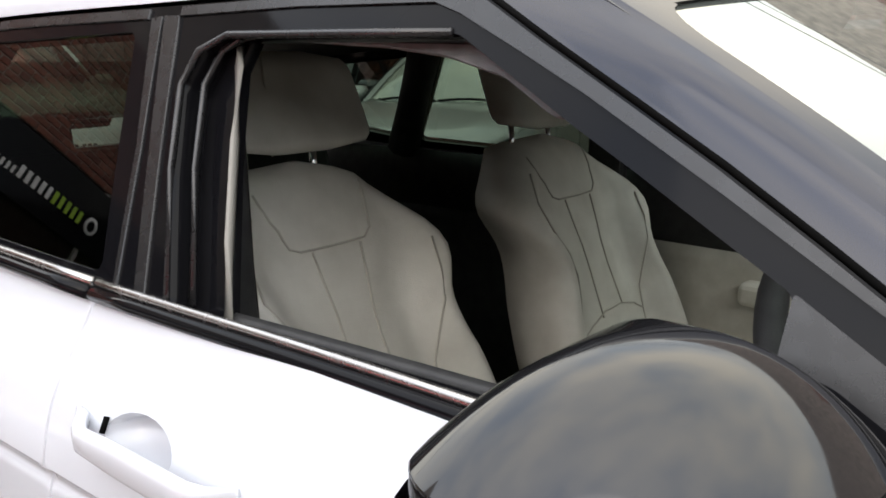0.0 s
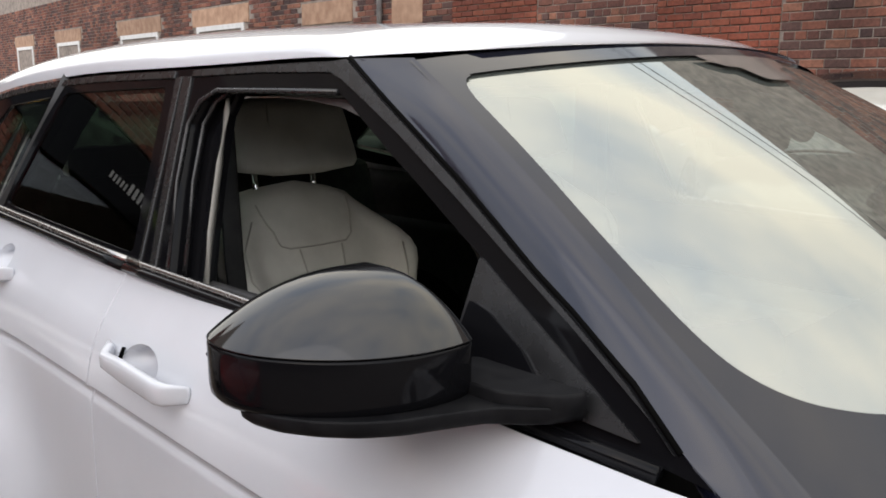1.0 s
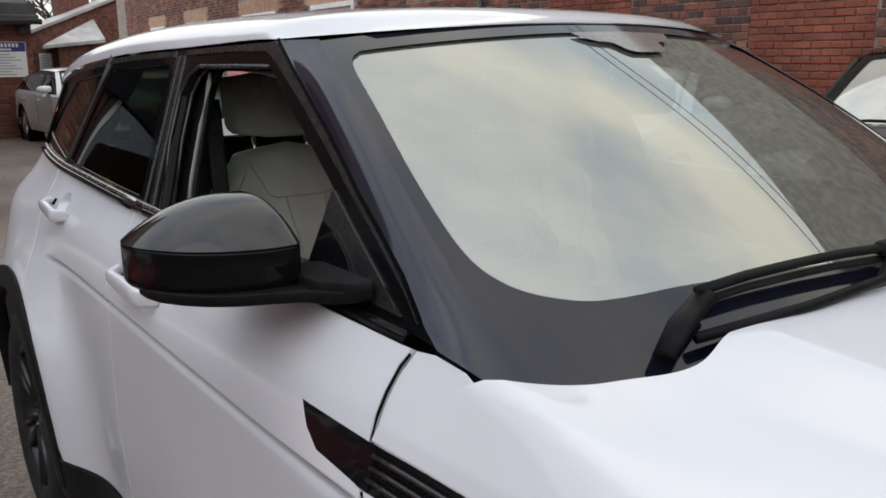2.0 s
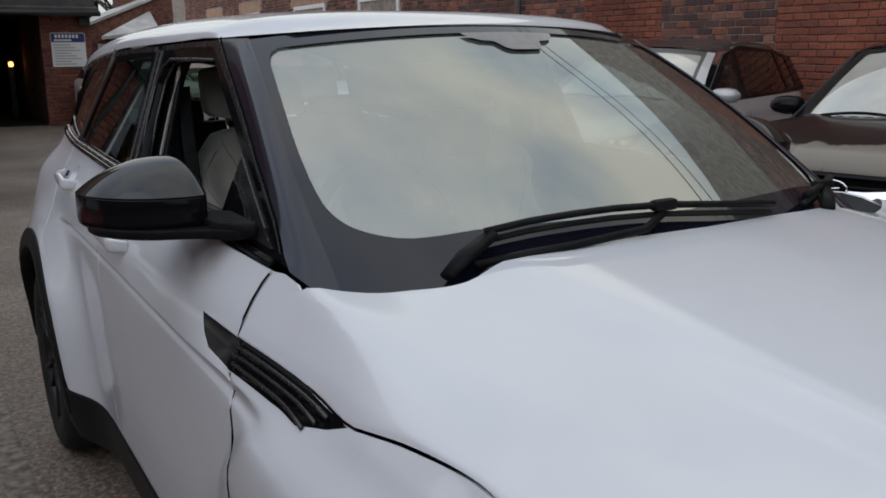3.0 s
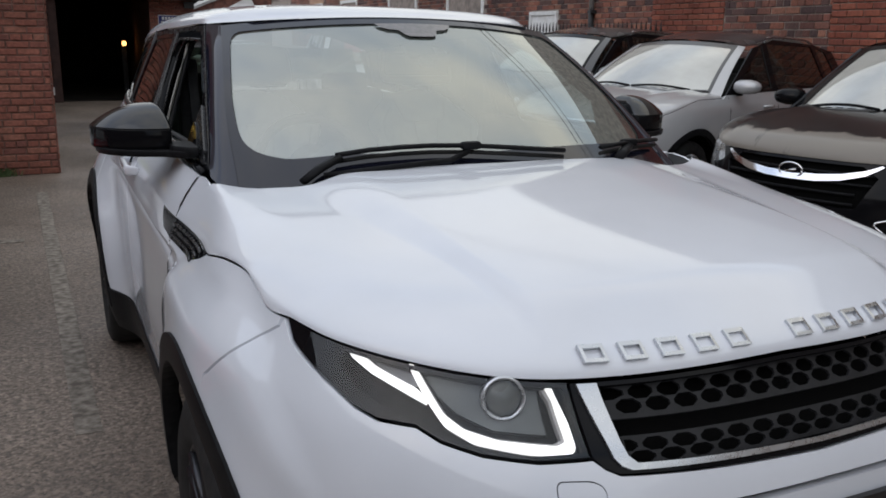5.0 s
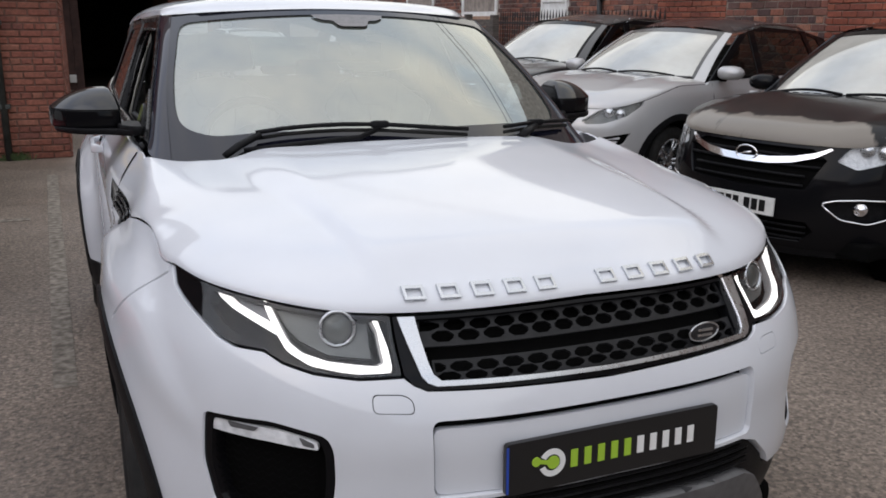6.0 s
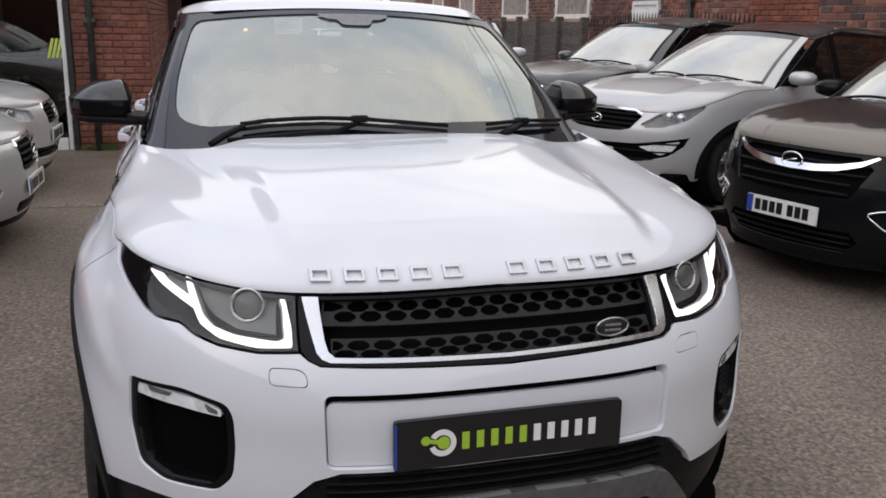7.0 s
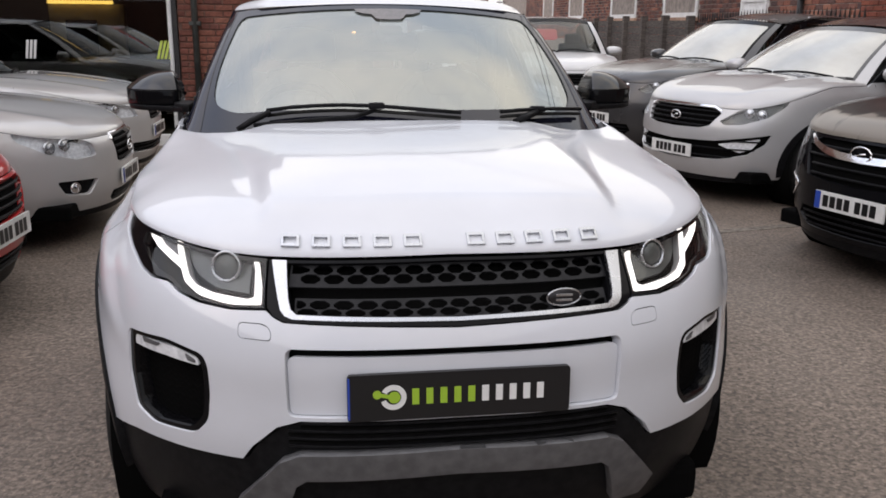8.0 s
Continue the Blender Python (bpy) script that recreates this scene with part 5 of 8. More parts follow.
# door handles
def handle(y0, y1, z0, z1, cup, sg, parent):
    h = thing("door_handle", "", "")
    h.parent = parent
    h["label"] = "white pull handle over a scooped cup"
    rows = []
    for i in range(15):
        t = i / 14
        y, z = y0 + (y1 - y0) * t, z0 + (z1 - z0) * t
        q = Vector(side(y, z))
        o = 0.004 + 0.034 * smooth(0.0, 0.22, t) * smooth(1.0, 0.90, t)
        hz, hx = 0.013 + 0.006 * smooth(0.1, 0.5, t) * smooth(1.02, 0.9, t), 0.010 if 0 < i < 14 else 0.004
        rows.append([((q.x + o + hx * math.copysign(abs(math.cos(a)) ** 0.6, math.cos(a))) * sg, y, z + hz * math.copysign(abs(math.sin(a)) ** 0.6, math.sin(a))) for a in [2 * math.pi * k / 16 for k in range(16)]])
    for e in (0, -1):
        m = sum((Vector(p) for p in rows[e]), Vector()) / 16
        cap = [tuple(m + (Vector(p) - m) * 0.02) for p in rows[e]]
        rows = [cap] + rows if e == 0 else rows + [cap]
    grid_mesh("grip", rows, WHITE, h, close_u=True)
    (cy, cz, ay, az), rows = cup, []
    for j in range(9):
        r = j / 8
        row = []
        for k in range(28):
            a = 2 * math.pi * k / 28
            q = Vector(side(cy + ay * r * math.cos(a), cz + az * r * math.sin(a)))
            row.append(((q.x - 0.055 * (1 - r ** 2) ** 0.5) * sg, q.y, q.z))
        rows.append(row)
    grid_mesh("cup", rows, WHITE, h, close_u=True)
    # black bar stands for the shadow beneath the grip
    tube("cup_shadow_gap", [((side(y0 - 0.058, z0 + dz)[0] + 0.006) * sg, y0 - 0.058, z0 + dz) for dz in (-0.006, 0.012)], 0.004, VOID, h, n=6)
    return h


for sg in (1, -1):
    handle(0.420, 0.112, 1.073, 1.067, (0.298, 1.066, 0.0665, 0.0345), sg, suv)
    handle(1.26, 1.00, 1.120, 1.108, (1.112, 1.125, 0.0505, 0.0345), sg, suv)

# wipers and scuttle
mesh("scuttle", [(x, cowl_y(abs(x)) + 0.02 + d, bonnet_z(x, cowl_y(abs(x))) - 0.035 - 0.02 * (d == 0.0)) for x in np.linspace(-0.8, 0.8, 33) for d in (-0.06, 0.0, 0.14)],
     [(3 * i + k, 3 * i + 3 + k, 3 * i + 4 + k, 3 * i + 1 + k) for i in range(32) for k in (0, 1)], PLASTIC, suv, "black plastic scuttle")


def on_screen(u, v, o):
    q = Vector(screen(u, v))
    return q + Vector((0, -0.5, 0.86)) * o


def wiper(root, link, blade, hub):
    """A wiper along points of the screen: root arm, lower link, blade and its clip."""
    w = thing("wiper", "", "")
    w.parent = suv
    w["label"] = "black windscreen wiper"
    line = lambda pts, o: [on_screen(u, v, o) for u, v in pts]
    tube("arm", line(root, 0.030), [0.016, 0.019, 0.017][:len(root)], PLASTIC, w, n=10, flatten=0.6)
    tube("link", line(link, 0.026), 0.008, PLASTIC, w, n=8)
    tube("spoiler", line(blade, 0.034), 0.010, PLASTIC, w, n=8, flatten=0.7)
    tube("blade", [q - Vector((0, 0.0, 0.012)) for q in line(blade, 0.026)], 0.006, RUBBER, w, n=8)
    box("hub_clip", (0.060, 0.026, 0.024), tuple(on_screen(*hub, 0.034)), PLASTIC, w, bevel=0.010)
    return w


wiper([(-0.715, 0.0), (-0.665, 0.055), (-0.59, 0.112)], [(-0.65, 0.035), (-0.42, 0.075), (-0.22, 0.098), (-0.135, 0.135)], [(-0.605, 0.115), (-0.50, 0.138), (-0.388, 0.150), (-0.276, 0.155), (-0.121, 0.150), (0.063, 0.130), (0.25, 0.108)], (-0.125, 0.150))
wiper([(0.50, 0.055), (0.56, 0.080), (0.62, 0.105)], [(0.52, 0.06), (0.60, 0.09), (0.64, 0.11)], [(0.44, 0.108), (0.54, 0.114), (0.64, 0.115), (0.76, 0.108), (0.88, 0.095)], (0.63, 0.115))

# rear glass and plain tail, underbody
mesh("tail_glass", [(-0.55, 1.98, 1.47), (0.55, 1.98, 1.47), (0.66, 2.16, 1.28), (-0.66, 2.16, 1.28)], [(0, 1, 2, 3)], TINT, suv, "tinted rear glass", flat=True)
box("underbody", (1.5, 3.9, 0.12), (0, 0.05, 0.27), VOID, suv, bevel=0.03)


# ---- the SUV's cabin ----
def cabin_slab(name, pts, mat, label="", thick=0.03):
    """A moulded sheet through rows of points."""
    return grid_mesh(name, pts, mat, suv, label, thick=thick)


# floor tub, headliner, inner flanks
box("cabin_floor", (1.50, 2.75, 0.05), (0, 0.62, 0.40), CABIN, suv, "dark carpeted floor", 0.01)
rows = []
for y in np.linspace(-0.16, 1.9, 14):
    xe, ze = roof_edge(max(-0.1, y))
    rows.append([(xe * (0.88 + 0.09 * smooth(-0.1, 0.4, y)) * t, y + 0.12 * t * t * smooth(0.3, -0.16, y), ze - 0.025 + (roof_mid(max(-0.25, y)) - ze) * (1 - abs(t) ** 2.2)) for t in np.linspace(-1, 1, 15)])
cabin_slab("headliner", rows, CABIN, "dark headliner", 0.01)
for sg in (1, -1):
    V = []
    for z, o in ((1.195, 0.045), (1.15, 0.06), (1.02, 0.075), (0.98, 0.075), (0.70, 0.08), (0.42, 0.09)):
        V.append([(sg * (G(max(y, -0.75), 1.2)[0] - o), y, z) for y in np.linspace(-0.70, 1.75, 16)])
    cabin_slab("upper_door_trim", V[:3], CABIN, "black upper door trim", 0.015)
    cabin_slab("lower_door_trim", [r[:8] for r in V[2:]], IVORYPL, "ivory lower front door trim", 0.015)
    cabin_slab("rear_door_trim", [r[7:] for r in V[2:]], CABIN, "black rear door trim", 0.015)
    box("armrest", (0.07, 0.42, 0.06), (sg * 0.69, -0.05, 0.93), IVORYPL, suv, "ivory door armrest", 0.025, (0, 0, 0), 4)
    tube("pillar_trim", [(sg * (G(y, z)[0] - 0.05), y, z) for y, z in [(1.13, 1.54), (1.19, 1.44), (1.26, 1.32), (1.33, 1.20)]], [0.055, 0.05, 0.05, 0.055], CABIN, suv, "black rear pillar trim", n=10)
    # pillar post inside the door gap, with a pale seal edge
    tube("pillar_edge", [(sg * (G(y, z)[0] - 0.035), y, z) for y, z in [(0.275, 1.19), (0.307, 1.28), (0.343, 1.40), (0.371, 1.49), (0.378, 1.515)]], 0.006, PALEEDGE, suv, "pale pillar edge", n=8)
    for d, o, r in ((0.0, 0.0, 0.005), (-0.022, 0.020, 0.005)):
        tube("door_seal", [(sg * (G(y, z)[0] - o), y, z) for y, z in [(0.352 + d, 1.205), (0.407 + d, 1.363), (0.432 + d, 1.466), (0.414 + d, 1.509), (0.366 + d * 0.5, 1.529), (0.17, 1.530), (0.02, 1.530)]], r, SATIN, suv, "black door seal", n=8)

# dashboard, binnacle, wheel
rows = []
for y, z in [(-1.0, 1.06), (-0.85, 1.075), (-0.65, 1.085), (-0.50, 1.09), (-0.40, 1.075), (-0.37, 1.03), (-0.38, 0.90), (-0.42, 0.75), (-0.5, 0.6)]:
    rows.append([(x, y + 0.06 * (abs(x) / 0.72) ** 2, z - 0.015 * (abs(x) / 0.72) ** 2) for x in np.linspace(-0.74, 0.74, 21)])
cabin_slab("dashboard", rows, CABIN, "black soft-touch dashboard", 0.02)
rows = []
for y, h in [(-0.58, 0.0), (-0.5, 0.05), (-0.42, 0.065), (-0.36, 0.06), (-0.35, 0.0)]:
    rows.append([(-0.38 + 0.17 * t, y, 1.085 + h * (1 - abs(t) ** 3)) for t in np.linspace(-1, 1, 13)])
cabin_slab("instrument_hood", rows, CABIN, "black instrument hood", 0.01)
wheel = thing("steering_wheel", "", "")
wheel.parent = suv
wheel["label"] = "black leather steering wheel"
WM = Matrix.Translation((-0.38, -0.33, 1.11)) @ Matrix.Rotation(radians(-24), 4, "X")
ring = [WM @ Vector((0.185 * math.cos(t), 0, 0.185 * math.sin(t))) for t in [2 * math.pi * i / 40 for i in range(41)]]
tube("rim", ring, 0.017, CABIN, wheel, n=10)
for a in (0, 180, 270):
    t = radians(a)
    tube("spoke", [WM @ Vector((0.05 * math.cos(t), 0.02, 0.05 * math.sin(t))), WM @ Vector((0.18 * math.cos(t), 0.0, 0.18 * math.sin(t)))], [0.03, 0.018], CABIN, wheel, n=8, flatten=0.5)
V, F = lathe_vf([(0.0, 0.03), (0.06, 0.028), (0.085, 0.01), (0.085, -0.03)], 24, "y")
mesh("hub", [WM @ Vector((v[0], v[1], v[2])) for v in V], F, CABIN, wheel)
tube("column", [WM @ Vector((0, -0.02, 0)), WM @ Vector((0, -0.25, -0.02))], 0.04, CABIN, wheel, n=12)
# rear-view mirror and sensor pod behind the screen
pod = box("sensor_pod", (0.11, 0.08, 0.03), (0.0, -0.345, 1.500), PODGREY, suv, "grey sensor pod behind the screen", 0.02, (30, 0, 0))
box("sensor_camera", (0.05, 0.05, 0.025), (0.0, -0.405, 1.468), PODGREY, suv, "grey camera housing", 0.02, (30, 0, 0))
box("rear_view_mirror", (0.24, 0.035, 0.075), (0.0, -0.33, 1.46), CABIN, suv, "black rear-view mirror", 0.02, (10, 0, 0), 4)
box("centre_console", (0.22, 0.95, 0.30), (0.0, 0.05, 0.62), CABIN, suv, "black centre console", 0.04, (4, 0, 0), 4)

back_w = table([(0.0, 0.272), (0.2, 0.284), (0.42, 0.262), (0.54, 0.233), (0.63, 0.224), (0.70, 0.242), (0.77, 0.266), (0.83, 0.258), (0.90, 0.212), (0.96, 0.172), (1.0, 0.148)])


def seat_pt(s, t, front=True):
    """The back of a front seat: s across, t up."""
    w = back_w(t)
    z = 0.70 + 0.585 * t
    y = 0.335 + 0.225 * t ** 1.15
    if front:
        bol = 0.075 * smooth(0.50, 0.92, abs(s)) * (1 - smooth(0.70, 1.0, t)) * smooth(-0.1, 0.15, t) + 0.02 * smooth(0.55, 0.9, abs(s)) * (1 - smooth(0.85, 1.0, t))
        edge = max(0.0, 1 - abs(s) ** 6) ** 0.5
        return (w * s, y - bol - 0.055 * edge - 0.02 * (1 - s * s) * smooth(0.0, 0.3, 1 - abs(t - 0.25)), z)
    edge = max(0.0, 1 - abs(s) ** 4) ** 0.5
    return (w * s, y + 0.085 * edge, z)


def make_seat(cx, cy=0.075):
    seat = thing("front_seat", "", "")
    seat.parent = suv
    seat["label"] = "ivory leather front seat with stitched panels"
    off = Vector((cx, cy, 0))
    rows = []
    for i in range(27):
        t = i / 26
        f = [Vector(seat_pt(s, t)) + off for s in np.linspace(-1, 1, 29)]
        b = [Vector(seat_pt(s, t, False)) + off for s in np.linspace(1, -1, 13)][1:-1]
        rows.append(f + b)
    for k in (1, 2):
        c = sum((q for q in rows[-k if k == 1 else -1]), Vector()) / len(rows[-1])
        rows.append([c + (q - c) * (0.7 if k == 1 else 0.05) + Vector((0, 0, 0.014 if k == 1 else 0.02)) for q in rows[26]])
    grid_mesh("backrest", rows, LEATHER, seat, "ivory leather backrest", close_u=True)

    def seam(pts, r=0.0022, o=0.0015):
        out = []
        for (s0, t0), (s1, t1) in zip(pts, pts[1:]):
            n = max(2, int(12 * math.hypot(s1 - s0, t1 - t0)))
            out += [(s0 + (s1 - s0) * i / n, t0 + (t1 - t0) * i / n) for i in range(n)]
        out.append(pts[-1])
        tube("seam", [Vector(seat_pt(s, t)) + off + Vector((0, -o, 0)) for s, t in out], r, STITCH, seat, n=6)
    seam([(-0.80, 0.985), (-0.70, 0.95), (-0.48, 0.885), (-0.38, 0.835), (-0.29, 0.822), (0.0, 0.822), (0.30, 0.825), (0.40, 0.85), (0.50, 0.90), (0.66, 0.96), (0.76, 0.985)])
    seam([(-0.20, 0.815), (-0.17, 0.55), (-0.15, 0.36)])
    seam([(0.24, 0.815), (0.20, 0.55), (0.22, 0.38)])
    seam([(-0.56, 0.30), (-0.35, 0.345), (-0.1, 0.38), (0.2, 0.385), (0.45, 0.36), (0.56, 0.33)])
    seam([(-0.80, 0.93), (-0.84, 0.75), (-0.78, 0.5), (-0.66, 0.3), (-0.60, 0.1)])
    seam([(0.80, 0.80), (0.80, 0.62), (0.60, 0.42), (0.54, 0.25), (0.58, 0.05)])
    # cushion
    rows = []
    for i in range(17):
        v = i / 16
        y = 0.415 + cy - 0.62 * v
        row = []
        for k in range(36):
            a = 2 * math.pi * k / 36
            c, q = math.cos(a), math.sin(a)
            x = 0.265 * math.copysign(abs(c) ** 0.45, c)
            zt = 0.70 + 0.03 * v - 0.05 * max(0, v - 0.85) / 0.15 + 0.035 * smooth(0.5, 0.95, abs(x) / 0.265)
            z = zt if q > 0 else 0.50
            z = 0.60 + (z - 0.60) * abs(q) ** 0.45
            row.append(Vector((cx + x, y, z)))
        rows.append(row)
    grid_mesh("cushion", rows, LEATHER, seat, "ivory leather cushion", close_u=True)
    # headrest on two bright posts
    rows = []
    for i in range(15):
        v = -1 + 2 * i / 14
        k = max(0.05, (1 - abs(v) ** 8)) ** 0.30
        row = []
        for j in range(32):
            a = 2 * math.pi * j / 32
            c, q = math.cos(a), math.sin(a)
            w = 0.166 * (1 - 0.03 * v)
            row.append(Vector((cx + 0.004 + w * k * math.copysign(abs(c) ** 0.42, c), 0.565 + cy + 0.035 * v + 0.056 * k * math.copysign(abs(q) ** 0.55, q), 1.422 + 0.086 * v)))
        rows.append(row)
    grid_mesh("headrest", rows, LEATHER, seat, "ivory leather headrest", close_u=True)
    tube("seam", [Vector((cx - 0.07, 0.510 + cy, 1.335)), Vector((cx - 0.072, 0.514 + cy, 1.41)), Vector((cx - 0.07, 0.532 + cy, 1.50))], 0.002, STITCH, seat, n=6)
    for d in (-0.080, 0.080):
        tube("post", [(cx + d, 0.565 + cy, 1.24), (cx + d, 0.577 + cy, 1.36)], 0.007, CHROME, seat, "bright headrest post", n=10)
    return seat


make_seat(-0.365)
make_seat(0.375, 0.02)
box("rear_bench", (1.20, 0.45, 0.22), (0, 1.25, 0.62), CABIN, suv, "dark rear bench", 0.06, (0, 0, 0), 4)
box("rear_backrest", (1.20, 0.16, 0.62), (0, 1.52, 0.95), CABIN, suv, "dark rear backrest", 0.06, (-16, 0, 0), 4)
for x in (-0.38, 0.38):
    box("rear_headrest", (0.26, 0.09, 0.15), (x, 1.60, 1.27), CABIN, suv, "dark rear headrest", 0.035, (-10, 0, 0), 4)
for x in (-0.66, 0.66):
    box("b_pillar_trim", (0.05, 0.10, 1.2), (x, 0.53, 0.95), CABIN, suv, "dark inner pillar trim", 0.015)
tube("seat_belt", [(-0.645, 0.42, 1.45), (-0.63, 0.43, 1.2), (-0.60, 0.44, 0.9), (-0.60, 0.44, 0.5)], 0.022, CABIN, suv, "black seat belt", n=8, flatten=0.1)


# ---- the other parked cars ----
class Form:
    """The main surfaces of one car, from a few numbers. It looks along -y; the origin is on the ground under its middle."""

    def __init__(s, length, width, height, base, nose_over, bonnet_front, bonnet_back, cowl, roof_front, belt_z, sweep=2.6, screen_foot=0.0, roof_back=None, nose_round=0.9):
        h, hw = length / 2, width / 2
        s.hw, s.h, s.height = hw, h, height
        s.axf = -h + nose_over
        s.axr = s.axf + base
        y0 = s.axf + 0.12
        L = y0 + h
        s.sh = Shell(y0, s.axr + 0.3, [(0.15, hw * 0.90), (0.35, hw * 0.97), (0.6, hw * 0.995), (0.8, hw), (0.95, hw * 0.985), (belt_z, hw * 0.93), (belt_z + 0.2, hw * 0.86)],
                     [(0.15, L * 0.90, sweep), (0.35, L * 0.985, sweep), (0.55, L, sweep), (0.7, L * 0.985, sweep), (bonnet_front, L * nose_round, sweep), (bonnet_front + 0.15, L * nose_round * 0.93, sweep - 0.2)],
                     (h - s.axr - 0.3, 2.6, hw * 1.25), ((s.axf, 0.33, 0.42), (s.axr, 0.33, 0.42)), 0.02)
        s.bf, s.bb, s.cowl, s.rf, s.bz = bonnet_front, bonnet_back, cowl, roof_front, belt_z
        s.rb = roof_back if roof_back is not None else h - 0.35
        s.PP = s.sh.P0 - y0
        s.header = 0.0          # how far the screen's top lies below the roof's crown

    def edge_z(s, q):
        t = max(0.0, min(1.0, q / s.sh.P0))
        return s.bf - 0.02 + (s.bb - 0.045 - s.bf) * smooth(0.35, 1.0, t)

    def top_z(s, x, y):
        t = max(0.0, min(1.0, (y + s.h) / (s.cowl + s.h)))
        return s.bf + 0.035 + (s.bb - s.bf - 0.035) * (1 - (1 - t) ** 1.7) + 0.01 - 0.05 * (abs(x) / s.hw) ** 2 + 0.012 * math.exp(-((abs(x) - s.hw * 0.62) / 0.08) ** 2)

    def bonnet(s, p, r):
        sh, q, sg = s.sh, abs(p), (-1 if p < 0 else 1)
        ze = s.edge_z(q)
        ex, ey, _ = sh.B(q, ze)
        if q < sh.P0:
            x, y = r * ex, sh.y0 + r * (ey - sh.y0)
        else:
            x = r * ex
            t = (q - sh.P0) / (s.PP + s.cowl - 0.0 - sh.P0 + 0.25)
            y = sh.y0 + t * (s.cowl + 0.25 * (x / s.hw) ** 2 - sh.y0)
        z = s.top_z(x, y)
        if r > 0.82:
            u = (r - 0.82) / 0.18
            z = ze + (z - ze) * math.sqrt(max(0, 1 - u ** 2.2))
        return (sg * x, y, z)

    def screen(s, u, v):
        a = abs(u)
        x = u * (s.hw * 0.86 + (s.hw * 0.66 - s.hw * 0.86) * v)
        yb, zb = s.cowl - 0.02 + 0.28 * a ** 2.4, s.bb - 0.02 - 0.03 * a * a
        yt, zt = s.rf + 0.12 * a ** 2.2, s.height - 0.04 - s.header - 0.045 * a ** 2.2
        bow = 0.02 * math.sin(math.pi * max(0, min(1, v)))
        return (x, yb + (yt - yb) * v - bow, zb + (zt - zb) * v + bow)

    def glass_side(s, y, z):
        k = (z - s.bz) / (s.height - s.bz)
        taper = 0.05 * smooth(s.axr - 0.2, s.h, y)
        return (s.hw * (0.93 - taper) - s.hw * 0.24 * k, y, z)


def wheel_simple(parent, at, sg, r, mat):
    return wheel_parts(parent, at, sg, r, 0.215, 5, mat, r * 0.66)


def parked_car(name, label, form, body, at, turn, lamps, grille, low=None, fogs=None, plate_z=0.5, plate_mat=PLATEW, wheel_mat=None, grille_mat=None, chrome=None, roof_rails=False, cladding=None, glass_mat=None, group="parked cars", roof_mat=None, blue=True, lamp_back=None, wipers=True, bonnet_mat=None, badge_z=None, badge_w=0.06, inserts=None, fog_ring=False):
    """One parked car with its panels, glass, lamps, plate and wheels."""
    f, sh = form, form.sh
    car = thing(name, label, "car", group=group)
    B1 = sh.B
    pend = f.PP + f.h - 0.02
    tailp = sh.P1 + sh.tail[2] * 0.98

    def arch(cy, r, a0, a1, k=14):
        return [(f.PP + cy + r * math.cos(radians(a0 + (a1 - a0) * i / k)), 0.33 + r * math.sin(radians(a0 + (a1 - a0) * i / k))) for i in range(k + 1)]
    ra = 0.41
    upper = [(q, f.edge_z(q) - 0.004) for q in np.linspace(0, f.PP + f.cowl + 0.24, 30)]
    belt_line = [(f.PP + y, f.bz + 0.03 * smooth(f.cowl, f.h, y) - 0.004) for y in np.linspace(f.cowl + 0.30, f.h - 0.25, 12)]
    zlow = 0.24
    lower = [(tailp, f.bz - 0.02), (tailp, zlow + 0.1), (f.PP + f.axr + ra, zlow)] + arch(f.axr, ra, -8, 188) + [(f.PP + f.axr - ra, zlow), (f.PP + f.axf + ra, zlow)] + arch(f.axf, ra, -8, 188) + [(f.PP + f.axf - ra - 0.02, zlow), (0.0, zlow)]
    halfl = upper + belt_line + lower
    holes = []
    for poly in [grille] + ([low] if low else []):
        holes.append(sym(poly))
    for poly in [lamps] + (fogs or []):
        holes += [poly, [(-a, b) for a, b in poly]]
    panel("body", [sym(halfl)] + holes, B1, body, car, 0.055, 0.04, "")
    # bonnet
    ps = [sh.P0 * i / 26 for i in range(27)] + [sh.P0 + (f.PP + f.cowl + 0.25 - sh.P0) * i / 8 for i in range(1, 9)]
    ps = [-q for q in reversed(ps[1:])] + ps
    rs = [0.03 + 0.79 * i / 14 for i in range(15)] + [0.82 + 0.18 * math.sin(math.pi / 2 * i / 9) for i in range(1, 10)]
    rows = [[f.bonnet(p, r) for p in ps] for r in rs]
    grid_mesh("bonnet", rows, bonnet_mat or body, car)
    mesh("scuttle", [f.screen(u, v) for u in np.linspace(-1, 1, 15) for v in (-0.12, 0.06)], [(2 * i, 2 * i + 2, 2 * i + 3, 2 * i + 1) for i in range(14)], PLASTIC, car)
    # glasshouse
    sc = panel("windscreen", [rounded([(-0.90, 0.02), (0.90, 0.02), (0.885, 0.905), (-0.885, 0.905)], 0.05)], f.screen, glass_mat or PALESCREEN, car, 0.12, 0.0, "pale parked-car windscreen", centre=(0, 0.8, 0.8))
    sc.visible_shadow = False
    panel("screen_border", [[(-0.935, -0.03), (0.935, -0.03), (0.935, 0.99), (-0.935, 0.99)], rounded([(-0.89, 0.03), (0.89, 0.03), (0.875, 0.895), (-0.875, 0.895)], 0.05)], f.screen, roof_mat or BLACK, sc, 0.1, 0.0, "dark border of the screen", off=0.002, centre=(0, 0.8, 0.8))
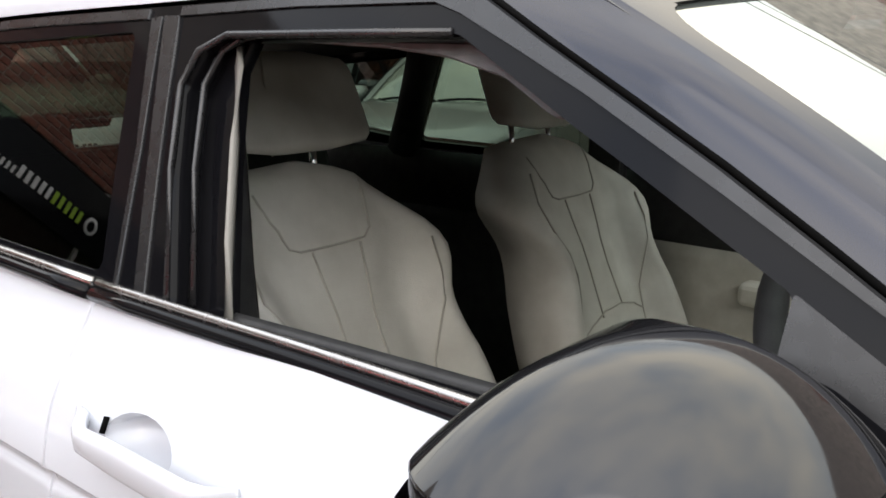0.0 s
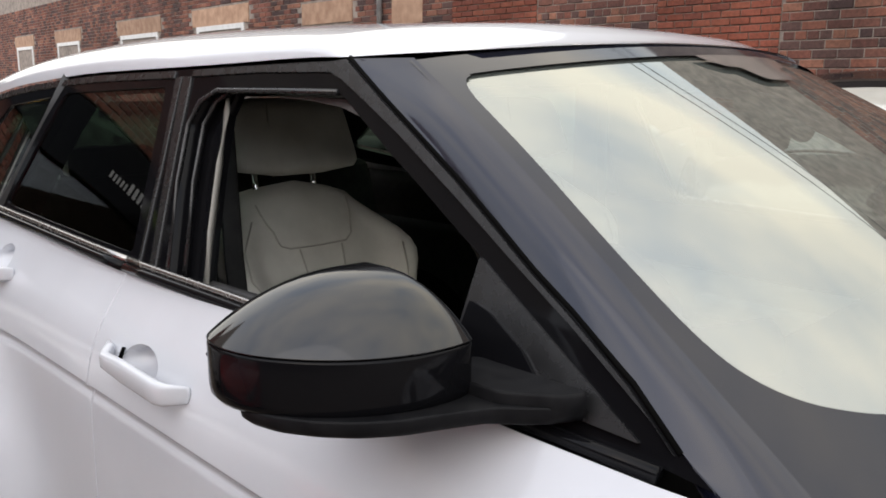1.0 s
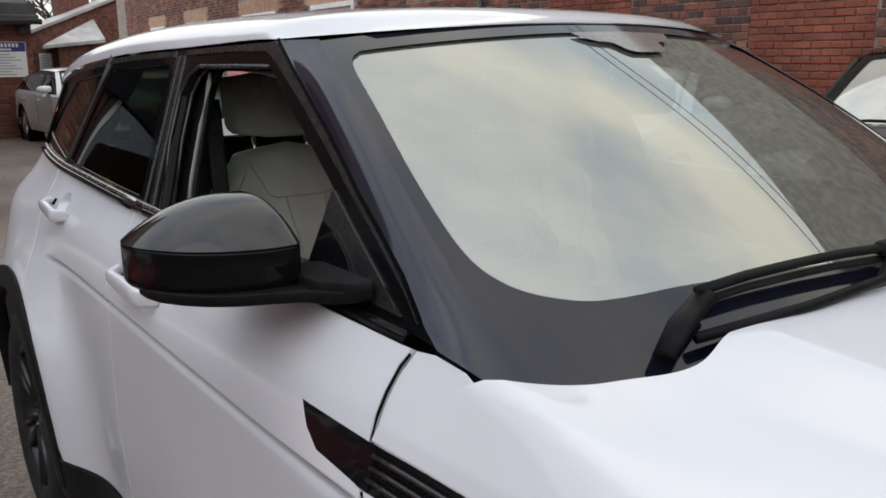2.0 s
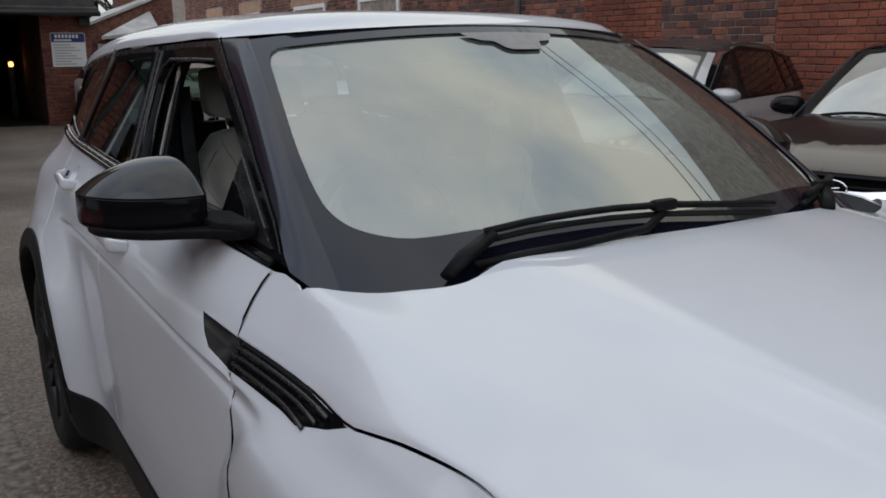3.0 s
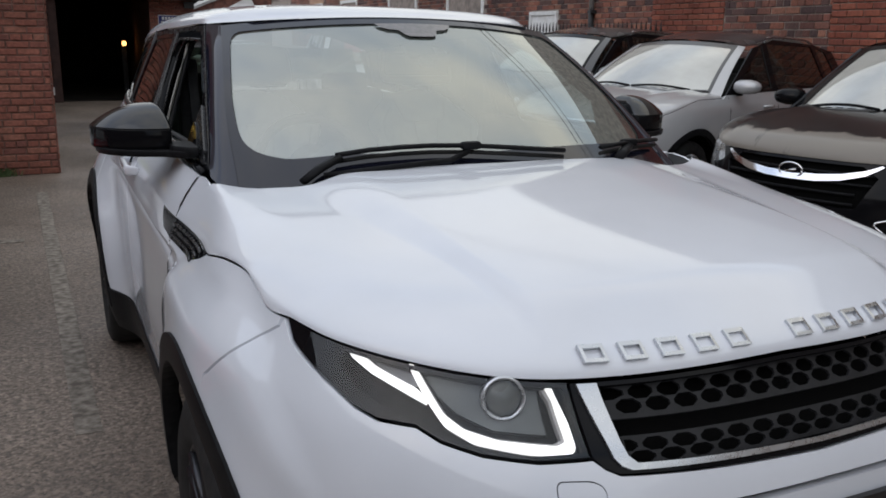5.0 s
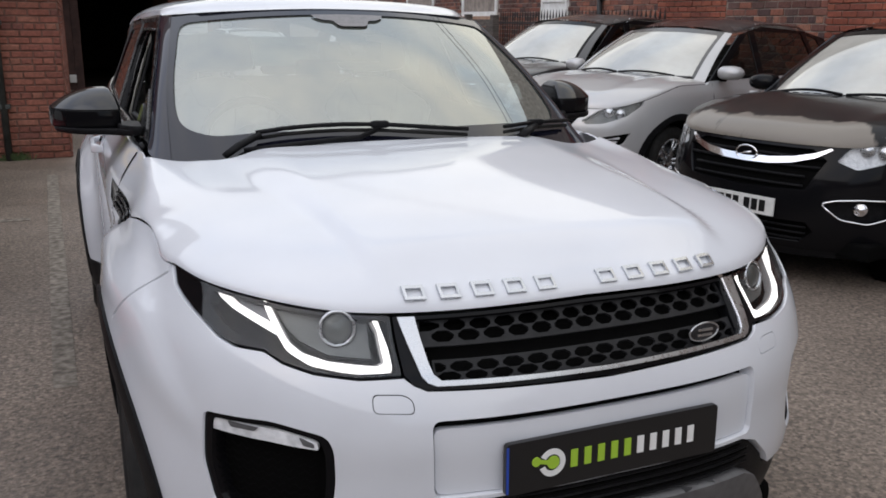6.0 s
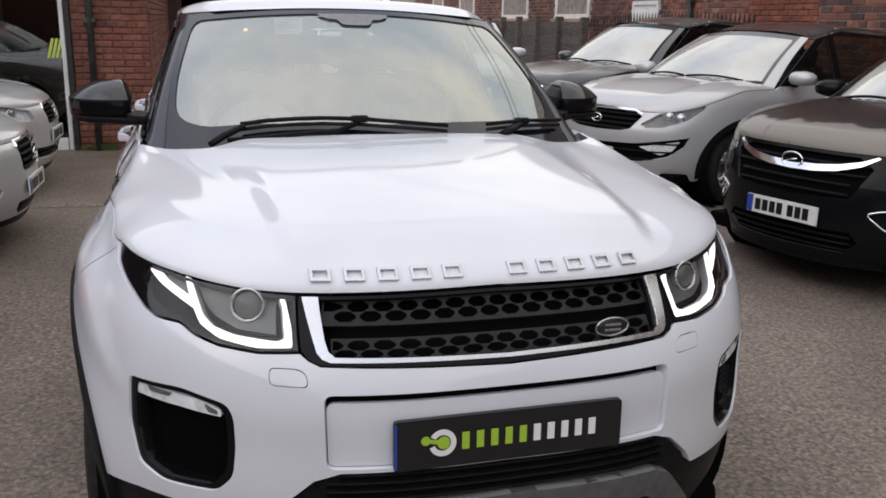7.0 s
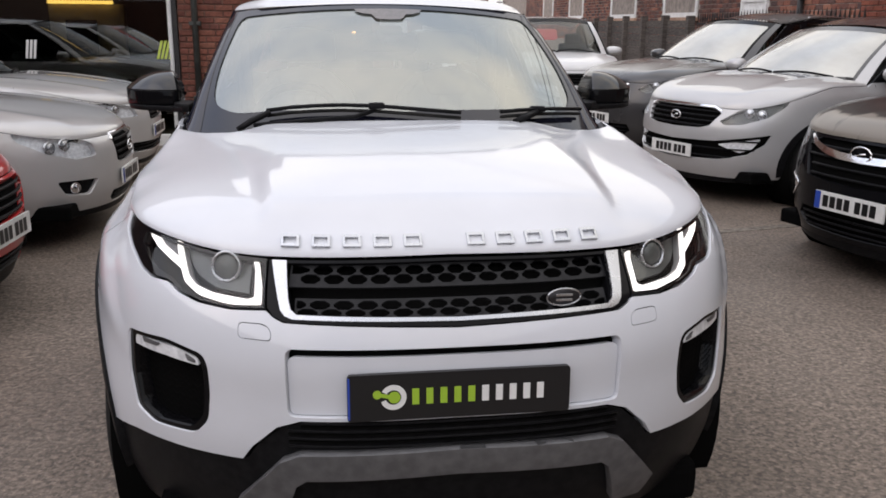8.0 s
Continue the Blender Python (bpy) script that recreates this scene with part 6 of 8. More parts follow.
    if wipers:
        for u0, u1 in ((-0.72, -0.02), (0.02, 0.74)):
            tube("wiper", [Vector(f.screen(u0 + (u1 - u0) * t, 0.03 + 0.035 * math.sin(math.pi * t) * 1.0, )) + Vector((0, -0.02, 0.02)) for t in np.linspace(0, 1, 8)], 0.011, PLASTIC, car, n=6)
    for sg in (1, -1):
        panel("screen_pillar", [[(0.925, -0.02), (1.03, -0.02), (1.03, 0.985), (0.925, 0.985)]], f.screen, body, car, 0.1, 0.02, off=0.004, centre=(0, 0.8, 0.8), mirror=sg < 0)
    rmat = roof_mat or body
    ys = list(np.linspace(f.rf, f.rb, 18))
    rows = []
    for y in ys:
        t = (y - f.rf) / (f.rb - f.rf)
        zc = f.height - 0.04 + 0.04 * math.sin(math.pi * min(1, t * 1.15 + 0.1)) - 0.10 * smooth(0.45, 1.0, t) - f.header * smooth(0.30, 0.0, t)
        xe = f.hw * 0.66 * (1 + 0.06 * math.sin(math.pi * t) - 0.10 * smooth(0.5, 1, t))
        ze = f.height - 0.085 - 0.10 * smooth(0.4, 1.0, t) + 0.03 * math.sin(math.pi * t) - f.header * smooth(0.30, 0.0, t)
        rows.append([(xe * math.sin(k * math.pi / 2), y + 0.12 * abs(math.sin(k * math.pi / 2)) ** 2.2 * (1 - t), ze + (zc - ze) * max(0, 1 - abs(math.sin(k * math.pi / 2)) ** 2.4) ** 0.6) for k in np.linspace(-1, 1, 23)])
    grid_mesh("roof", rows, rmat, car)
    yA = [f.cowl + 0.30, f.rf + 0.14]
    zt = f.height - 0.10
    bl = lambda y: f.bz + 0.03 * smooth(f.cowl, f.h, y)
    outer = [(yA[0], bl(yA[0])), (yA[1], zt - f.header), (f.rf + 0.6, zt + 0.025), (f.rb - 0.5, zt - 0.02), (f.rb, zt - 0.10), (f.h - 0.12, bl(f.h))]
    mid = (f.axf + f.axr) / 2 + 0.22
    wf = rounded([(yA[0] + 0.18, bl(0) + 0.02), (yA[1] + 0.10, zt - 0.035 - f.header * 0.8), (mid - 0.05, zt - 0.015), (mid - 0.05, bl(mid) + 0.02)], 0.03)
    wr = rounded([(mid + 0.06, bl(mid) + 0.02), (mid + 0.06, zt - 0.015), (f.axr - 0.05, zt - 0.04), (f.axr + 0.12, bl(f.axr) + 0.025)], 0.03)
    wq = rounded([(f.axr + 0.22, bl(f.axr) + 0.03), (f.axr + 0.05, zt - 0.05), (f.rb - 0.22, zt - 0.10), (f.rb - 0.05, bl(f.h) + 0.06)], 0.03)
    for sg in (1, -1):
        panel("window_frame", [outer, wf, wr, wq], f.glass_side, BLACK, car, 0.08, 0.02, centre=(0, 0.3, 0.9), mirror=sg < 0)
        for w in (wf, wr, wq):
            panel("side_glass", [w], f.glass_side, SIDEGLASS, car, 0.15, 0.0, "dark side glass", off=-0.006, centre=(0, 0.3, 0.9), mirror=sg < 0)
        if roof_rails:
            tube("roof_rail", [(sg * f.hw * 0.655, y, f.height - 0.055 - 0.05 * smooth(f.rf + 1.0, f.rb, y) - (0.05 if y in (f.rf + 0.52, f.rb - 0.3) else 0)) for y in [f.rf + 0.52, f.rf + 0.60] + list(np.linspace(f.rf + 0.75, f.rb - 0.5, 6)) + [f.rb - 0.3]], 0.014, SILVER, car, "silver roof rail", n=6)
        # mirror
        m = new("door_mirror")
        m.parent = car
        rows = []
        for k, (dx, hz, dy) in enumerate([(-0.01, 0.02, 0.03), (0.0, 0.050, 0.06), (0.03, 0.066, 0.08), (0.12, 0.070, 0.085), (0.19, 0.058, 0.07), (0.225, 0.034, 0.04), (0.235, 0.008, 0.01)]):
            rows.append([(sg * (f.hw * 0.93 + dx), yA[0] + 0.20 - dy * 1.4 * max(0, math.cos(a)) + 0.02 * max(0, -math.cos(a)), f.bz + 0.075 + hz * math.copysign(abs(math.sin(a)) ** 0.7, math.sin(a))) for a in [2 * math.pi * i / 16 for i in range(16)]])
        grid_mesh("mirror_cap", rows, body, m, close_u=True)
        tube("mirror_arm", [(sg * f.hw * 0.88, yA[0] + 0.20, f.bz + 0.01), (sg * (f.hw * 0.93 + 0.06), yA[0] + 0.18, f.bz + 0.015)], 0.025, PLASTIC, m, n=8)
        # door seams, handles
        for y in (yA[0] + 0.02, mid):
            tube("door_seam", [Vector(sh.side(y - 0.03 * math.sin(math.pi * (z - 0.3) / 0.7), z)) * 1.0 if sg > 0 else Vector((-sh.side(y, z)[0], sh.side(y, z)[1], z)) for z in np.linspace(0.32, f.bz - 0.02, 7)], 0.004, VOID, car, n=4)
        for y in (mid - 0.22, f.axr - 0.25):
            q = Vector(sh.side(y, f.bz - 0.13))
            tube("door_handle", [(sg * (q.x + 0.005), y - 0.10, q.z), (sg * (q.x + 0.035), y, q.z + 0.005), (sg * (q.x + 0.005), y + 0.10, q.z)], 0.014, body, car, n=8)
        for cy in (f.axf, f.axr):
            wheel_simple(car, (sg * (f.hw - 0.13), cy, 0.335), sg, 0.335, wheel_mat or SILVER)
            V, F = lathe_vf([(0.405, sg * (f.hw - 0.01)), (0.41, sg * (f.hw - 0.28)), (0.25, sg * (f.hw - 0.30))], 28)
            mesh("arch_liner", [(v[0], v[1] + cy, v[2] + 0.33) for v in V], F, VOID, car)
            if cladding:
                ring = arch(cy, ra + 0.05, -8, 188, 22) + list(reversed(arch(cy, ra - 0.01, -8, 188, 22)))
                panel("arch_trim", [ring], B1, cladding, car, 0.05, 0.03, "black wheel-arch trim", off=0.008, mirror=sg < 0)
        # lamps
        lp = panel("headlight", [lamps], B1, lamp_back or LAMPGREY, car, 0.04, 0.0, "clear headlamp", off=-0.04, mirror=sg < 0)
        panel("lens", [lamps], B1, LENS, lp, 0.04, 0.03, off=-0.002, mirror=sg < 0).visible_shadow = False
        cx, cz = sum(q[0] for q in lamps) / len(lamps), sum(q[1] for q in lamps) / len(lamps)
        for d in (-0.055, 0.05):
            c = Vector(B1(cx + d, cz - 0.005 - d * 0.1))
            V, F = lathe_vf([(0.0, -0.01), (0.03, -0.004), (0.038, 0.006), (0.042, 0.0), (0.044, 0.02)], 18, "y")
            R = Matrix.Rotation(radians(28), 4, "Z")
            V = [R @ Vector(v) + c + Vector((-0.006, 0.018, 0)) for v in V]
            mesh("projector", [(v.x * sg, v.y, v.z) for v in V], F, SILVER, lp)
        for poly in fogs or []:
            fp = panel("fog_lamp", [poly], B1, PLASTIC, car, 0.04, 0.0, "fog lamp recess", off=-0.035, mirror=sg < 0)
            cx2, cz2 = sum(q[0] for q in poly) / len(poly), sum(q[1] for q in poly) / len(poly)
            c = Vector(B1(cx2, cz2))
            V, F = lathe_vf([(0.0, -0.008), (0.026, -0.004), (0.032, 0.004), (0.038, 0.0), (0.04, 0.02)], 16, "y")
            R = Matrix.Rotation(radians(25), 4, "Z")
            V = [R @ Vector(v) + c + Vector((0, 0.02, 0)) for v in V]
            mesh("fog_bulb", [(v.x * sg, v.y, v.z) for v in V], F, CHROME, fp)
        if fog_ring:
            for poly in fogs or []:
                tube("fog_ring", [Vector((q.x * sg, q.y - 0.004, q.z)) for q in [Vector(B1(a, b)) for a, b in dense(poly + [poly[0]], 0.04)]], 0.006, CHROME, fp, "chrome ring", n=6)
        if cladding:
            panel("sill_trim", [[(f.PP + f.axf + ra, 0.36), (f.PP + f.axr - ra, 0.36), (f.PP + f.axr - ra, 0.22), (f.PP + f.axf + ra, 0.22)]], B1, cladding, car, 0.1, 0.03, "black sill trim", off=0.006, mirror=sg < 0)
    # grille, lower intake, bumper foot
    gr = panel("grille", [sym(grille)], B1, grille_mat or VOID, car, 0.04, 0.0, "dark grille", off=-0.035)
    zs = [q[1] for q in grille]
    for k in range(4):
        z = min(zs) + (max(zs) - min(zs)) * (k + 0.7) / 4.6
        w = max((q[0] for q in grille if abs(q[1] - z) < 0.09), default=0.3) * 0.94
        tube("grille_bar", [Vector(B1(p, z)) + Vector((0, 0.014, 0)) for p in np.linspace(-w, w, 11)], 0.009, PLASTIC, gr, n=6)
    if chrome:
        for poly in chrome:
            panel("chrome_trim", [sym(poly)], B1, CHROME, gr, 0.03, 0.01, "chrome grille trim", off=0.006)
    if low:
        lo = panel("lower_intake", [sym(low)], B1, VOID, car, 0.05, 0.0, "dark lower intake", off=-0.035)
        zs = [q[1] for q in low]
        for k in range(3):
            z = min(zs) + (max(zs) - min(zs)) * (k + 0.7) / 3.6
            w = max((q[0] for q in low if abs(q[1] - z) < 0.09), default=0.3) * 0.9
            tube("intake_bar", [Vector(B1(p, z)) + Vector((0, 0.012, 0)) for p in np.linspace(-w, w, 11)], 0.007, PLASTIC, lo, n=6)
    panel("bumper_foot", [sym([(0.0, 0.27), (f.PP + f.axf - ra - 0.04, 0.27), (f.PP + f.axf - ra - 0.06, 0.20), (0.0, 0.18)])], B1, PLASTIC, car, 0.06, 0.03, "black bumper foot", off=-0.004)
    if badge_z:
        c = Vector(B1(0.0, badge_z)) + Vector((0, -0.016, 0))
        bd = mesh("badge", [(c.x + badge_w * k * math.cos(t), c.y + 0.004 * k, c.z + badge_w * 0.6 * k * math.sin(t)) for k in (0.0, 0.95) for t in [2 * math.pi * i / 24 for i in range(24)]], [(i, (i + 1) % 24, 24 + (i + 1) % 24, 24 + i) for i in range(24)], BLACK, car, "dark oval badge with a chrome ring")
        tube("badge_ring", [(c.x + badge_w * math.cos(t), c.y, c.z + badge_w * 0.6 * math.sin(t)) for t in [2 * math.pi * i / 24 for i in range(25)]], 0.006, CHROME, bd, n=6)
        tube("badge_bar", [(c.x - badge_w * 0.5, c.y - 0.004, c.z - badge_w * 0.1), (c.x + badge_w * 0.5, c.y - 0.004, c.z + badge_w * 0.1)], 0.006, CHROME, bd, n=6)
    for poly in inserts or []:
        for sg in (1, -1):
            panel("fog_lamp", [poly], B1, FOGLAMP, car, 0.03, 0.02, "pale fog lamp glass", off=-0.016, mirror=sg < 0)
    box("underbody", (f.hw * 1.7, f.h * 1.8, 0.10), (0, 0, 0.26), VOID, car, bevel=0.02)
    box("tail_panel", (f.hw * 1.6, 0.06, 0.55), (0, f.h - 0.05, 0.62), body, car, bevel=0.02)
    # cabin mass: seats and dash seen dimly
    box("dashboard", (f.hw * 1.55, 0.5, 0.12), (0, f.cowl + 0.38, f.bb - 0.06), CABIN, car, bevel=0.04)
    box("cabin_floor", (f.hw * 1.6, f.h * 1.1, 0.05), (0, 0.3, 0.42), CABIN, car, bevel=0.01)
    for x in (-f.hw * 0.42, f.hw * 0.42):
        box("seat_back", (0.46, 0.14, 0.62), (x, mid - 0.02, 0.92), CABIN, car, "dark seat back", 0.06, (-14, 0, 0), 4)
        box("headrest", (0.25, 0.09, 0.16), (x, mid + 0.09, 1.30), CABIN, car, "dark headrest", 0.04, (-8, 0, 0), 4)
    # number plate: white, with the characters as plain bars
    pl = new("number_plate")
    pl.parent = car
    pl["label"] = "white number plate with black bars"
    y = sh.B(0, plate_z)[1] - 0.012
    V = [(x, y + d, plate_z + z) for d in (0, 0.012) for x in (-0.26, 0.26) for z in (-0.056, 0.056)]
    F = [(0, 1, 3, 2), (4, 6, 7, 5), (0, 4, 5, 1), (2, 3, 7, 6), (1, 5, 7, 3), (0, 2, 6, 4)]
    mesh("plate", V, F, plate_mat, pl, flat=True)

    def flat_bar(n, x0, x1, z0, z1, mat, o):
        mesh(n, [(x0, y - o, plate_z + z0), (x1, y - o, plate_z + z0), (x1, y - o, plate_z + z1), (x0, y - o, plate_z + z1)], [(0, 1, 2, 3)], mat, pl, flat=True)
    if blue:
        flat_bar("blue_band", -0.258, -0.215, -0.054, 0.054, BLUE, 0.002)
    x = -0.195
    for k in range(7):
        flat_bar("plate_bar", x, x + 0.042, -0.036, 0.036, INK, 0.003)
        x += 0.055 + (0.025 if k == 3 else 0)
    car.matrix_basis = pose(at[0], at[1], 0, 0, 0, turn)
    return car


SILVERP = paint("silver_paint", (0.47, 0.47, 0.475), rough=0.35, metal=0.3)
BLACKP = paint("black_paint", (0.006, 0.006, 0.007), rough=0.12)
# tan front band: mirrored sky put into the colour, with dusty streaks
DUST_SHEEN_BLACK = principled("dust_and_sheen_black_paint", (0.008, 0.008, 0.009), 0.3, coat=0.25, spec=0.15)


def dust_and_sheen(m):
    """Dried dusty streaks and a painted sky-reflection band over the front of a dark bonnet, with a ragged upper edge.
    """
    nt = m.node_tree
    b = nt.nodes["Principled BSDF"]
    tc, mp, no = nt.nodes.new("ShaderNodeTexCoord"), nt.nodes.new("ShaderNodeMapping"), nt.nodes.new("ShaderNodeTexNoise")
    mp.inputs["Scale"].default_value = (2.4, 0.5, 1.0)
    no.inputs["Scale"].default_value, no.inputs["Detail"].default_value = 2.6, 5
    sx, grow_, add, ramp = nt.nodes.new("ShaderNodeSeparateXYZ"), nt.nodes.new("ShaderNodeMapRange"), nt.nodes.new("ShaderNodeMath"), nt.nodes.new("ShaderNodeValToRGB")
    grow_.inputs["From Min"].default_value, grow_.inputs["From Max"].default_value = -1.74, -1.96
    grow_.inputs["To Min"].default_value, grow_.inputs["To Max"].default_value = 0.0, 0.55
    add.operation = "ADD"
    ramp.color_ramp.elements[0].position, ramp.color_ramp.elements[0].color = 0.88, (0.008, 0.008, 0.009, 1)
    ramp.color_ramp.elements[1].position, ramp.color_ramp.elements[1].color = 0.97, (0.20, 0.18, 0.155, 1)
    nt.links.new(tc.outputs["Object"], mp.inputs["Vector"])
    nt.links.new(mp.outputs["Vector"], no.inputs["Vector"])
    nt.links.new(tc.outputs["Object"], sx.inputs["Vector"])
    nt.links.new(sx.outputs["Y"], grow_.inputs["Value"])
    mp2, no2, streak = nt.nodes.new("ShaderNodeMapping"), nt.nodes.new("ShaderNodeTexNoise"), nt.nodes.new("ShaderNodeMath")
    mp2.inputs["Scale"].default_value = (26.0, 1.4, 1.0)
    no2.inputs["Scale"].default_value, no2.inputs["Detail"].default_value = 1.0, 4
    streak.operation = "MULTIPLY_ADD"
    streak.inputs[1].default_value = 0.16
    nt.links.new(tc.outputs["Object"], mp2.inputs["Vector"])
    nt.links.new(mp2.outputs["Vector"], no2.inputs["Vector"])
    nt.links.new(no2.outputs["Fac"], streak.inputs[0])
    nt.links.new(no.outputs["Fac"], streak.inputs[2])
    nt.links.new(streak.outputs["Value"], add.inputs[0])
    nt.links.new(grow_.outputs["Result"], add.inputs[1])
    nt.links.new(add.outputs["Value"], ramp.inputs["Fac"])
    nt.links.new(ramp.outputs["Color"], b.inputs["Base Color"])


dust_and_sheen(DUST_SHEEN_BLACK)
GRAPHITE = paint("graphite_paint", (0.045, 0.045, 0.048), rough=0.3, metal=0.4)
REDP = paint("red_paint", (0.42, 0.012, 0.014), rough=0.3)
PALE = paint("pale_silver_paint", (0.50, 0.492, 0.49), rough=0.35, metal=0.25)
WHITEB = paint("plain_white_paint", (0.66, 0.66, 0.66), rough=0.4)
BLACKP.node_tree.nodes["Principled BSDF"].inputs["Coat Weight"].default_value = 0.22
BLACKP.node_tree.nodes["Principled BSDF"].inputs["Specular IOR Level"].default_value = 0.04
for m_, lo_, hi_ in ((BLACKP, 0.04, 0.16), (GRAPHITE, 0.08, 0.28)):
    noise_into(m_, 1.6, lo_, hi_, socket="Coat Roughness")


def place(form, front, heading):
    """Middle and turn of a car whose nose stands at front and looks along heading (degrees from -y, anticlockwise)."""
    a = radians(heading)
    return (front[0] - math.sin(a) * form.h, front[1] + math.cos(a) * form.h), heading


# black SUV with a chrome grille bar
f1 = Form(4.41, 1.82, 1.655, 2.64, 0.90, 0.90, 1.10, -1.05, -0.22, 1.06)
f1.header = 0.04
at1, t1 = place(f1, (2.885, 0.69), -76)
parked_car("parked_suv", "black family SUV, dusty bonnet with a painted reflection band, chrome grille bar and white number plate", f1, BLACKP, at1, t1,
           rounded([(0.55, 0.80), (0.60, 0.875), (0.72, 0.935), (0.94, 0.985), (0.96, 0.92), (0.85, 0.80), (0.68, 0.755)], 0.02),
           [(0.0, 0.86), (0.40, 0.86), (0.50, 0.80), (0.42, 0.62), (0.0, 0.60)],
           [(0.0, 0.42), (0.45, 0.42), (0.50, 0.36), (0.42, 0.29), (0.0, 0.28)],
           [rounded([(0.52, 0.545), (0.60, 0.570), (0.74, 0.580), (0.92, 0.575), (0.93, 0.47), (0.80, 0.43), (0.64, 0.455)], 0.03)], 0.49, fog_ring=True,
           chrome=[[(0.0, 0.788), (0.16, 0.792), (0.30, 0.808), (0.42, 0.836), (0.50, 0.870), (0.515, 0.862), (0.43, 0.808), (0.30, 0.770), (0.16, 0.752), (0.0, 0.747)]], roof_rails=True, cladding=PLASTIC, roof_mat=BLACK, bonnet_mat=DUST_SHEEN_BLACK, lamp_back=FOGLAMP, badge_z=0.80, badge_w=0.075)
# silver SUV with a dark mesh grille
f2 = Form(4.44, 1.855, 1.645, 2.64, 0.92, 0.86, 1.10, -1.02, -0.14, 1.06)
f2.header = 0.055
at2, t2 = place(f2, (2.94, 3.50), -72)
parked_car("parked_suv", "silver SUV with a dark mesh grille, dark roof and pale windscreen", f2, SILVERP, at2, t2,
           rounded([(0.48, 0.735), (0.60, 0.825), (0.80, 0.892), (1.02, 0.940), (1.00, 0.88), (0.86, 0.775), (0.68, 0.715), (0.54, 0.705)], 0.015),
           [(0.0, 0.845), (0.38, 0.840), (0.47, 0.80), (0.40, 0.69), (0.30, 0.665), (0.0, 0.655)],
           [(0.0, 0.545), (0.48, 0.565), (0.94, 0.635), (0.90, 0.55), (0.76, 0.455), (0.52, 0.40), (0.0, 0.375)],
           None, 0.455, inserts=[rounded([(0.50, 0.535), (0.86, 0.595), (0.80, 0.51), (0.70, 0.47), (0.60, 0.50)], 0.015)], badge_z=0.755,
           chrome=[[(0.0, 0.862), (0.38, 0.857), (0.46, 0.825), (0.46, 0.812), (0.38, 0.842), (0.0, 0.847)]], roof_rails=True, cladding=PLASTIC, roof_mat=GRAPHITE, blue=False)
# dark SUV further up the row
f3 = Form(4.55, 1.85, 1.70, 2.66, 0.92, 0.93, 1.13, -1.05, -0.22, 1.09)
f3.header = 0.05
at3, t3 = place(f3, (2.95, 5.75), -72)
parked_car("parked_suv", "dark grey SUV with roof rails and pale windscreen", f3, GRAPHITE, at3, t3,
           rounded([(0.55, 0.84), (0.70, 0.92), (0.95, 0.98), (0.98, 0.92), (0.85, 0.84), (0.66, 0.80)], 0.02),
           [(0.0, 0.89), (0.40, 0.89), (0.46, 0.84), (0.38, 0.72), (0.0, 0.71)],
           [(0.0, 0.45), (0.50, 0.45), (0.54, 0.38), (0.42, 0.30), (0.0, 0.30)],
           [rounded([(0.66, 0.62), (0.86, 0.64), (0.86, 0.55), (0.70, 0.53)], 0.02)], 0.50, chrome=[[(0.0, 0.90), (0.42, 0.90), (0.42, 0.885), (0.0, 0.885)]], roof_rails=True, cladding=PLASTIC)
# white estate behind it with a dark screen
f4 = Form(4.6, 1.86, 1.66, 2.7, 0.92, 0.92, 1.12, -1.05, -0.30, 1.06)
at4, t4 = place(f4, (3.2, 7.95), -10)
estate = parked_car("parked_estate", "white estate car with a dark windscreen and a red card inside", f4, WHITEB, at4, t4,
           rounded([(0.55, 0.80), (0.70, 0.88), (0.95, 0.94), (0.98, 0.88), (0.80, 0.78)], 0.02),
           [(0.0, 0.86), (0.40, 0.86), (0.46, 0.80), (0.38, 0.70), (0.0, 0.69)], None, None, 0.50, glass_mat=CLEAR, roof_rails=True)
panel("price_card", [rounded([(-0.62, 0.36), (0.06, 0.36), (0.06, 0.68), (-0.62, 0.68)], 0.08)], f4.screen, REDP, estate, 0.1, 0.004, "red card behind the screen", off=-0.012, centre=(0, 0.8, 0.8))
# silver saloons facing the other way
f5 = Form(4.63, 1.865, 1.48, 2.776, 0.95, 0.76, 0.98, -1.05, -0.22, 0.94, sweep=2.5, nose_round=0.93)
at5, t5 = place(f5, (-1.72, 2.78), 89)
parked_car("parked_saloon", "pale silver saloon with a slatted grille and clear headlamps", f5, PALE, at5, t5,
           rounded([(0.52, 0.62), (0.54, 0.72), (0.78, 0.79), (1.02, 0.82), (1.02, 0.76), (0.88, 0.665), (0.68, 0.61)], 0.03),
           [(0.0, 0.735), (0.24, 0.735), (0.30, 0.70), (0.27, 0.55), (0.20, 0.53), (0.0, 0.525)],
           [(0.0, 0.34), (0.34, 0.34), (0.36, 0.29), (0.30, 0.25), (0.0, 0.25)],
           [rounded([(0.52, 0.46), (0.84, 0.47), (0.78, 0.37), (0.60, 0.35)], 0.03)], 0.43,
           chrome=[[(0.0, 0.752), (0.25, 0.752), (0.32, 0.71), (0.305, 0.70), (0.24, 0.738), (0.0, 0.738)]], glass_mat=TINT, lamp_back=FOGLAMP, badge_z=0.63)
f6 = Form(4.82, 1.88, 1.54, 2.82, 0.95, 0.80, 1.02, -1.05, -0.22, 0.97, sweep=2.6, nose_round=0.93)
at6, t6 = place(f6, (-1.86, 4.95), 89)
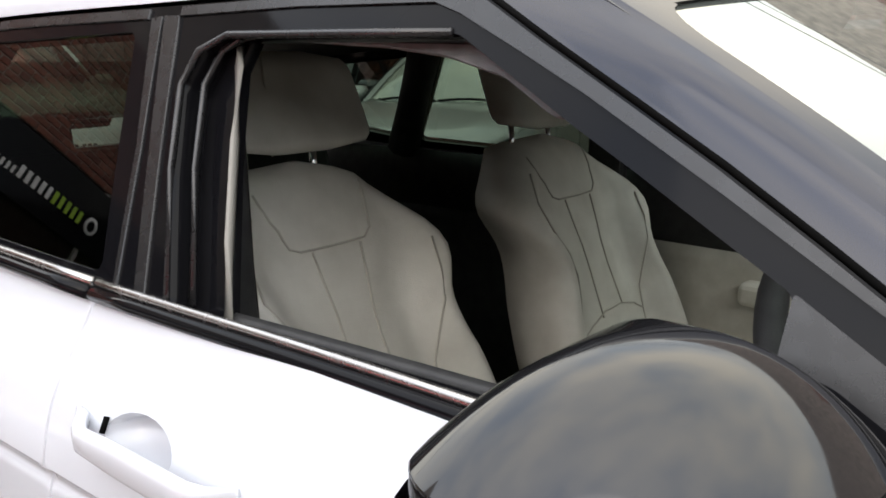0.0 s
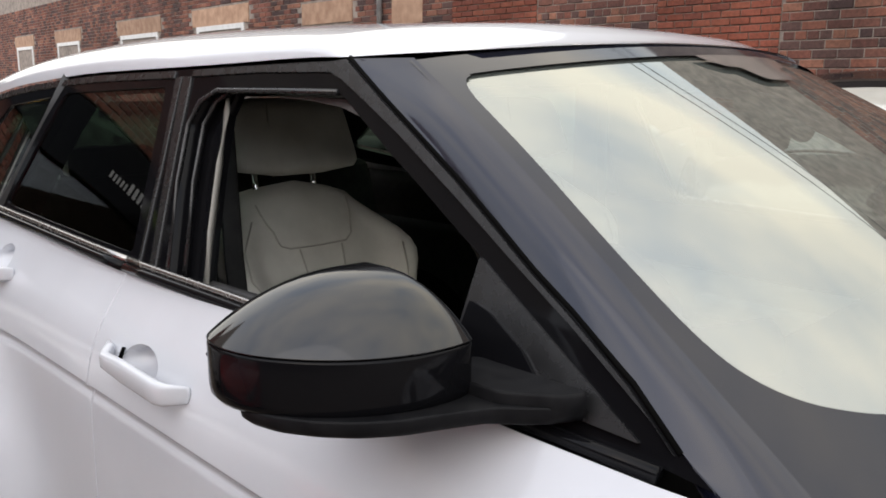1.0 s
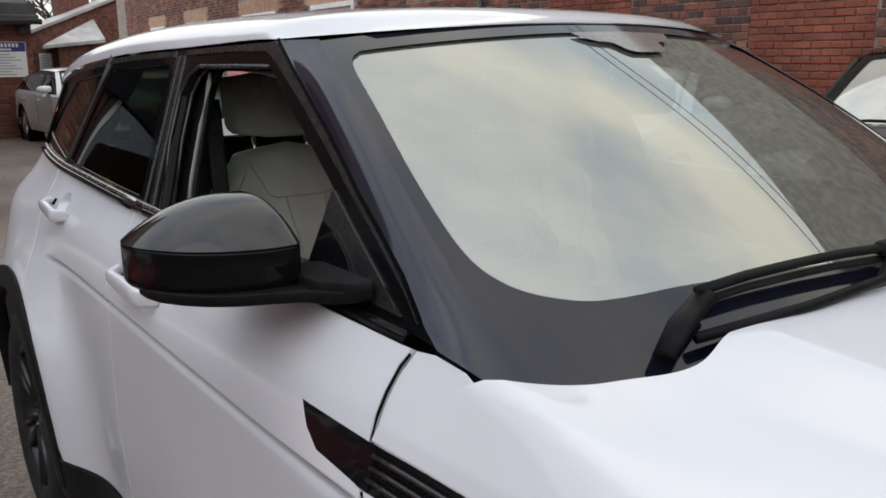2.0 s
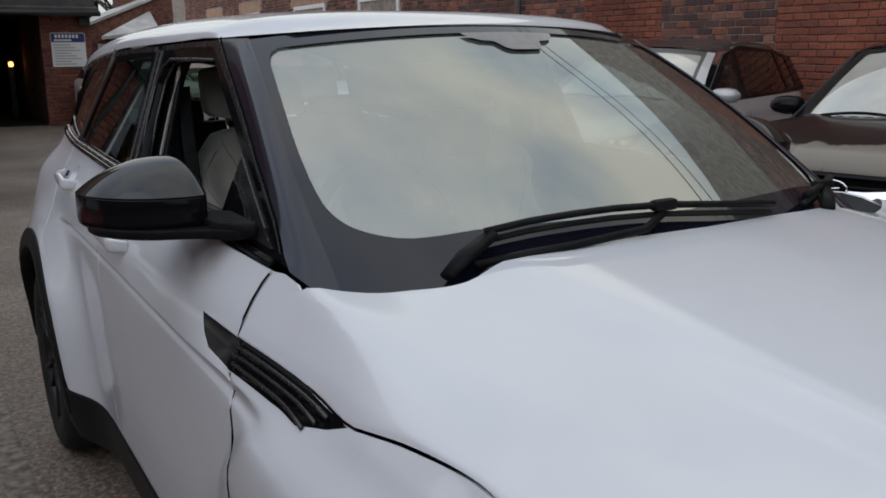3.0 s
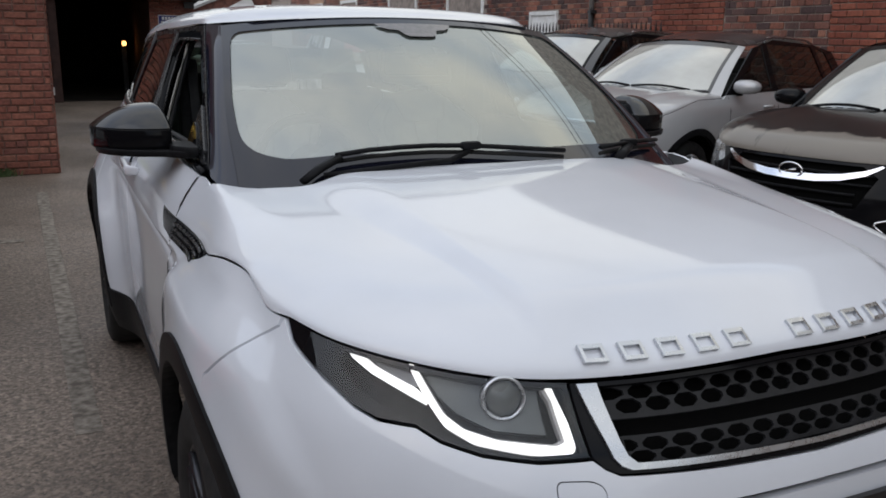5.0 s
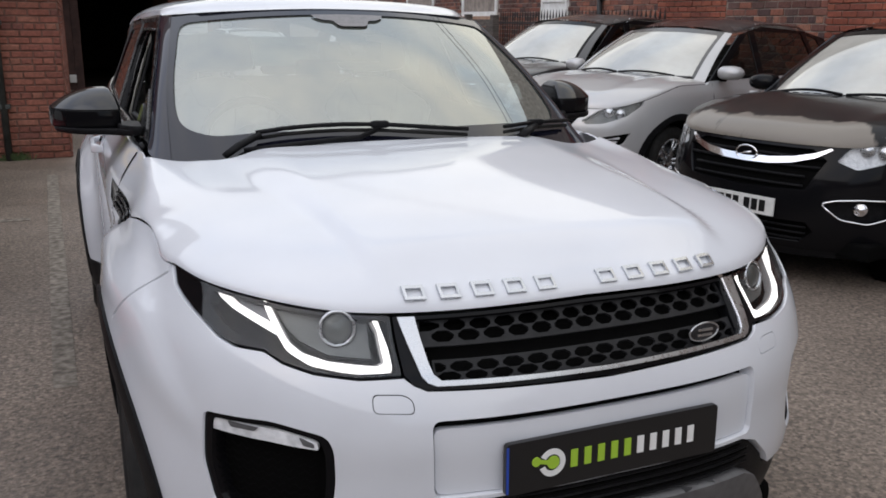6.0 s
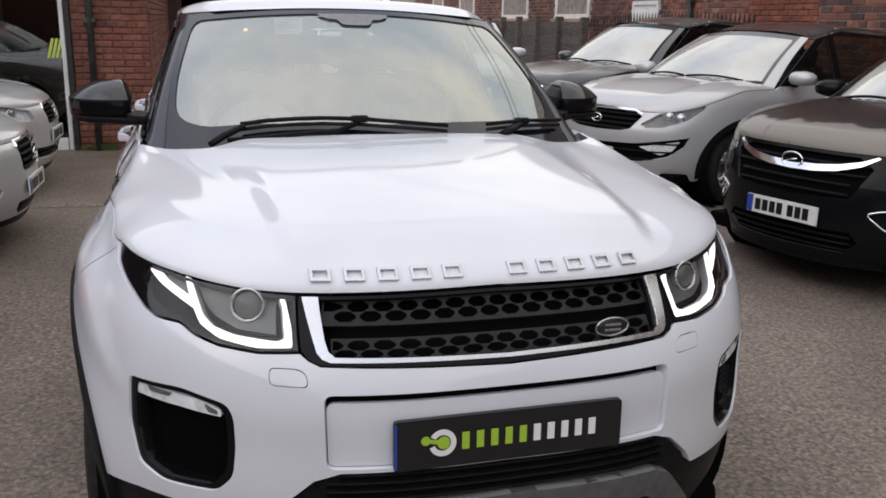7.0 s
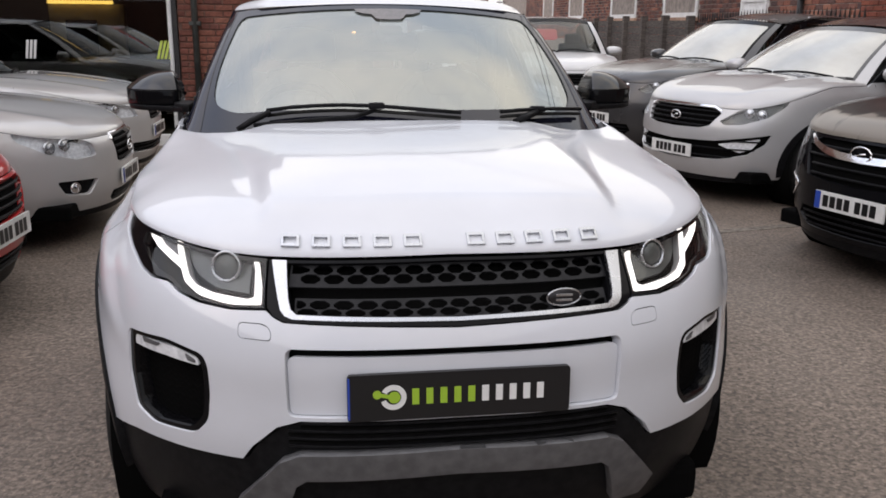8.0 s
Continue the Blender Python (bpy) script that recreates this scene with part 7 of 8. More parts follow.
parked_car("parked_estate", "pale silver estate car beside the showroom glass", f6, PALE, at6, t6,
           rounded([(0.50, 0.66), (0.52, 0.755), (0.80, 0.80), (1.00, 0.80), (0.98, 0.72), (0.80, 0.66)], 0.02),
           [(0.0, 0.775), (0.24, 0.775), (0.29, 0.74), (0.27, 0.61), (0.0, 0.60)],
           [(0.0, 0.40), (0.62, 0.42), (0.64, 0.33), (0.0, 0.30)], None, 0.50,
           chrome=[[(0.0, 0.79), (0.25, 0.79), (0.31, 0.75), (0.295, 0.74), (0.24, 0.777), (0.0, 0.777)]], glass_mat=TINT, lamp_back=FOGLAMP, badge_z=0.69)
# red hatchback next to them
f7 = Form(4.30, 1.78, 1.43, 2.70, 0.90, 0.76, 0.98, -0.98, -0.25, 0.94, sweep=2.4, nose_round=0.93)
at7, t7 = place(f7, (-1.90, 0.62), 86)
parked_car("parked_hatchback", "bright red hatchback with a round grille badge", f7, REDP, at7, t7,
           rounded([(0.50, 0.64), (0.54, 0.74), (0.80, 0.80), (0.98, 0.82), (0.92, 0.72), (0.70, 0.63)], 0.03),
           [(0.0, 0.73), (0.36, 0.72), (0.44, 0.66), (0.38, 0.54), (0.0, 0.52)],
           [(0.0, 0.36), (0.40, 0.36), (0.46, 0.30), (0.36, 0.24), (0.0, 0.24)],
           [rounded([(0.56, 0.42), (0.84, 0.46), (0.80, 0.34), (0.60, 0.29)], 0.03)], 0.47)
# white coupe by the workshop
f8 = Form(4.25, 1.74, 1.40, 2.60, 0.90, 0.76, 0.98, -0.98, -0.20, 0.95, sweep=2.4, nose_round=0.93)
at8, t8 = place(f8, (2.78, 13.35), 4)
parked_car("parked_coupe", "white coupe parked before the workshop pier", f8, WHITEB, at8, t8,
           rounded([(0.50, 0.64), (0.54, 0.74), (0.80, 0.80), (0.98, 0.82), (0.92, 0.72), (0.70, 0.63)], 0.03),
           [(0.0, 0.73), (0.36, 0.72), (0.44, 0.66), (0.38, 0.54), (0.0, 0.52)],
           [(0.0, 0.36), (0.40, 0.36), (0.46, 0.30), (0.36, 0.24), (0.0, 0.24)], None, 0.47, blue=False)


# ---- the yard's walls, openings and fittings ----
def brick_mat(name, stops, per_island, rough=0.85):
    """Fired clay: each brick takes its own colour out of the stops; soot and grain on top."""
    m = principled(name, stops[0], rough, spec=0.3)
    nt = m.node_tree
    b = nt.nodes["Principled BSDF"]
    src = nt.nodes.new("ShaderNodeNewGeometry").outputs["Random Per Island"] if per_island else nt.nodes.new("ShaderNodeObjectInfo").outputs["Random"]
    r = nt.nodes.new("ShaderNodeValToRGB")
    r.color_ramp.interpolation = "CONSTANT"
    while len(r.color_ramp.elements) < len(stops):
        r.color_ramp.elements.new(0.5)
    for i, c in enumerate(stops):
        r.color_ramp.elements[i].position, r.color_ramp.elements[i].color = i / len(stops), (*c, 1)
    nt.links.new(src, r.inputs["Fac"])
    tc = nt.nodes.new("ShaderNodeNewGeometry")
    soot, grain = nt.nodes.new("ShaderNodeTexNoise"), nt.nodes.new("ShaderNodeTexNoise")
    soot.inputs["Scale"].default_value, soot.inputs["Detail"].default_value = 0.9, 6
    grain.inputs["Scale"].default_value, grain.inputs["Detail"].default_value = 28, 5
    mr, mg, mul = nt.nodes.new("ShaderNodeMapRange"), nt.nodes.new("ShaderNodeMapRange"), nt.nodes.new("ShaderNodeMath")
    for n, mm, lo, hi in ((soot, mr, 0.6, 1.15), (grain, mg, 0.72, 1.25)):
        nt.links.new(tc.outputs["Position"], n.inputs["Vector"])
        mm.inputs["From Min"].default_value, mm.inputs["From Max"].default_value = 0.32, 0.68
        mm.inputs["To Min"].default_value, mm.inputs["To Max"].default_value = lo, hi
        nt.links.new(n.outputs["Fac"], mm.inputs["Value"])
    mul.operation = "MULTIPLY"
    nt.links.new(mr.outputs["Result"], mul.inputs[0])
    nt.links.new(mg.outputs["Result"], mul.inputs[1])
    hs = nt.nodes.new("ShaderNodeHueSaturation")
    nt.links.new(mul.outputs["Value"], hs.inputs["Value"])
    nt.links.new(r.outputs["Color"], hs.inputs["Color"])
    nt.links.new(hs.outputs["Color"], b.inputs["Base Color"])
    bp = nt.nodes.new("ShaderNodeBump")
    bp.inputs["Strength"].default_value, bp.inputs["Distance"].default_value = 0.6, 0.006
    nt.links.new(grain.outputs["Fac"], bp.inputs["Height"])
    nt.links.new(bp.outputs["Normal"], b.inputs["Normal"])
    return m


ROUGH_STOPS = [(0.206, 0.08, 0.058), (0.134, 0.06, 0.048), (0.247, 0.098, 0.066), (0.082, 0.049, 0.046), (0.192, 0.084, 0.062), (0.278, 0.126, 0.084), (0.115, 0.064, 0.055)]
SMOOTH_STOPS = [(0.224, 0.066, 0.04), (0.24, 0.072, 0.045), (0.208, 0.06, 0.036), (0.258, 0.082, 0.049), (0.191, 0.06, 0.04)]
PIER_STOPS = [(0.205, 0.074, 0.052), (0.225, 0.086, 0.060), (0.182, 0.067, 0.049), (0.158, 0.062, 0.048), (0.235, 0.098, 0.068)]
BR_ROUGH = brick_mat("rough_brick", ROUGH_STOPS, True)
BR_ROUGH_P = brick_mat("rough_brick_single", ROUGH_STOPS, False)
BR_SMOOTH = brick_mat("pressed_brick", SMOOTH_STOPS, True)
BR_PIER = brick_mat("pier_brick", PIER_STOPS, True)
BR_PIER_P = brick_mat("pier_brick_single", PIER_STOPS, False)
GLASSDARK = glass("dark_window_glass", (0.25, 0.27, 0.27), 1.5)
SHOWGLASS = glass("showroom_glass", (0.62, 0.65, 0.63), 1.9)
IRON = noise_into(principled("black_iron", (0.012, 0.012, 0.013), 0.55), 20, (0.009, 0.009, 0.01), (0.022, 0.02, 0.019))
PIPEGREY = noise_into(principled("grey_pipe", (0.25, 0.25, 0.25), 0.5), 8, (0.20, 0.20, 0.20), (0.30, 0.29, 0.28))
LINEPAINT = noise_into(principled("worn_line_paint", (0.273, 0.252, 0.217), 0.85), 22, (0.090, 0.073, 0.058), (0.257, 0.226, 0.189), detail=10, pos=(0.36, 0.66))
WARMLAMP = principled("warm_lamp", (0.9, 0.7, 0.4), 0.4, emit=(1.0, 0.46, 0.12), strength=5.0)
STRIP = principled("strip_light", (0.9, 0.8, 0.5), 0.4, emit=(1.0, 0.60, 0.12), strength=3.2)
HIVIS = principled("lime_film", (0.52, 0.62, 0.10), 0.35)
CREAM = noise_into(principled("cream_board", (0.42, 0.33, 0.20), 0.7), 4, (0.36, 0.28, 0.17), (0.46, 0.37, 0.23))
NAVY = principled("navy_print", (0.015, 0.025, 0.16), 0.45)
GREYINK = principled("grey_print", (0.28, 0.28, 0.30), 0.5)


def brick_rows(u0, u1, z0, z1, course, length, seed, headers=4):
    """Centres and sizes of the bricks of one face, in running bond with a header course now and then."""
    rng, out = random.Random(seed), []
    for k in range(int((z1 - z0) / course)):
        L = length / 2 if headers and k % (headers + 1) == headers else length
        u = u0 - (L * 0.5 if k % 2 else 0.0) - rng.random() * 0.02
        while u < u1:
            a, b = max(u, u0), min(u + L, u1)
            if b - a > 0.05:
                out.append(((a + b) / 2, z0 + (k + 0.5) * course, b - a - 0.014, course - 0.014, rng.random()))
            u += L
    return out


def brick_vf(w, h, d=0.012, c=0.006):
    """A brick's face, proud of the mortar, with chamfered edges: u, v and depth."""
    a, b = w / 2, h / 2
    V = [(-a, -b, 0), (a, -b, 0), (a, b, 0), (-a, b, 0), (-a, -b, d - c), (a, -b, d - c), (a, b, d - c), (-a, b, d - c), (c - a, c - b, d), (a - c, c - b, d), (a - c, b - c, d), (c - a, b - c, d)]
    F = [(8, 9, 10, 11)]
    for k in range(4):
        j = (k + 1) % 4
        F += [(k, j, 4 + j, 4 + k), (4 + k, 4 + j, 8 + j, 8 + k)]
    return V, F


def brick_stuff(name, rows, fmap, mat, parent, label):
    """Many bricks of one wall as one mesh. fmap: (u, z, depth) to a place."""
    V, F = [], []
    for u, z, w, h, q in rows:
        vs, fs = brick_vf(w, h, 0.008 + 0.008 * q)
        o = len(V)
        V += [fmap(u + a, z + b, d) for a, b, d in vs]
        F += [tuple(o + i for i in f) for f in fs]
    ob = mesh(name, V, F, mat, parent, label, flat=True)
    ob["kind"] = "stuff"
    return ob


# the long wall: pressed red bays between rough ones, cut round its openings
OPENINGS = [(12.86, 14.05, 0.0, 2.04), (12.3, 14.2, 2.68, 3.1)]
WINDOWS = [(16.9, 19.6), (22.3, 25.4), (29.7, 32.4), (36.0, 38.6)]
for a, b in WINDOWS:
    OPENINGS += [(a, b, 1.73, 2.88), (a - 0.25, b + 0.25, 2.88, 3.3)]


def clear_of(r):
    u, z, w, h, q = r
    return not any(u + w / 2 > a and u - w / 2 < b and z + h / 2 > c and z - h / 2 < d for a, b, c, d in OPENINGS)


on_wall = lambda u, z, d: wall_pt(u, z, d + 0.002)
ROUGH_BAYS, SMOOTH_BAYS = [(-3.0, 3.5), (5.2, 7.35), (9.3, 44.0)], [(3.5, 5.2), (7.35, 9.3)]
singles = []
for n, (a, b) in enumerate(ROUGH_BAYS):
    rows = [r for r in brick_rows(a, b, 0.9, 4.4, 0.102, 0.285, 11 + n, 3) if clear_of(r)]
    near = [r for r in rows if 5.2 <= r[0] <= 7.35 and 1.5 < r[1] < 3.5]
    singles += near
    rest = [r for r in rows if r not in near]
    brick_stuff("brickwork", rest, on_wall, BR_ROUGH, wall_east, "rough dark and orange bricks")
for n, (a, b) in enumerate(SMOOTH_BAYS):
    rows = brick_rows(a, b, 0.9, 4.4, 0.088, 0.262, 31 + n, 0)
    brick_stuff("brickwork", rows, lambda u, z, d: wall_pt(u, z, d + 0.012), BR_SMOOTH, wall_east, "smooth pressed red bricks")

# the white door and its lintel
door = slab("door_1", 12.90, 14.01, 0.05, 2.02, -0.04, 0.03, DOORWHITE, label="plain white door in the brick wall", kind="structure")
door["category"] = "door"
for y0, y1, z0, z1 in ((12.80, 12.90, 0, 2.10), (14.01, 14.11, 0, 2.10), (12.90, 14.01, 2.02, 2.10)):
    slab("door_frame", y0, y1, z0, z1, -0.02, 0.06, DOORWHITE, door)
slab("door_panel", 13.02, 13.89, 1.15, 1.88, 0.03, 0.045, DOORWHITE, door)
slab("lintel", 12.3, 14.2, 2.68, 3.1, -0.02, 0.02, STONE, wall_east, "sandstone lintel")
slab("lintel", 10.1, 11.0, 2.55, 3.0, -0.02, 0.018, STONE, wall_east, "sandstone block")
for i, (a, b) in enumerate(WINDOWS):
    w = slab("window_%d" % (i + 1), a, b, 1.73, 2.88, -0.3, -0.10, ROOM_SHADE, label="white-framed window with white security bars in the brick wall", kind="structure")
    w["category"] = "window"
    for y0, y1, z0, z1 in ((a, a + 0.14, 1.73, 2.88), (b - 0.14, b, 1.73, 2.88), (a + 0.14, b - 0.14, 1.73, 1.85), (a + 0.14, b - 0.14, 2.76, 2.88)):
        slab("window_frame", y0, y1, z0, z1, -0.06, 0.03, DOORWHITE, w)
    slab("pane", a + 0.14, b - 0.14, 1.85, 2.76, -0.09, -0.08, GLASSDARK, w)
    for k in range(9):
        y = a + 0.14 + (b - a - 0.28) * (k + 0.5) / 9
        slab("bar", y - 0.035, y + 0.035, 1.85, 2.76, -0.055, -0.01, DOORWHITE, w)
    slab("lintel", a - 0.25, b + 0.25, 2.88, 3.3, -0.02, 0.022, STONE, wall_east, "sandstone lintel")
    slab("window_sill", a - 0.12, b + 0.12, 1.64, 1.73, 0.0, 0.10, STONE, w)

# drainpipe
dp = thing("drainpipe", "pale grey drainpipe with a dark lower length on the brick wall", "pipe")
tube("upper_pipe", [wall_pt(11.3, 2.05, 0.08), wall_pt(11.3, 4.6, 0.08)], 0.05, PIPEGREY, dp)
tube("lower_pipe", [wall_pt(11.3, 0.0, 0.08), wall_pt(11.3, 2.06, 0.08)], 0.055, IRON, dp)
for z in (1.2, 2.05, 3.3):
    slab("bracket", 11.22, 11.38, z - 0.03, z + 0.03, 0.0, 0.12, IRON, dp)

# spiked iron railings
rail = thing("railings", "black spiked iron railings before the brick wall", "railings")
for z in (0.35, 1.55):
    slab("rail", 8.2, 15.4, z, z + 0.04, 0.50, 0.54, IRON, rail)
y = 8.25
while y < 15.4:
    x0, y0, _ = wall_pt(y, 0, 0.52)
    lathe("bar", [(0.0, 0.0), (0.012, 0.0), (0.012, 1.66), (0.022, 1.70), (0.0, 1.86)], IRON, rail, (x0, y0, 0), n=6, axis="z")
    y += 0.145

# weathered timber fence
fen = thing("timber_fence", "weathered grey timber fence with horizontal boards and posts", "fence")
rng = random.Random(5)
FENCE_TOP = 1.67
y = 14.9
while y < 27.2:
    slab("post", y - 0.09, y + 0.09, 0.0, FENCE_TOP + 0.05 + rng.uniform(-0.02, 0.05), 0.78, 0.94, TIMBER, fen)
    z = 0.06
    while z < FENCE_TOP - 0.12 and y < 25.5:
        h = 0.165
        slab("board", y + 0.09 - 0.08, y + 1.89, z, z + h, 0.80 + rng.uniform(-0.012, 0.012), 0.835, TIMBER, fen)
        z += h + 0.012
    y += 1.8

# overhead wires from the wall to the showroom pier
for k, dx in enumerate((0.0, 0.45)):
    pts = []
    for i in range(25):
        s = i / 24
        pts.append((7.3 - 8.6 * s + dx * (1 - s), -6.0 + 23.0 * s, 6.4 - 1.6 * s - 2.0 * s * (1 - s)))
    wire = tagged(tube("overhead_wire", pts, 0.012, RUBBER, n=6), "black overhead cable slung across the yard", "cable", "overhead cables")

# ---- showroom front ----
show = thing("showroom_window", "tall showroom window with white frame and dark interior", "window")
plainbox = lambda name, x0, x1, y0, y1, z0, z1, mat, parent, label="": box(name, (x1 - x0, y1 - y0, z1 - z0), ((x0 + x1) / 2, (y0 + y1) / 2, (z0 + z1) / 2), mat, parent, label, bevel=0.006)
FR = FY + 0.06
for x in (-2.03, -4.6, -7.2, -9.8):
    plainbox("mullion", x - 0.024, x + 0.024, FR - 0.05, FR + 0.05, 0.0, 3.0, DOORWHITE, show)
plainbox("sill", -12, -2.07, FR - 0.05, FR + 0.05, 0.0, 0.14, DOORWHITE, show)
plainbox("dark_jamb", -1.995, -1.935, FR - 0.10, FR + 0.06, 0.0, 3.0, IRON, show)
for x0, x1 in ((-4.565, -2.065), (-7.165, -4.635), (-9.765, -7.235), (-12, -9.835)):
    plainbox("pane", x0, x1, FR - 0.008, FR + 0.008, 0.14, 3.0, SHOWGLASS, show)
show["kind"] = "structure"
# lettered fascia: plain shapes only
fas = thing("fascia_sign", "black fascia sign with pale lettering over the showroom glass", "sign")
plainbox("board", -5.6, -1.2, FY - 0.12, FY - 0.03, 2.30, 2.95, BLACK, fas)
x = -4.35
rng = random.Random(8)
for k in range(15):
    w = 0.075 if k < 10 else 0.045
    plainbox("bar", x, x + w * 0.72, FY - 0.135, FY - 0.121, 2.50, 2.50 + (0.13 if k < 10 else 0.08), GREEN if k < 5 else OFFWHITE, fas)
    x += w + 0.022
lathe("disc", [(0.06, 0.0), (0.095, 0.0), (0.095, 0.015), (0.06, 0.015)], OFFWHITE, fas, (-4.52, FY - 0.137, 2.565), n=24, axis="y")
for i, (x, m) in enumerate(((-2.19, HIVIS), (-2.05, HIVIS), (-3.72, OFFWHITE))):
    st = tagged(new("window_sticker"), "striped lime-green and white sticker on the showroom glass" if m is HIVIS else "striped white sticker on the showroom glass", "sticker", "window stickers")
    for k in range(3 if i != 1 else 2):
        c = (x + k * 0.045, 1.18)
        V = [(c[0] - 0.028 + (0.06 if i < 2 else 0.03) * (v > 0), FY + 0.044, c[1] + v) for v in (-0.11, 0.11)]
        V = [V[0], (V[0][0] + 0.03, V[0][1], V[0][2]), (V[1][0] + 0.03, V[1][1], V[1][2]), V[1]]
        V += [(a, b - 0.003, d) for a, b, d in V]
        mesh("stripe", V, [(0, 1, 2, 3), (4, 7, 6, 5), (0, 4, 5, 1), (1, 5, 6, 2), (2, 6, 7, 3), (3, 7, 4, 0)], m, st, flat=True)
# a lit hatch at the back of the showroom
hatch = thing("office_hatch", "cream panelled hatch lit by a warm strip light", "counter")
plainbox("panel", -5.0, -3.7, 12.9, 13.1, 0.0, 1.80, CREAM, hatch)
plainbox("opening", -4.72, -4.18, 12.86, 12.9, 0.9, 1.52, VOID, hatch)
plainbox("ledge", -5.05, -3.65, 12.80, 12.9, 0.82, 0.88, CREAM, hatch)
strip = tagged(tube("strip_light", [(-4.98, 12.82, 1.83), (-3.86, 12.82, 1.83)], 0.032, STRIP, n=10), "warm yellow strip light over the office hatch", "light")
# added car, standing in for dark car shapes mirrored in the glass
f9 = Form(4.70, 1.86, 1.47, 2.78, 0.92, 0.76, 0.98, -1.0, -0.2, 0.95, sweep=2.5, nose_round=0.93)
at9, t9 = place(f9, (-2.35, 9.5), 78)
parked_car("showroom_car", "dark grey saloon added inside the showroom for the car shapes in its glass", f9, GRAPHITE, at9, t9,
           rounded([(0.52, 0.62), (0.54, 0.70), (0.80, 0.77), (1.00, 0.80), (0.98, 0.74), (0.80, 0.65)], 0.02),
           [(0.0, 0.73), (0.30, 0.72), (0.36, 0.66), (0.30, 0.54), (0.0, 0.52)], None, None, 0.45, blue=False, glass_mat=TINT)
# downpipe on the pier
PIPEGREY = noise_into(principled("faded_pipe_paint", (0.035, 0.038, 0.036), 0.6), 8, (0.025, 0.028, 0.026), (0.05, 0.054, 0.05))
JAMBWOOD = noise_into(principled("brown_stained_timber", (0.05, 0.024, 0.02), 0.7), 5, (0.035, 0.016, 0.014), (0.07, 0.034, 0.028))
dn = thing("downpipe", "dark painted downpipe on the showroom pier", "pipe")
tube("pipe", [(-1.72, FY - 0.07, 0.0), (-1.72, FY - 0.07, 4.5)], 0.038, PIPEGREY, dn)
for z in (0.6, 1.5, 2.4):
    plainbox("bracket", -1.79, -1.65, FY - 0.10, FY - 0.0, z - 0.025, z + 0.025, PIPEGREY, dn)
jamb = thing("door_jamb", "dark brown timber jamb at the workshop entrance", "jamb")
plainbox("board", -1.07, -0.93, GY - 0.30, GY - 0.18, 0.0, 3.2, JAMBWOOD, jamb)
plainbox("board", -0.925, -0.76, GY - 0.22, GY - 0.10, 0.0, 3.2, JAMBWOOD, jamb)
plainbox("junction_box", -1.06, -0.92, GY - 0.36, GY - 0.302, 0.17, 0.34, WHITEB, jamb)
# weeds along the pier's foot
rng = random.Random(21)
WEED = noise_into(principled("weed_leaf", (0.05, 0.09, 0.03), 0.7), 40, (0.035, 0.06, 0.02), (0.08, 0.12, 0.04))
V, F = [], []
for k in range(110):
    x, y, a, h = rng.gauss(-1.70, 0.10), FY - rng.uniform(0.02, 0.09), rng.uniform(0, 6.28), rng.uniform(0.03, 0.11)
    dx, dy, w = math.cos(a) * h * 0.6, -abs(math.sin(a)) * h * 0.6, 0.006
    o = len(V)
    V += [(x - w, y, 0.0), (x + w, y, 0.0), (x + dx * 0.5 + w, y + dy * 0.5, h * 0.8), (x + dx, y + dy, h), (x + dx * 0.5 - w, y + dy * 0.5, h * 0.8)]
    F += [(o, o + 1, o + 2, o + 4), (o + 2, o + 3, o + 4)]
tagged(mesh("weeds", V, F, WEED, flat=True), "small green weeds along the foot of the brick pier", "weeds", kind="stuff")

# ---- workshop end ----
# dark sheet laid over the ground for the shade inside the workshop
floor_in = plain_block("floor", -1.08, 1.15, GY + 0.1, GY + 9, 0.0, 0.006, ROOM_SHADE, "near-black sheet on the workshop floor, shade put into its colour", "floor", "structure")
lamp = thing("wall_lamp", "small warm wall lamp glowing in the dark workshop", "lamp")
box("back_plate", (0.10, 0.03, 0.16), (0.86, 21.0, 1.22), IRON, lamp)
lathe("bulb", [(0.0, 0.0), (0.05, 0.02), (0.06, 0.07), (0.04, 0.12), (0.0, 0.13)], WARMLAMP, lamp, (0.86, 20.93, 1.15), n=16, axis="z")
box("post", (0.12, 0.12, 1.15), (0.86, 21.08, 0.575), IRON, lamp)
plain_block("wall_inner", -1.5, -1.08, GY, GY + 9.2, 0, 3.0, ROOM_SHADE, "dark side wall of the workshop", "wall", "structure")

V = [(-1.3, GY - 0.35, 2.28), (2.24, GY - 0.35, 2.28), (1.25, GY + 3.6, 4.7), (-1.3, GY + 3.6, 4.7), (2.24, GY + 9.2, 2.28), (1.25, GY + 6, 4.7), (-1.3, GY + 9.2, 2.28), (-1.3, GY + 6, 4.7)]
V += [(a, b, c + 0.10) for a, b, c in V]
F = [(0, 1, 2, 3), (1, 4, 5, 2), (4, 6, 7, 5), (2, 5, 7, 3)]
F = [tuple(reversed(f)) for f in F] + [tuple(8 + i for i in f) for f in F] + [(0, 8, 9, 1), (1, 9, 12, 4), (4, 12, 14, 6)]
slope = mesh("slates", V, F, SLATE, work_roof, "grey slate slopes", flat=True)
gut = tube("gutter", [(-1.08, GY - 0.40, 2.27), (2.28, GY - 0.40, 2.27)], 0.055, IRON, work_roof, "black gutter")
fl = thing("floodlight", "small black floodlight over the notice board", "light")
box("housing", (0.22, 0.10, 0.15), (2.0, GY - 0.12, 2.12), IRON, fl, rot=(0.4, 0, 0))
box("arm", (0.04, 0.14, 0.04), (2.0, GY - 0.06, 2.16), IRON, fl)


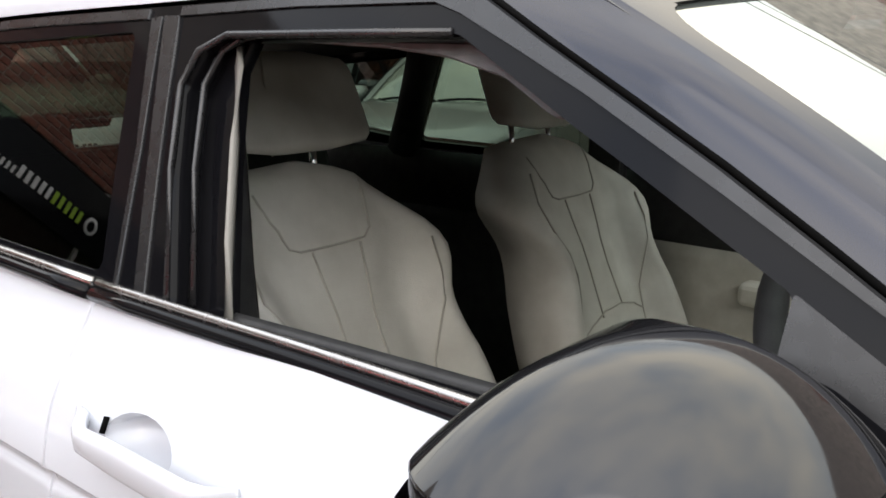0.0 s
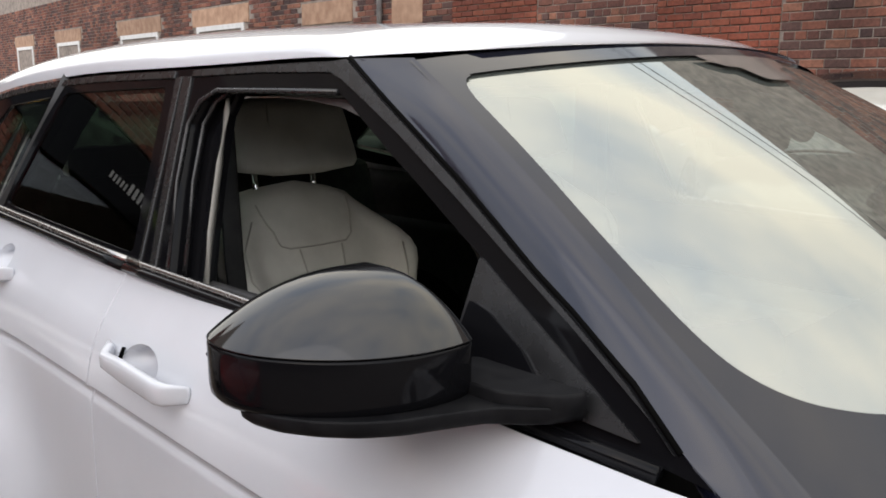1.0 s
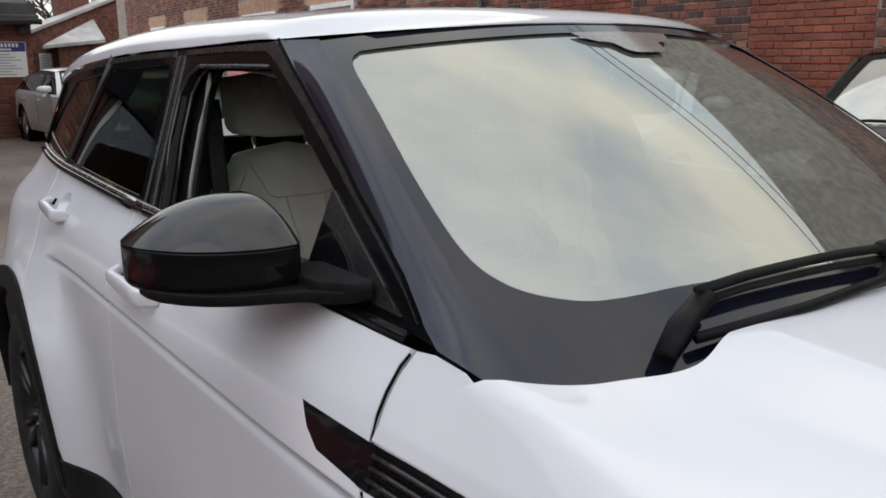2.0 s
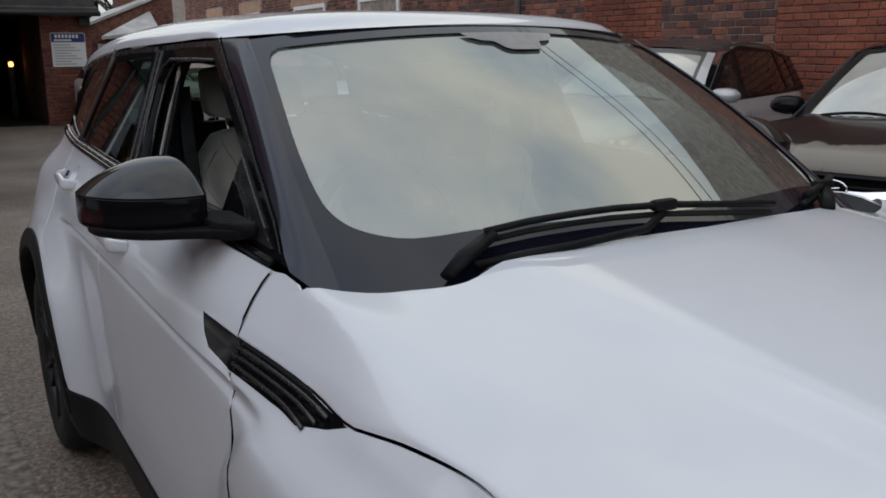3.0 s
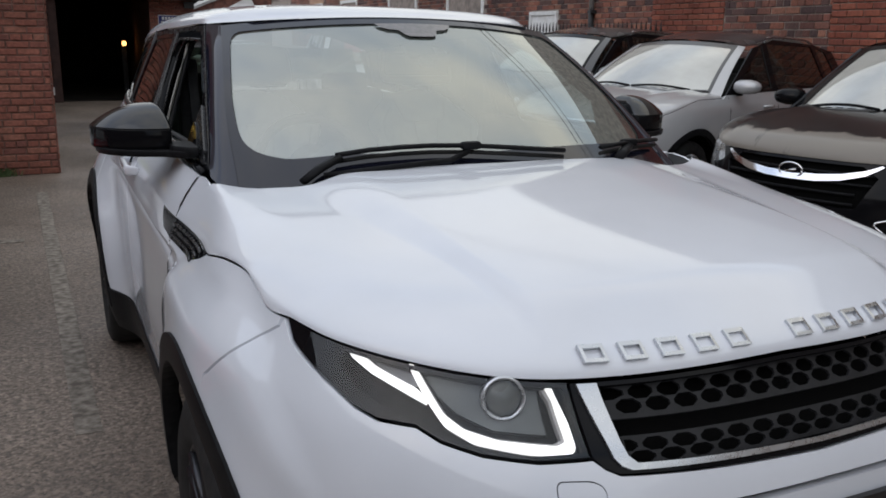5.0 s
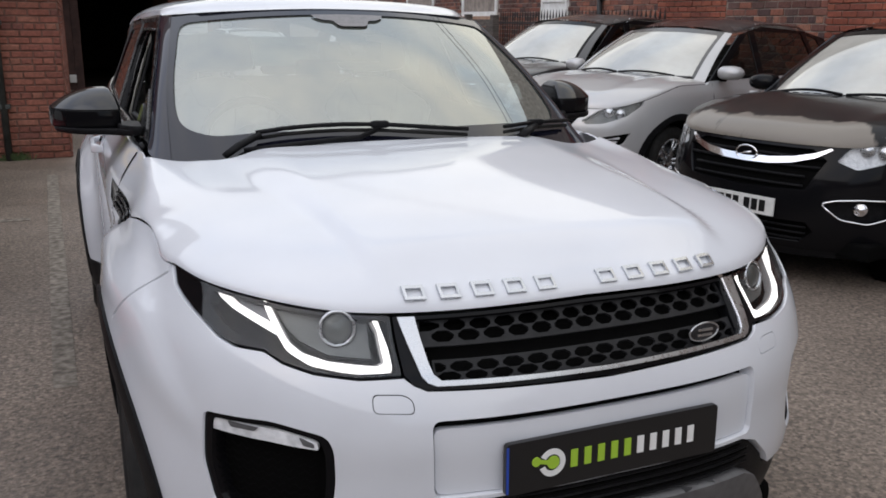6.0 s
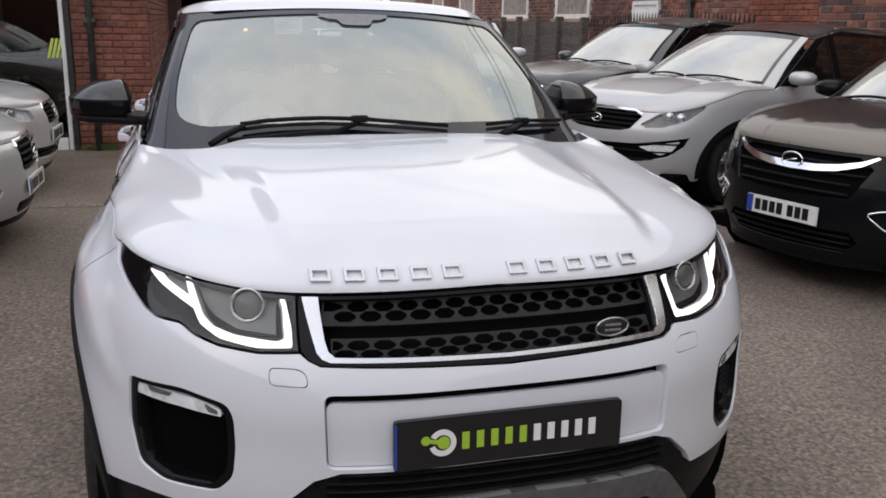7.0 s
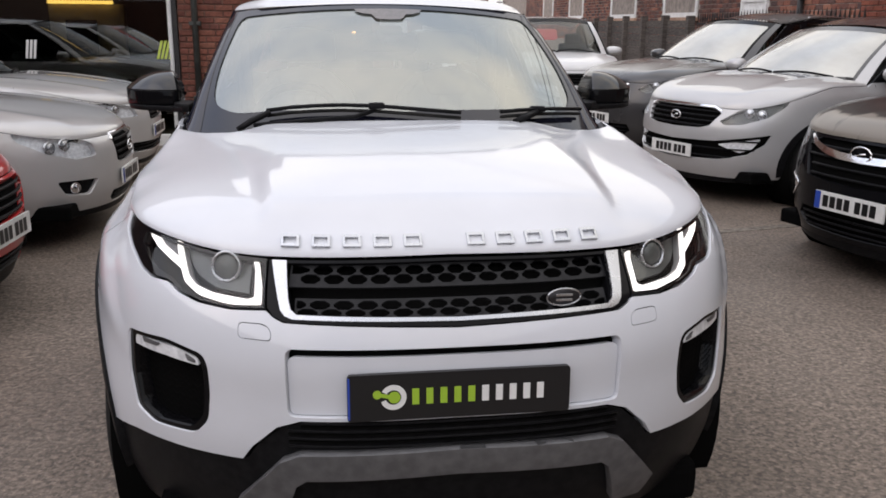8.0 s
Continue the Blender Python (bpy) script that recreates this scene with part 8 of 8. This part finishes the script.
def notice(name, label, x0, x1, y, z0, z1, head, rows):
    b = thing(name, label, "sign", group="notice boards")
    plainbox("board", x0, x1, y - 0.025, y - 0.002, z0, z1, OFFWHITE, b)
    if head:
        plainbox("header_band", x0 + 0.01, x1 - 0.01, y - 0.030, y - 0.026, z1 - head, z1 - 0.01, NAVY, b)
        x = x0 + 0.08
        for k in range(7):
            plainbox("bar", x, x + 0.045, y - 0.034, y - 0.031, z1 - head * 0.55, z1 - head * 0.18, OFFWHITE, b)
            x += 0.068
        plainbox("bar", x0 + 0.06, x0 + 0.40, y - 0.034, y - 0.031, z1 - head * 0.88, z1 - head * 0.70, OFFWHITE, b)
    for k in range(rows):
        z = z1 - head - 0.05 - k * 0.055
        if z > z0 + 0.04:
            plainbox("bar", x0 + 0.05, x0 + (x1 - x0) * (0.55 + 0.3 * ((k * 7) % 3) / 2), y - 0.030, y - 0.026, z - 0.016, z, GREYINK, b)
    return b


notice("notice_board", "white notice board with a blue header band on the brick pier", 1.33, 2.00, GY - 0.012, 1.20, 1.89, 0.19, 8)
notice("small_notice", "small white notice on the outbuilding wall", 2.68, 2.97, 19.99, 1.14, 1.68, 0.0, 8)
out = thing("outbuilding", "brick outbuilding with pale sloping roofs and a chimney", "building")
plainbox("wall", 2.35, 4.5, 20.0, 24.0, 0.0, 2.0, BRICK, out)


def roof_slab(name, pts, mat, parent, label="", th=0.07):
    V = list(pts) + [(a, b, c - th) for a, b, c in pts]
    n = len(pts)
    F = [tuple(range(n)), tuple(reversed(range(n, 2 * n)))] + [(i, n + i, n + (i + 1) % n, (i + 1) % n) for i in range(n)]
    return mesh(name, V, F, mat, parent, label, flat=True)


# wet roofing: the sky it mirrors is put into a pale colour
ROOFPALE = noise_into(principled("wet_roof_sheen", (0.45, 0.44, 0.43), 0.4), 3, (0.36, 0.35, 0.34), (0.55, 0.54, 0.53), bump=0.2, bump_scale=30)
roof_slab("roof", [(2.35, 19.9, 2.10), (4.6, 19.9, 3.02), (6.0, 24.2, 3.50), (3.35, 24.2, 2.44)], ROOFPALE, out, "wet sloping roof, its sky reflection put into a pale colour")
roof_slab("gable_wall", [(2.4, 19.97, 2.06), (4.5, 19.97, 2.92), (4.5, 20.06, 2.92), (2.4, 20.06, 2.06)], BRICK, out, th=0.9)
roof_slab("lean_to_roof", [(2.62, 19.1, 1.84), (3.95, 19.1, 1.98), (3.95, 20.0, 2.46), (2.86, 19.96, 1.90)], ROOFPALE, out, "pale lean-to roof")
plainbox("lean_to_wall", 2.95, 3.92, 19.2, 19.95, 0.0, 1.86, BRICK, out)
plainbox("chimney", 3.95, 4.75, 23.5, 24.2, 2.6, 4.2, BRICK, out)
# bare tree behind it
TWIG = noise_into(principled("bark", (0.06, 0.048, 0.038), 0.9), 20, (0.045, 0.036, 0.03), (0.09, 0.072, 0.056), bump=0.4)
tree = thing("bare_tree", "bare winter tree behind the outbuilding roofs", "tree")
rng = random.Random(3)
trunk = tube("trunk", [(5.9, 33.0, 0.0), (5.85, 33.0, 1.2), (5.95, 33.1, 2.5), (5.9, 33.0, 3.4)], 0.14, TWIG, tree, n=8)
twigs = []


def grow(p, d, ln, r, depth):
    q = [p[i] + d[i] * ln for i in range(3)]
    mid = [(p[i] + q[i]) / 2 + rng.uniform(-0.06, 0.06) * ln for i in range(3)]
    twigs.append(tube_vf([tuple(p), tuple(mid), tuple(q)], r, n=4))
    if depth == 0:
        return
    for k in range(3 if depth > 1 else 4):
        e = [d[i] + rng.uniform(-0.75, 0.75) for i in range(3)]
        e[2] = e[2] * 0.9 + 0.15
        n = math.sqrt(sum(c * c for c in e))
        s = rng.uniform(0.4, 1.0)
        grow([p[i] + d[i] * ln * s for i in range(3)], [c / n for c in e], ln * rng.uniform(0.55, 0.8), r * 0.6, depth - 1)


for k in range(7):
    a = k * 0.9
    grow([5.9, 33.0, 2.0 + 0.2 * k], [math.cos(a) * 0.7, math.sin(a) * 0.7, 0.7], 1.2, 0.05, 4)
Vt, Ft = join_vf(*twigs)
mesh("limbs", Vt, Ft, TWIG, tree)

# ---- markings, plain unseen enclosure added behind the camera ----
def line_mark(a, b, w):
    d = (b[0] - a[0], b[1] - a[1])
    n = math.hypot(*d)
    ox, oy = -d[1] / n * w / 2, d[0] / n * w / 2
    P = [(a[0] + ox, a[1] + oy), (b[0] + ox, b[1] + oy), (b[0] - ox, b[1] - oy), (a[0] - ox, a[1] - oy)]
    V = [(x, y, 0.0) for x, y in P] + [(x, y, 0.004) for x, y in P]
    return tagged(mesh("parking_line", V, [(4, 5, 6, 7), (0, 1, 5, 4), (1, 2, 6, 5), (2, 3, 7, 6), (3, 0, 4, 7)], LINEPAINT, flat=True), "worn pale parking line on the asphalt", "marking", "parking lines", "structure")


line_mark((-1.27, 6.0), (-1.13, 0.3), 0.10)
line_mark((2.6, 2.02), (6.6, 2.85), 0.09)
line_mark((-1.4, 3.9), (-5.6, 4.0), 0.09)
# unseen walls, added; their heights set the light and reflections on the flank
plain_block("wall_west", -9.3, -9.0, -24, FY, 0, 4.4, BRICK, "plain unseen brick wall added to close the yard", "wall", "structure")
plain_block("wall_south", -9.3, 8.0, -24.3, -24.0, 0, 2.4, BRICK, "plain unseen wall added to close the yard", "wall", "structure")

# ---- bricks of the showroom pier, the notice pier and the near bay of the long wall ----
prow = brick_rows(-1.93, -1.08, 0.0, 2.7, 0.075, 0.225, 51, 4)
front_map = lambda u, z, d: (u, FY - d - 0.002, z)
pmesh = {}


def brick_part(parent, r, mat, at, turn):
    u, z, w, h, q = r
    key = (round(w, 2), round(h, 3), int(q * 3), mat.name)
    if key not in pmesh:
        vs, fs = brick_vf(key[0], key[1], 0.008 + 0.004 * key[2])
        me = bpy.data.meshes.new("brick")
        me.from_pydata([(a, -d, b) for a, b, d in vs], [], fs)
        me.materials.append(mat)
        pmesh[key] = me
    ob = new("brick", pmesh[key])
    ob.parent = parent
    ob.matrix_world = pose(at[0], at[1], at[2], 0, 0, turn)
    return ob


for r in prow:
    brick_part(wall_pier, r, BR_PIER_P, front_map(r[0], r[1], 0), 0)
brick_stuff("brickwork", brick_rows(-1.93, -1.08, 2.7, 4.55, 0.075, 0.225, 52, 4), front_map, BR_PIER, wall_pier, "red bricks")
brick_stuff("brickwork", brick_rows(FY, 17.5, 0.0, 3.0, 0.075, 0.225, 53, 4), lambda u, z, d: (-1.08 + d + 0.002, u, z), BR_PIER, wall_pier, "red bricks")
brick_stuff("brickwork", brick_rows(-5.6, -1.95, 3.0, 4.5, 0.075, 0.225, 54, 4), front_map, BR_PIER, wall_head, "red bricks")
brick_stuff("brickwork", brick_rows(1.15, 2.12, 0.0, 2.28, 0.075, 0.225, 55, 4), lambda u, z, d: (u, GY - d - 0.002, z), BR_PIER, work_pier, "red bricks")
wall_turn = math.degrees(math.atan2(-1, -WS))
for r in singles[:300]:
    brick_part(wall_east, r, BR_ROUGH_P, wall_pt(r[0], r[1], 0.002), wall_turn)
